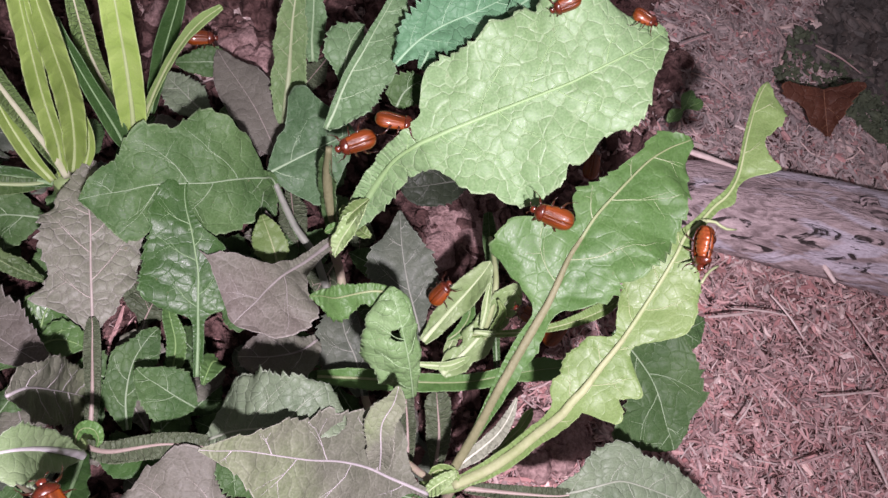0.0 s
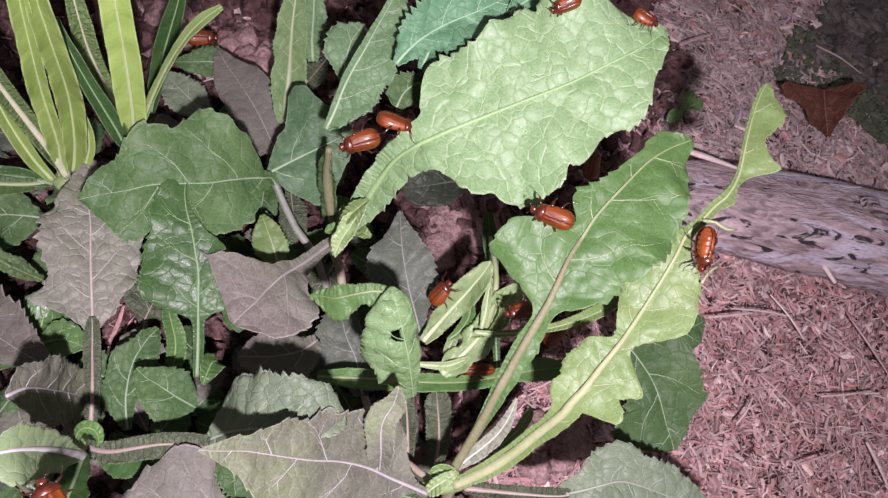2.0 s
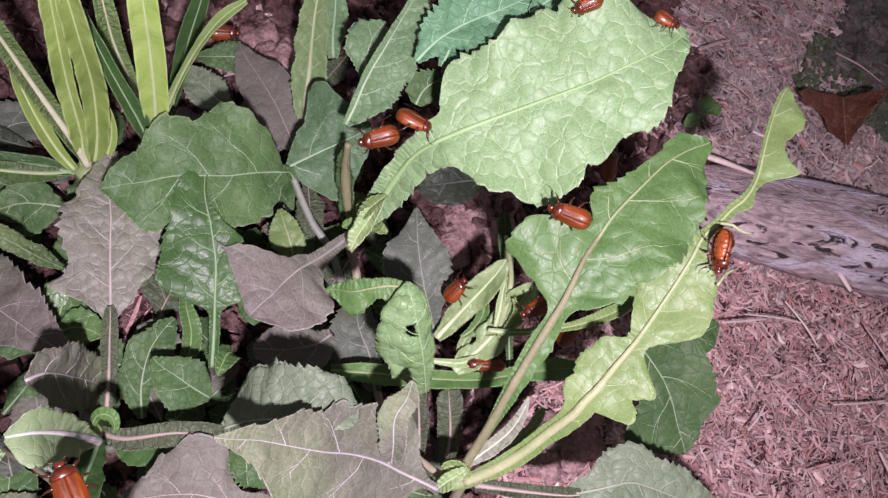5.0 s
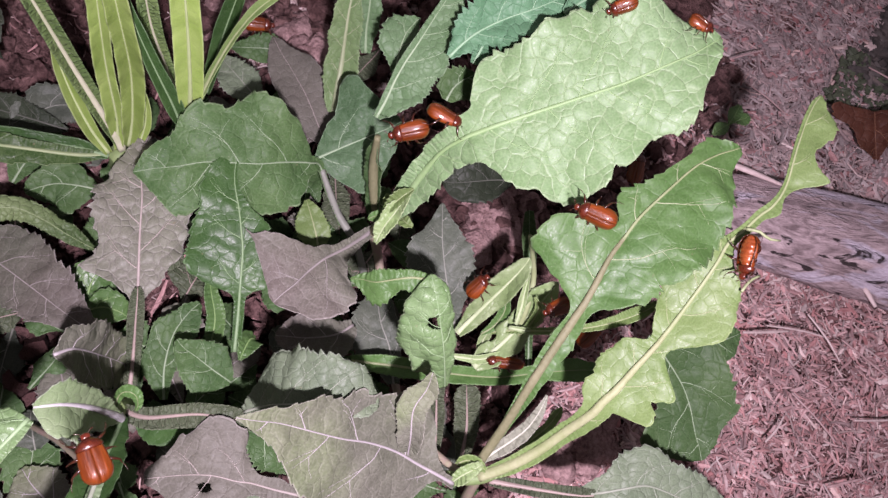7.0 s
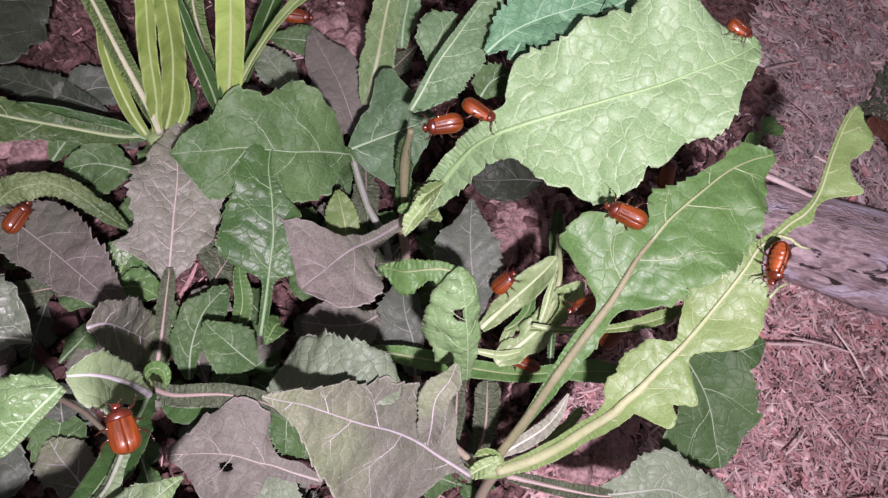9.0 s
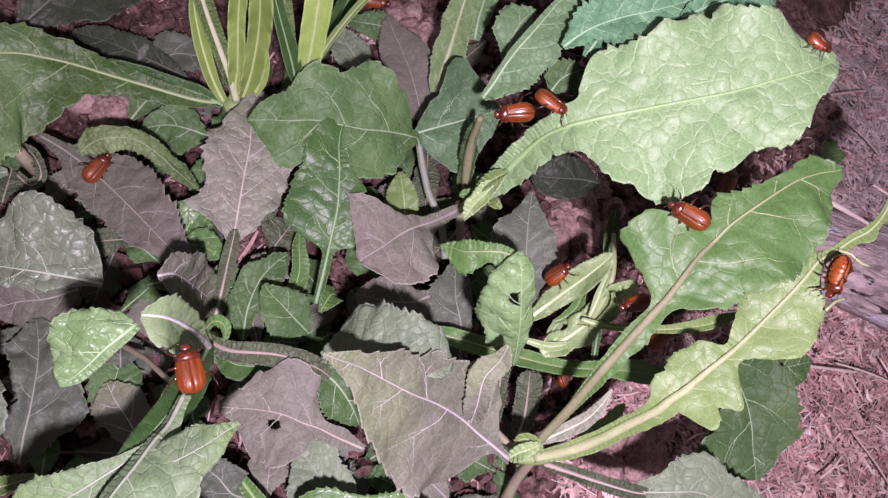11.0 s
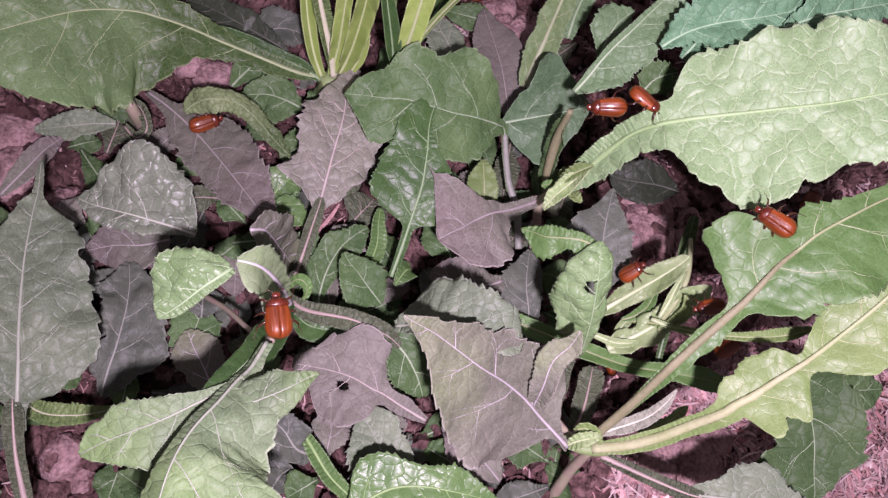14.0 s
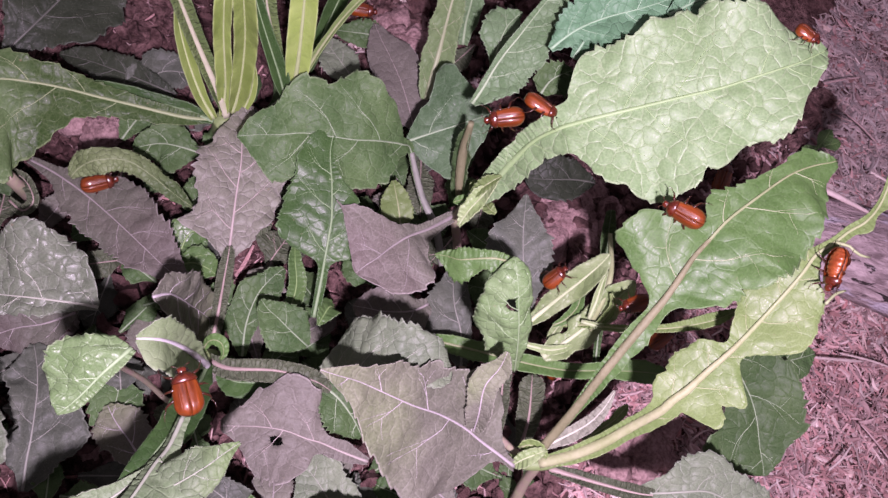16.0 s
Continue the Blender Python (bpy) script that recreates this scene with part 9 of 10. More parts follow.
blade(plant, "dark", [(-81.6, -115.0, 7.6, 0.6, 0.6), (-82.7, -117.3, 9.3, 1.8, 1.8), (-83.8, -119.4, 11.1, 4.6, 5.7), (-85.4, -122.2, 10.6, 5.4, 6.3), (-87.3, -125.0, 9.5, 3.4, 3.6), (-89.4, -127.9, 7.4, 0.2, 0.4)], (0.08, -0.00, 1.00), rib=1.0)
blade(plant, "dark", [(-66.5, -75.3, 3.3, 0.8, 1.1), (-63.8, -78.3, 5.3, 2.3, 2.7), (-61.1, -81.2, 7.3, 5.4, 7.0), (-58.4, -84.7, 7.7, 7.9, 7.2), (-56.6, -88.0, 5.2, 5.0, 5.0), (-55.1, -91.1, 3.5, 0.2, 0.4)], (0.12, 0.10, 0.99), rib=1.0)
blade(plant, "dark", [(-41.0, -73.6, 14.4, 0.7, 0.8), (-44.5, -74.5, 16.3, 2.0, 1.9), (-48.2, -75.6, 17.5, 5.2, 5.5), (-52.6, -77.1, 16.9, 5.6, 6.2), (-56.6, -78.3, 15.5, 3.9, 3.4), (-60.3, -79.5, 14.9, 0.2, 0.2)], (0.03, 0.05, 1.00), rib=1.0)
blade(plant, "dark", [(-49.5, -54.3, 14.9, 0.8, 0.8), (-44.7, -55.3, 16.8, 1.8, 2.6), (-39.8, -56.2, 19.6, 6.3, 5.6), (-35.2, -57.4, 17.8, 6.5, 5.6), (-30.9, -58.5, 17.1, 3.7, 3.9), (-27.3, -59.6, 14.2, 0.2, 0.2)], (0.05, 0.04, 1.00), rib=1.0)
blade(plant, "dark", [(-30.4, -43.8, 7.8, 0.7, 0.9), (-30.6, -47.5, 11.7, 2.4, 2.6), (-31.0, -51.0, 12.4, 5.6, 7.1), (-31.6, -54.6, 12.9, 7.6, 6.6), (-32.3, -58.1, 10.7, 4.1, 4.7), (-33.1, -61.4, 8.6, 0.4, 0.2)], (0.07, 0.03, 1.00), rib=1.0)
blade(plant, "slate", [(-23.0, -31.3, 4.6, 0.7, 0.9), (-22.2, -33.6, 6.4, 2.2, 2.0), (-21.3, -36.1, 8.4, 5.3, 6.0), (-20.6, -38.5, 7.8, 5.3, 7.5), (-20.0, -40.5, 6.5, 3.8, 4.2), (-19.4, -42.6, 4.2, 0.2, 0.2)], (0.05, -0.02, 1.00), rib=1.0)
blade(plant, "dark", [(-11.1, -24.9, 8.5, 0.9, 0.9), (-11.5, -27.7, 11.1, 2.2, 2.4), (-11.9, -30.4, 11.4, 5.8, 7.2), (-12.4, -33.2, 11.2, 8.4, 8.5), (-13.0, -36.0, 9.3, 4.1, 5.0), (-13.4, -38.4, 8.2, 0.2, 0.4)], (0.03, -0.03, 1.00), rib=1.0)
blade(plant, "purple", [(15.0, -15.0, 8.9, 0.9, 0.9), (10.6, -13.8, 11.4, 2.0, 2.0), (6.3, -12.0, 11.0, 6.1, 7.9), (1.5, -10.3, 12.2, 6.5, 7.3), (-3.1, -8.5, 10.3, 4.6, 4.2), (-6.9, -6.7, 8.9, 0.4, 0.2)], (-0.02, -0.07, 1.00), rib=1.0)
blade(plant, "dark", [(4.7, -0.1, 7.4, 1.1, 0.9), (7.5, -1.2, 9.4, 3.1, 3.1), (10.3, -2.0, 11.0, 6.9, 7.9), (13.2, -2.9, 11.2, 7.1, 6.8), (16.1, -3.3, 9.3, 4.9, 4.9), (18.7, -3.8, 8.5, 0.4, 0.4)], (-0.08, -0.08, 0.99), rib=1.0)
blade(plant, "dark", [(11.3, -1.7, 6.4, 0.7, 0.7), (15.6, 0.2, 8.7, 1.7, 1.9), (19.8, 1.9, 11.2, 6.1, 5.6), (24.6, 4.4, 9.7, 5.6, 5.2), (29.1, 6.8, 9.0, 4.3, 3.2), (33.2, 9.0, 6.8, 0.2, 0.2)], (0.00, -0.08, 1.00), rib=1.0)
blade(plant, "slate", [(47.6, 17.6, 8.6, 0.7, 0.7), (42.8, 17.1, 11.8, 2.0, 1.8), (38.2, 16.5, 13.8, 4.0, 5.8), (33.4, 16.9, 12.3, 4.2, 4.3), (29.0, 17.2, 10.9, 3.6, 3.2), (25.1, 17.4, 9.9, 0.2, 0.2)], (0.03, -0.14, 0.99), rib=1.0)
blade(plant, "slate", [(52.0, 45.0, 9.5, 0.9, 0.9), (49.4, 39.1, 13.6, 2.8, 2.6), (47.4, 34.4, 14.5, 5.6, 5.4), (45.5, 29.9, 13.2, 6.8, 6.5), (43.7, 25.3, 13.6, 3.8, 4.7), (42.6, 22.3, 9.9, 0.2, 0.4)], (-0.04, -0.01, 1.00), rib=1.0)
blade(plant, "dark", [(59.2, 59.3, 4.5, 0.9, 0.9), (57.0, 55.8, 6.0, 2.5, 2.3), (55.0, 52.2, 8.1, 8.2, 6.1), (53.3, 49.0, 8.4, 7.5, 8.6), (51.9, 47.0, 6.0, 4.9, 5.0), (50.9, 44.8, 3.8, 0.2, 0.5)], (-0.04, -0.07, 1.00), rib=1.0)

plant = thing("broadleaf_weed", (0, 0, 0), "spreading weed with blistered grey-green leaves", "weed", "weeds")
blade(plant, "dark", [(-174.4, 50.9, 12.0, 1.2, 1.2), (-176.5, 61.9, 14.0, 7.5, 6.5), (-178.6, 72.9, 14.0, 6.6, 6.7), (-178.7, 82.7, 13.0, 1.0, 1.0)], (0.33, -0.03, 0.94))
blade(plant, "purple", [(-184.1, 16.4, 25.0, 1.5, 1.5), (-171.4, 18.9, 27.0, 3.4, 3.9), (-156.6, 20.3, 29.0, 10.1, 10.7), (-140.5, 20.5, 31.0, 16.6, 11.6), (-123.7, 20.0, 33.0, 13.0, 10.3), (-109.8, 19.7, 33.0, 8.3, 5.7), (-96.5, 20.2, 31.0, 0.7, 0.7)], (0.02, -0.16, 0.99), rib=1.2, fold=0.03, label='grey leaf flushed purple towards its tip')
blade(plant, "blister", [(-108.5, -8.3, 48.0, 1.3, 1.3), (-112.8, -11.3, 49.0, 2.1, 12.8), (-117.8, -15.0, 50.0, 4.2, 21.8), (-126.0, -21.2, 51.0, 6.3, 26.0), (-134.8, -27.5, 50.0, 6.3, 22.5), (-141.2, -31.7, 49.0, 3.1, 10.9), (-145.8, -33.3, 48.0, 0.6, 0.8)], (0.16, -0.16, 0.97), pucker=2.0, rib=1.4, label='blistered grey-green leaf')
blade(plant, "wing", [(-60.3, -104.9, 44.0, 1.6, 1.6), (-64.8, -102.3, 46.0, 2.5, 2.5), (-77.4, -96.2, 51.0, 2.8, 2.8), (-87.6, -89.8, 55.0, 3.1, 3.2), (-92.1, -86.9, 56.0, 1.0, 1.0)], (0.34, 0.05, 0.94), rib=3.0, teeth=0.4)
blade(plant, "ash", [(-83.8, -91.8, 52.0, 2.7, 2.7), (-89.9, -87.0, 55.0, 3.5, 3.5), (-93.1, -84.3, 57.0, 9.6, 12.8), (-100.3, -79.1, 59.0, 14.4, 22.1), (-107.6, -74.0, 61.0, 16.2, 24.3), (-118.5, -66.5, 62.0, 15.5, 21.7), (-129.9, -58.4, 62.0, 12.1, 18.2), (-139.2, -51.2, 61.0, 7.5, 14.6), (-144.9, -46.6, 60.5, 5.0, 6.2), (-147.8, -44.0, 60.0, 1.9, 2.0), (-154.2, -39.6, 59.0, 1.2, 1.4), (-159.8, -36.0, 58.0, 0.5, 0.5)], (0.20, 0.13, 0.97), rib=2.0, fold=0.04, pucker=1.7, label='large grey-green leaf with ruffled winged stalk')
blade(plant, "slate", [(-87.1, -69.0, 17.0, 1.3, 1.7), (-92.9, -61.7, 20.0, 3.8, 11.0), (-97.5, -55.2, 22.0, 5.5, 17.6), (-102.9, -48.9, 23.0, 7.2, 17.4), (-109.1, -42.4, 23.5, 9.1, 12.4), (-116.5, -36.5, 23.0, 9.2, 8.9), (-124.2, -32.0, 22.0, 1.2, 2.1)], (0.19, 0.04, 0.98), rib=1.4, pucker=1.6, lobes=1.4)
blade(plant, "young", [(-70.8, -13.3, 105.0, 1.6, 5.5), (-70.6, -17.6, 106.0, 2.3, 9.7), (-71.0, -23.5, 105.0, 2.6, 13.2), (-71.2, -29.3, 103.0, 2.6, 14.3), (-71.8, -34.1, 101.0, 2.2, 10.6), (-72.7, -38.2, 100.0, 0.4, 0.7)], (0.22, -0.20, 0.96), fold=-0.15, rib=1.6, pucker=2.6, teeth=0.6, label='glossy green young leaf')
blade(plant, "bud", [(-64.6, 1.3, 56.0, 1.1, 1.1), (-65.4, -0.3, 72.0, 4.4, 3.1), (-66.8, -2.8, 88.0, 9.4, 5.8), (-68.5, -5.6, 98.0, 11.0, 6.5), (-70.6, -8.4, 102.0, 8.5, 4.6), (-72.6, -10.6, 103.0, 0.8, 0.8)], (0.70, 0.35, 0.63), fold=0.3, rib=5.0, pucker=0.45, lobes=1.5, label='chewed pale bud leaf with a broad whitish rib')
blade(plant, "deep", [(-64.4, 2.3, 56.0, 1.6, 1.6), (-58.7, -7.1, 66.0, 5.0, 4.6), (-52.3, -19.1, 78.0, 5.4, 5.1), (-49.0, -29.3, 86.0, 4.9, 4.5), (-47.1, -39.1, 90.0, 3.4, 3.4), (-46.0, -44.5, 91.0, 0.5, 0.5)], (-0.01, 0.44, 0.90), rib=1.8, teeth=0.4, ruffle=0.02, stalk=0.5, pucker=0.2)
blade(plant, "mid", [(-68.5, 3.2, 56.0, 0.8, 0.8), (-68.3, 6.3, 62.0, 2.0, 2.0), (-66.7, 8.5, 64.0, 2.6, 2.6), (-64.0, 9.1, 63.0, 2.4, 2.4), (-62.1, 7.5, 60.0, 1.6, 1.6), (-62.1, 5.5, 57.0, 0.4, 0.4)], (0.2, -0.2, 0.96), fold=-0.6, rib=0.6, teeth=1.2, pucker=1.5, label='small curled leaflet at the node')
blade(plant, "deep", [(-65.9, 5.2, 30.0, 1.1, 1.1), (-58.3, 6.0, 32.0, 4.2, 5.6), (-51.7, 11.4, 32.0, 4.0, 5.9), (-49.0, 16.9, 30.0, 0.6, 0.6)], (0.07, -0.07, 1.00), rib=0.8)
blade(plant, "sage", [(-51.3, -16.4, 84.0, 2.1, 1.3), (-47.1, -24.9, 88.0, 3.6, 1.8), (-45.3, -31.1, 93.0, 12.0, 2.1), (-42.7, -38.4, 98.0, 19.0, 2.5), (-40.5, -46.6, 102.0, 23.5, 2.8), (-37.7, -53.2, 105.0, 25.4, 3.0), (-34.3, -58.6, 107.0, 31.3, 3.8), (-30.4, -63.7, 107.0, 32.9, 4.7), (-25.7, -68.8, 107.0, 31.5, 5.8), (-21.1, -73.7, 106.0, 25.6, 5.3), (-17.4, -77.5, 105.0, 0.3, 0.3)], (0.08, 0.21, 0.97), fold=0.1, drop=1.5, rib=1.6, teeth=0.8, pucker=1.6, label='large pale green leaf folded along its dark midrib')
blade(plant, "sage", [(-38.0, -34.3, 95.0, 5.9, 5.9), (-35.6, -28.1, 97.0, 7.5, 7.5), (-33.6, -21.7, 98.0, 5.8, 5.8), (-32.6, -16.3, 98.0, 2.7, 2.7), (-31.6, -11.5, 97.0, 0.3, 0.3)], (0.08, 0.21, 0.97), fold=-0.1, rib=0.7, teeth=0.5)
blade(plant, "sage", [(-44.4, -29.0, 92.0, 1.3, 1.3), (-45.9, -36.0, 91.0, 5.0, 2.0), (-47.6, -45.2, 92.0, 11.4, 3.9), (-49.5, -54.1, 92.0, 13.2, 7.1), (-52.6, -63.2, 91.0, 9.5, 8.4), (-55.0, -70.1, 89.0, 6.1, 6.4), (-56.6, -76.5, 86.0, 0.5, 0.5)], (0.12, -0.12, 0.99), fold=0.05, rib=1.2, teeth=0.8, pucker=1.4, label='green lower lobe of a folded leaf')
blade(plant, "green", [(5.7, -25.9, 38.0, 1.2, 1.2), (7.1, -17.0, 40.0, 10.9, 3.9), (9.5, -8.9, 42.0, 13.0, 5.8), (15.4, -1.0, 44.0, 7.4, 7.6), (24.8, 7.2, 44.0, 8.8, 7.7), (33.5, 14.0, 42.0, 3.9, 3.9), (39.3, 18.0, 40.0, 0.6, 0.6)], (-0.01, -0.06, 1.00), rib=1.6)
blade(plant, "ash", [(14.4, -7.1, 22.0, 1.1, 1.1), (2.0, -2.9, 24.0, 12.7, 10.8), (-9.0, 0.3, 25.0, 11.7, 10.8), (-17.6, 1.6, 25.0, 4.3, 6.5), (-21.7, 2.1, 24.0, 0.6, 0.6)], (0.03, -0.10, 0.99))
blade(plant, "slate", [(-20.0, -23.7, 30.0, 1.0, 1.0), (-24.1, -25.8, 32.0, 5.9, 8.0), (-31.4, -25.4, 34.0, 7.8, 7.0), (-37.3, -26.2, 34.0, 3.9, 4.0), (-40.3, -26.5, 33.0, 0.6, 0.6)], (0.14, -0.04, 0.99))
blade(plant, "green", [(-32.6, -19.5, 30.0, 0.8, 0.8), (-20.2, -21.1, 32.0, 2.8, 2.8), (-8.3, -22.4, 32.0, 3.2, 3.2), (3.3, -21.0, 32.0, 2.8, 2.7), (9.0, -20.3, 32.0, 0.6, 0.6)], (-0.03, -0.05, 1.00), fold=0.3, rib=2.2)
blade(plant, "curled", [(-159.0, 19.8, 40.0, 1.3, 1.3), (-157.6, 24.5, 44.0, 5.8, 4.9), (-153.4, 30.1, 48.0, 5.4, 5.9), (-147.2, 37.7, 46.0, 5.1, 5.1), (-138.8, 41.1, 41.0, 4.7, 3.8), (-129.7, 42.7, 36.0, 4.3, 3.3), (-121.8, 45.2, 30.0, 0.7, 0.7)], (0.35, -0.16, 0.92), fold=-0.35, rib=1.0)
blade(plant, "dark", [(-143.8, 68.0, 18.0, 1.3, 1.3), (-150.6, 63.7, 20.0, 11.6, 9.0), (-157.2, 59.2, 20.0, 10.2, 9.0), (-161.4, 53.1, 20.0, 5.1, 5.1), (-163.6, 49.4, 19.0, 0.8, 0.8)], (0.29, -0.24, 0.93))
blade(plant, "ash", [(-181.5, -1.8, 20.0, 1.2, 1.2), (-187.3, -10.2, 20.0, 4.8, 6.0), (-192.4, -20.0, 20.0, 5.9, 5.2), (-198.1, -29.6, 19.0, 0.9, 0.9)], (0.32, -0.18, 0.93))
blade(plant, "wing", [(-174.9, -0.6, 26.0, 1.4, 1.4), (-166.6, -0.2, 28.0, 2.4, 2.4), (-166.3, 5.3, 30.0, 2.2, 2.2), (-175.5, 8.6, 30.0, 2.3, 2.3), (-183.3, 7.0, 30.0, 1.2, 1.2)], (0.36, -0.09, 0.93), fold=0.4)
blade(plant, "purple", [(-123.2, -14.0, 22.0, 1.2, 1.2), (-127.6, -24.0, 22.0, 9.2, 11.5), (-133.9, -32.6, 22.0, 10.2, 10.3), (-138.6, -42.3, 21.0, 1.1, 1.1)], (0.24, -0.13, 0.96))
blade(plant, "dark", [(-74.5, -32.3, 14.0, 1.1, 1.1), (-84.8, -30.5, 14.0, 8.5, 8.6), (-91.2, -23.5, 14.0, 8.9, 8.9), (-93.8, -19.1, 14.0, 1.1, 1.1)], (0.07, 0.04, 1.00))
blade(plant, "grey", [(-60.3, -36.6, 16.0, 1.0, 1.0), (-71.7, -33.7, 18.0, 8.3, 8.4), (-81.8, -32.0, 18.0, 8.3, 8.5), (-89.1, -29.8, 17.0, 1.1, 1.1)], (0.06, 0.00, 1.00))
blade(plant, "stem_leaf", [(-114.5, -91.6, 20.0, 0.9, 0.9), (-95.0, -88.3, 24.0, 3.8, 3.4), (-84.8, -79.0, 24.0, 4.1, 3.7), (-78.5, -67.5, 22.0, 1.1, 1.1)], (0.03, -0.03, 1.00), fold=0.3)
blade(plant, "purple", [(-180.1, -55.1, 18.0, 1.1, 1.1), (-182.8, -43.1, 20.0, 4.3, 4.3), (-186.9, -30.9, 20.0, 4.4, 4.0), (-188.4, -22.7, 19.0, 0.9, 0.9)], (0.37, 0.05, 0.93), fold=0.2)
blade(plant, "purple", [(35.8, 28.1, 20.0, 1.1, 1.1), (21.7, 27.8, 22.0, 11.0, 11.2), (12.4, 26.8, 22.0, 8.8, 11.2), (4.7, 24.4, 22.0, 1.1, 1.1)], (0.06, -0.15, 0.99))
tube("stem", [(-51.8, -14.0, 78.0, 0.9), (-63.7, -15.5, 60.0, 0.9), (-79.9, -15.3, 40.0, 1.0), (-95.9, -16.9, 20.0, 1.1), (-109.7, -16.3, -4.0, 1.2)], STEM_PINK, plant)
tube("stem", [(-69.2, 2.7, 50.0, 2.9), (-72.2, 5.9, 30.0, 3.6), (-79.3, 11.5, -6.0, 4.0)], STEM, plant)
tube("stem", [(-177.7, 7.8, 6.0, 2.5), (-174.5, 5.3, 30.0, 2.6), (-175.8, 4.5, 40.0, 2.3)], STEM_PINK, plant)



# ---- beetles ----
def ellipsoid(bm, m, seg=20, rings=12):
    bmesh.ops.create_uvsphere(bm, u_segments=seg, v_segments=rings, radius=1.0, matrix=m)


def make_beetle():
    """A brown chafer, 14 mm long, head towards +x, feet at z = 0."""
    b = thing("chafer_beetle", (0, 0, 0), "glossy chestnut brown chafer beetle feeding on a leaf", "beetle", "chafers on the weeds")
    bm = bmesh.new()
    ellipsoid(bm, Matrix.Translation((-1.6 * MM, 0, 2.6 * MM)) @ Matrix.Diagonal((4.9 * MM, 3.2 * MM, 2.2 * MM, 1)) @ Matrix.Rotation(math.pi / 2, 4, "Y"), 24, 40)
    for v in bm.verts:
        seg = (v.co.x / MM + 6.5) / 1.45
        drop = 1 - 0.17 * (seg - math.floor(seg)) ** 3
        v.co.y, v.co.z = v.co.y * drop, 2.6 * MM + (v.co.z - 2.6 * MM) * drop
    part("abdomen", bm, BELLY, b, "orange-red glossy segmented abdomen")
    for s in (1, -1):
        verts, faces = [], []
        nu, nv_ = 22, 12
        for i in range(nu + 1):
            u = i / nu
            x = 2.9 - 9.2 * u
            wide = 3.75 * (1 - 0.22 * (1 - u) ** 2.5)
            top = 5.1 - 0.7 * (1 - u) ** 2
            if u > 0.55:
                close = math.sqrt(max(0.0, 1 - ((u - 0.55) / 0.45) ** 2.6 * 0.97))
                wide, top = wide * close, 2.3 + (top - 2.3) * (0.25 + 0.75 * close)
            for k in range(nv_ + 1):
                a = k / nv_ * math.radians(103)
                y = 0.06 + wide * math.sin(a)
                z = 2.3 + (top - 2.3) * math.cos(a) - 0.1 * (k == 0)
                stria = 0.06 * abs(math.sin(a * 7.5)) if 1 < k < nv_ else 0.0
                verts.append((x * MM, s * (y + stria * math.sin(a)) * MM, (z + stria * math.cos(a)) * MM))
        w = nv_ + 1
        for i in range(nu):
            for k in range(nv_):
                q = (i * w + k, i * w + k + 1, (i + 1) * w + k + 1, (i + 1) * w + k)
                faces.append(q if s < 0 else q[::-1])
        e = mesh_ob("wing_case", verts, faces, SHELL, b)
        sol = e.modifiers.new("shell", "SOLIDIFY")
        sol.thickness, sol.offset = 0.00018, -1.0
        edge = [np.array(verts[i * w + nv_]) * 1000 for i in range(0, nu + 1, 3)]
        seam = [np.array(verts[i * w]) * 1000 for i in range(0, nu + 1, 3)]
        tube("margin", [(*q, 0.14) for q in edge], LEG, e, sides=5, step=0.7)
        front = [np.array(verts[k]) * 1000 for k in range(0, nv_ + 1, 2)]
        tube("front_rim", [(q[0] + 0.05, q[1], q[2] + 0.02, 0.17) for q in front], LEG, e, sides=5, step=0.6)
        tube("seam", [(q[0], q[1], q[2] + 0.03, 0.1) for q in seam], LEG, e, sides=5, step=0.7)
    bm = bmesh.new()
    ellipsoid(bm, Matrix.Translation((3.3 * MM, 0, 3.05 * MM)) @ Matrix.Diagonal((2.35 * MM, 3.5 * MM, 2.05 * MM, 1)))
    for v in bm.verts:
        if v.co.x < 2.9 * MM:
            v.co.x = 2.9 * MM + (v.co.x - 2.9 * MM) * 0.25
        v.co.y *= 1 - 0.16 * max(0.0, v.co.x / MM - 3.3) / 2.3
    part("pronotum", bm, NECK, b, "darker red-brown neck shield")
    bm = bmesh.new()
    ellipsoid(bm, Matrix.Translation((5.8 * MM, 0, 2.4 * MM)) @ Matrix.Diagonal((1.15 * MM, 1.5 * MM, 0.95 * MM, 1)))
    head = part("head", bm, SHELL_RED, b)
    for s in (1, -1):
        bm = bmesh.new()
        ellipsoid(bm, Matrix.Translation((5.85 * MM, s * 1.38 * MM, 2.65 * MM)) @ Matrix.Diagonal((0.5 * MM,) * 3 + (1,)), 12, 8)
        part("eye", bm, EYE_BLACK, head, "shiny black eye")
        tube("antenna", [(6.7, s * 0.9, 2.7, 0.09), (7.2, s * 1.5, 2.7, 0.09), (7.4, s * 2.0, 2.6, 0.2), (7.5, s * 2.4, 2.5, 0.12)], LEG, head, sides=5, step=0.4)
    for s in (1, -1):
        for x, reach, back in ((4.0, 4.4, 2.4), (1.4, 5.0, -0.6), (-0.6, 5.6, -3.6)):
            leg = tube("leg", [(x, s * 1.6, 2.0, 0.42), (x + back * 0.25, s * (reach * 0.72), 2.7, 0.42), (x + back * 0.55, s * (reach + 0.2), 1.4, 0.26), (x + back * 0.8, s * (reach + 0.4), 0.35, 0.17)], LEG, b, sides=6, step=0.5)
            tube("tarsus", [(x + back * 0.8, s * (reach + 0.4), 0.35, 0.12), (x + back * 1.15, s * (reach + 1.1), 0.15, 0.1), (x + back * 1.5, s * (reach + 1.2), 0.2, 0.08)], LEG, leg, sides=5, step=0.4)
    return b


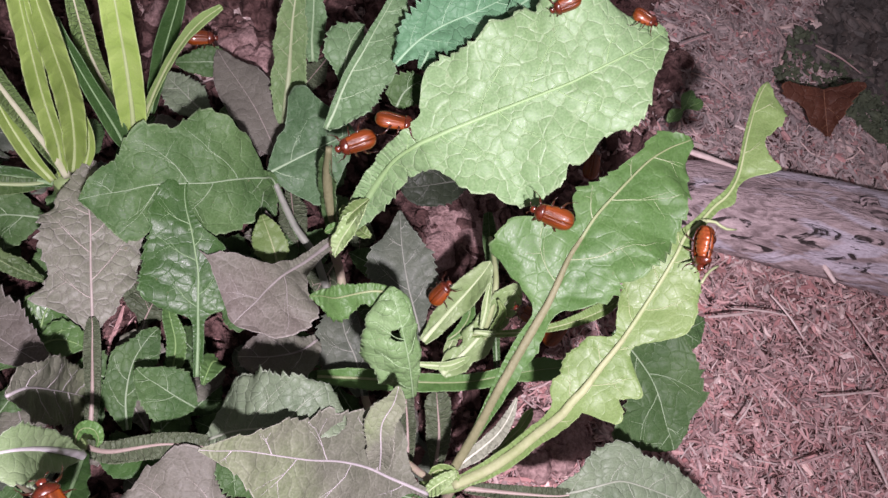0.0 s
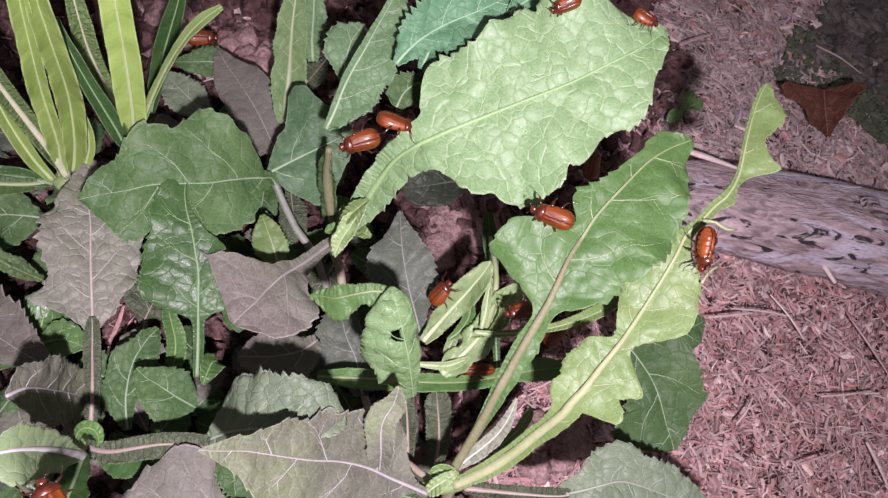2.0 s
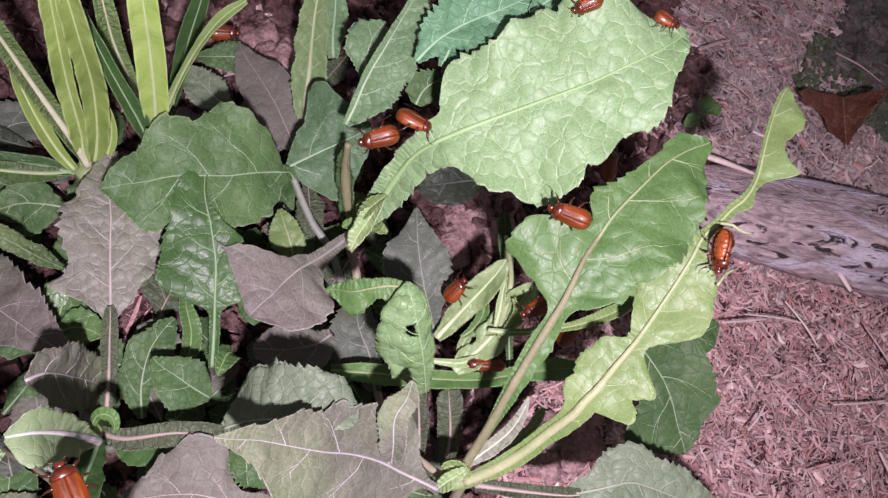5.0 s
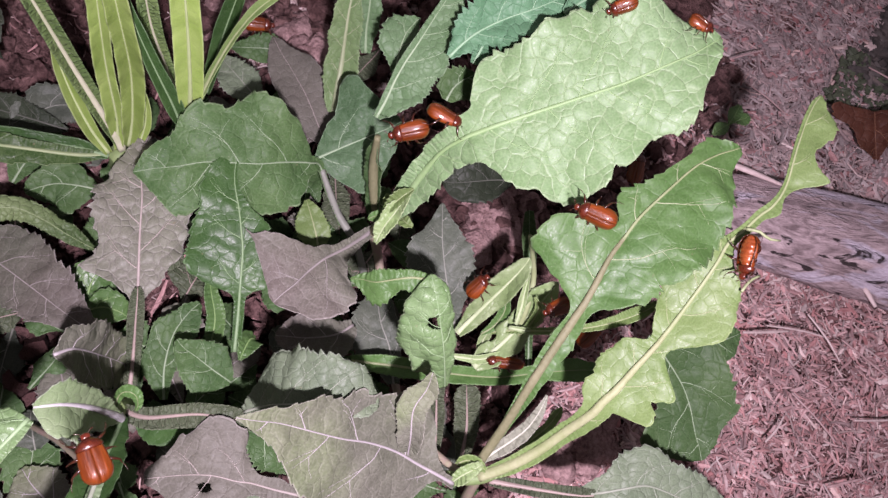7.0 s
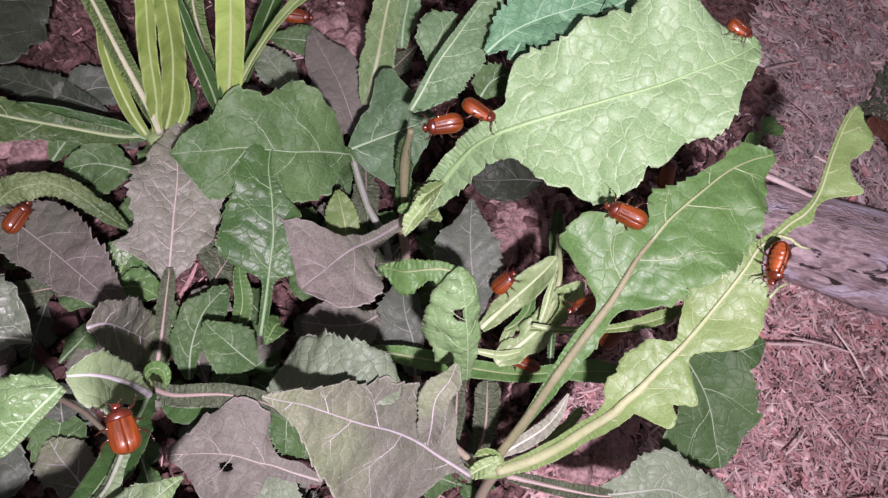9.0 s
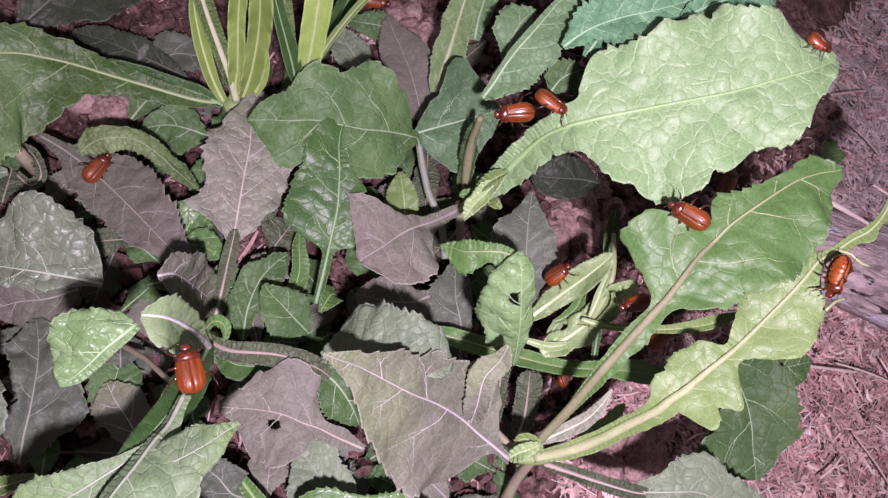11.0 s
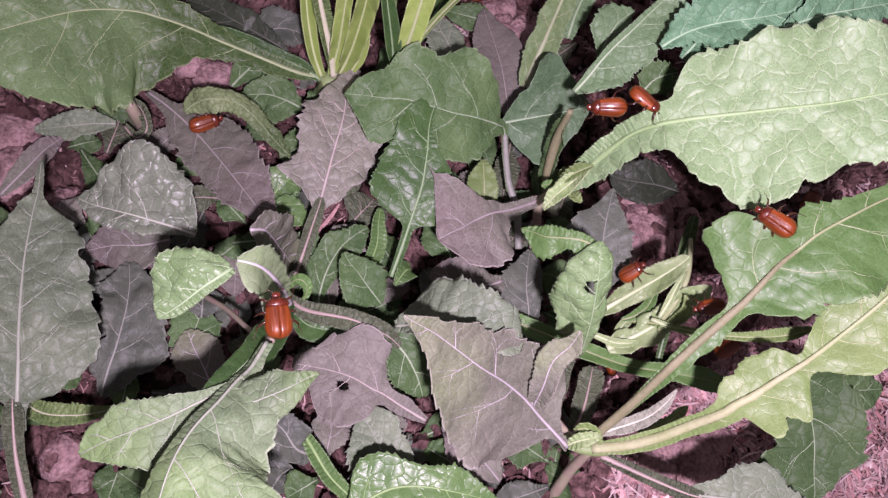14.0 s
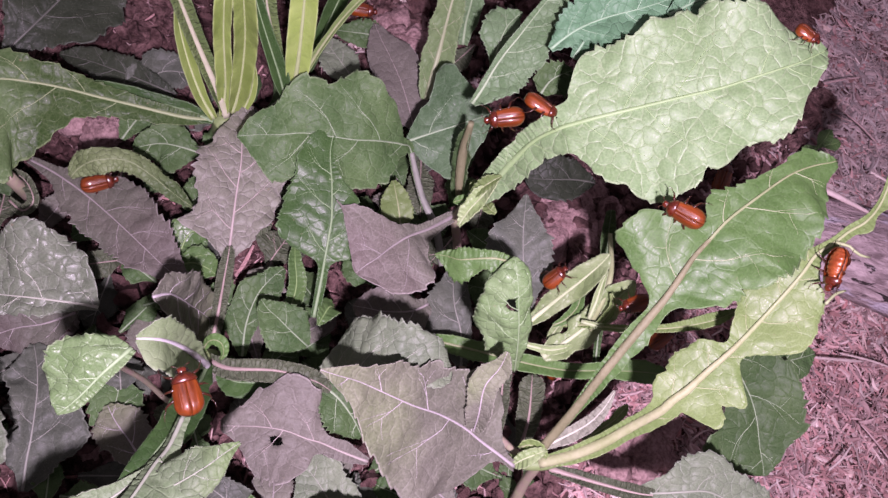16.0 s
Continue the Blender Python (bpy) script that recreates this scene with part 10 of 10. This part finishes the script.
beetle = make_beetle()
for piece in beetle.children_recursive:
    for vert in piece.data.vertices:
        vert.co.x, vert.co.y = vert.co.x * 1.08, vert.co.y * 0.88
chafer_a = beetle
chafer_a.matrix_world = pose(0.0238, 0.1295, 0.1201, -50.2, 9.2, -171.9)
tagged(chafer_a, "glossy chestnut chafer beetle with head down in a leaf notch")
chafer_b = copy_thing(beetle, pose(-0.0444, 0.1251, 0.1018, -41.2, 13.8, -129.2))
tagged(chafer_b, "chestnut chafer beetle clinging below a folded leaf, paired with another")
chafer_c = copy_thing(beetle, pose(-0.0354, 0.1349, 0.1062, -23.1, -3.7, 22.1))
tagged(chafer_c, "chestnut chafer beetle clinging beside its mate")
chafer_d = copy_thing(beetle, pose(0.0667, 0.1395, 0.1313, -111.1, 21.7, -65.5))
tagged(chafer_d, "red-brown chafer beetle showing its belly on a chewed leaf edge")
chafer_e = copy_thing(beetle, pose(0.0084, 0.1108, 0.0645, -17.3, -46.0, 78.0))
chafer_e.scale = (0.8, 0.95, 0.95)
tagged(chafer_e, "dark red chafer beetle on a bare leaf rib")
chafer_f = copy_thing(beetle, pose(0.0377, 0.1129, 0.0812, -20.3, 6.6, 178.9))
chafer_f.scale = (0.8, 0.9, 0.9)
tagged(chafer_f, "dark chafer beetle half under a leaf base")
chafer_g = copy_thing(beetle, pose(0.0428, 0.1045, 0.0311, -10.7, 13.5, -151.5))
chafer_g.scale = (1.15, 0.72, 0.85)
tagged(chafer_g, "small chestnut chafer beetle creeping along a green stalk")
chafer_h = copy_thing(beetle, pose(-0.0082, 0.1833, 0.1457, -59.4, 29.5, -130.5))
chafer_h.scale = (0.72, 0.8, 0.8)
tagged(chafer_h, "chafer beetle on the upper edge of a pale leaf")
chafer_i = copy_thing(beetle, pose(0.0169, 0.1932, 0.1460, -0.6, -3.2, -1.0))
chafer_i.scale = (0.62, 0.75, 0.75)
tagged(chafer_i, "chafer beetle on the torn tip of a pale leaf")
chafer_j = copy_thing(beetle, pose(-0.0513, -0.0121, 0.1041, 9.9, -12.6, 148.5))
chafer_j.scale = (0.95, 1.15, 1.05)
tagged(chafer_j, "bright orange-brown chafer beetle clinging to a chewed bud")
chafer_k = copy_thing(beetle, pose(-0.1438, 0.1720, 0.0274, 30.3, 1.5, 37.3))
tagged(chafer_k, "chafer beetle on the soil among upright stalks")
chafer_l = copy_thing(beetle, pose(-0.1552, 0.0219, 0.0319, 45.8, -11.0, 98.8))
tagged(chafer_l, "chafer beetle under a curled leaf tip")
chafer_m = copy_thing(beetle, pose(0.0341, 0.1932, 0.0694, -16.7, -26.3, 114.1))
tagged(chafer_m, "dark chafer beetle in the shade behind a pale leaf")
chafer_n = copy_thing(beetle, pose(0.0542, 0.1247, 0.0573, -3.3, -27.3, 79.4))
tagged(chafer_n, "chafer beetle mostly hidden under a leaf stalk")


def motions():
    walk(chafer_a, [
        (0, pose(0.0238, 0.1295, 0.1201, -50.2, 9.2, -171.9)),
        (16, pose(0.0238, 0.1295, 0.1201, -50.2, 9.2, -171.9)),
    ])
    walk(chafer_b, [
        (0, pose(-0.0444, 0.1251, 0.1018, -41.2, 13.8, -129.2)),
        (1, pose(-0.0444, 0.1254, 0.1018, -41.2, 13.8, -129.2)),
        (2.5, pose(-0.0432, 0.1265, 0.1018, -41.9, 13.0, -132.2)),
        (4, pose(-0.0435, 0.1261, 0.1018, -42.0, 13.0, -132.5)),
        (16, pose(-0.0435, 0.1261, 0.1018, -42.0, 13.0, -132.5)),
    ])
    walk(chafer_c, [
        (0, pose(-0.0354, 0.1349, 0.1062, -23.1, -3.7, 22.1)),
        (1, pose(-0.0352, 0.1348, 0.1062, -23.0, -2.8, 20.3)),
        (2.5, pose(-0.0351, 0.1344, 0.1062, -22.9, -0.1, 14.9)),
        (4, pose(-0.0350, 0.1337, 0.1062, -22.9, 1.7, 11.0)),
        (16, pose(-0.0350, 0.1337, 0.1062, -22.9, 1.7, 11.0)),
    ])
    walk(chafer_d, [
        (0, pose(0.0667, 0.1395, 0.1313, -111.1, 21.7, -65.5)),
        (2, pose(0.0671, 0.1395, 0.1313, -111.4, 22.1, -66.5)),
        (16, pose(0.0671, 0.1395, 0.1313, -111.4, 22.1, -66.5)),
    ])
    walk(chafer_e, [
        (0, pose(0.0084, 0.1108, 0.0645, -17.3, -46.0, 78.0)),
        (16, pose(0.0084, 0.1108, 0.0645, -17.3, -46.0, 78.0)),
    ])
    walk(chafer_f, [
        (0, pose(0.0377, 0.1129, 0.0812, -20.3, 6.6, 178.9)),
        (1, pose(0.0355, 0.1124, 0.0822, -18.1, 11.3, -166.7)),
        (2, pose(0.0346, 0.1123, 0.0822, -11.9, 17.6, -142.0)),
        (4, pose(0.0346, 0.1129, 0.0822, -6.7, 20.5, -125.7)),
        (16, pose(0.0346, 0.1129, 0.0822, -6.7, 20.5, -125.7)),
    ])
    walk(chafer_g, [
        (0, pose(0.0428, 0.1045, 0.0311, -10.7, 13.5, -151.5)),
        (1, pose(0.0399, 0.1024, 0.0351, -10.8, 13.1, -151.4)),
        (2, pose(0.0346, 0.0985, 0.0431, -11.0, 12.5, -151.3)),
        (3, pose(0.0326, 0.0972, 0.0471, -11.6, 11.9, -153.2)),
        (4, pose(0.0327, 0.0975, 0.0471, -12.0, 11.9, -154.4)),
        (8.5, pose(0.0327, 0.0975, 0.0471, -12.0, 11.9, -154.4)),
        (9.7, pose(0.0311, 0.0957, 0.0312, -19.0, 2.5, 172.4)),
        (10.8, pose(0.0362, 0.1003, 0.0192, -18.8, -3.7, 152.9)),
        (12, pose(0.0353, 0.0998, 0.0192, -19.6, -5.4, 150.6)),
        (12.5, pose(0.0334, 0.0991, 0.0212, -19.7, -6.1, 150.0)),
        (13.5, pose(0.0292, 0.0986, 0.0232, -19.8, -7.2, 149.4)),
        (16, pose(0.0292, 0.0986, 0.0232, -19.8, -7.2, 149.4)),
    ])
    walk(chafer_h, [
        (0, pose(-0.0082, 0.1833, 0.1457, -59.4, 29.5, -130.5)),
        (8.7, pose(-0.0082, 0.1833, 0.1457, -59.4, 29.5, -130.5)),
        (9.6, pose(-0.0132, 0.1981, 0.1343, -44.2, 37.1, -101.7)),
        (10.7, pose(-0.0102, 0.1987, 0.1116, -18.6, 32.0, -58.5)),
        (16, pose(-0.0102, 0.1987, 0.1116, -18.6, 32.0, -58.5)),
    ])
    walk(chafer_i, [
        (0, pose(0.0169, 0.1932, 0.1460, -0.6, -3.2, -1.0)),
        (16, pose(0.0169, 0.1932, 0.1460, -0.6, -3.2, -1.0)),
    ])
    walk(chafer_j, [
        (0, pose(-0.0513, -0.0121, 0.1041, 9.9, -12.6, 148.5)),
        (16, pose(-0.0513, -0.0121, 0.1041, 9.9, -12.6, 148.5)),
    ])
    walk(chafer_k, [
        (0, pose(-0.1438, 0.1720, 0.0274, 30.3, 1.5, 37.3)),
        (16, pose(-0.1438, 0.1720, 0.0274, 30.3, 1.5, 37.3)),
    ])
    walk(chafer_l, [
        (0, pose(-0.1552, 0.0219, 0.0319, 45.8, -11.0, 98.8)),
        (10.8, pose(-0.1552, 0.0219, 0.0319, 45.8, -11.0, 98.8)),
        (12, pose(-0.1548, 0.0240, 0.0320, 47.8, -7.9, 86.3)),
        (13, pose(-0.1554, 0.0252, 0.0320, 48.9, -5.2, 78.5)),
        (13.5, pose(-0.1556, 0.0259, 0.0320, 49.3, -4.1, 74.8)),
        (14.5, pose(-0.1549, 0.0259, 0.0320, 49.3, -2.4, 71.8)),
        (15, pose(-0.1550, 0.0281, 0.0320, 49.1, 0.5, 66.4)),
        (16, pose(-0.1549, 0.0273, 0.0320, 48.1, 4.3, 62.0)),
    ])
    walk(chafer_m, [
        (0, pose(0.0341, 0.1932, 0.0694, -16.7, -26.3, 114.1)),
        (16, pose(0.0341, 0.1932, 0.0694, -16.7, -26.3, 114.1)),
    ])
    walk(chafer_n, [
        (0, pose(0.0542, 0.1247, 0.0573, -3.3, -27.3, 79.4)),
        (16, pose(0.0542, 0.1247, 0.0573, -3.3, -27.3, 79.4)),
    ])


motions()
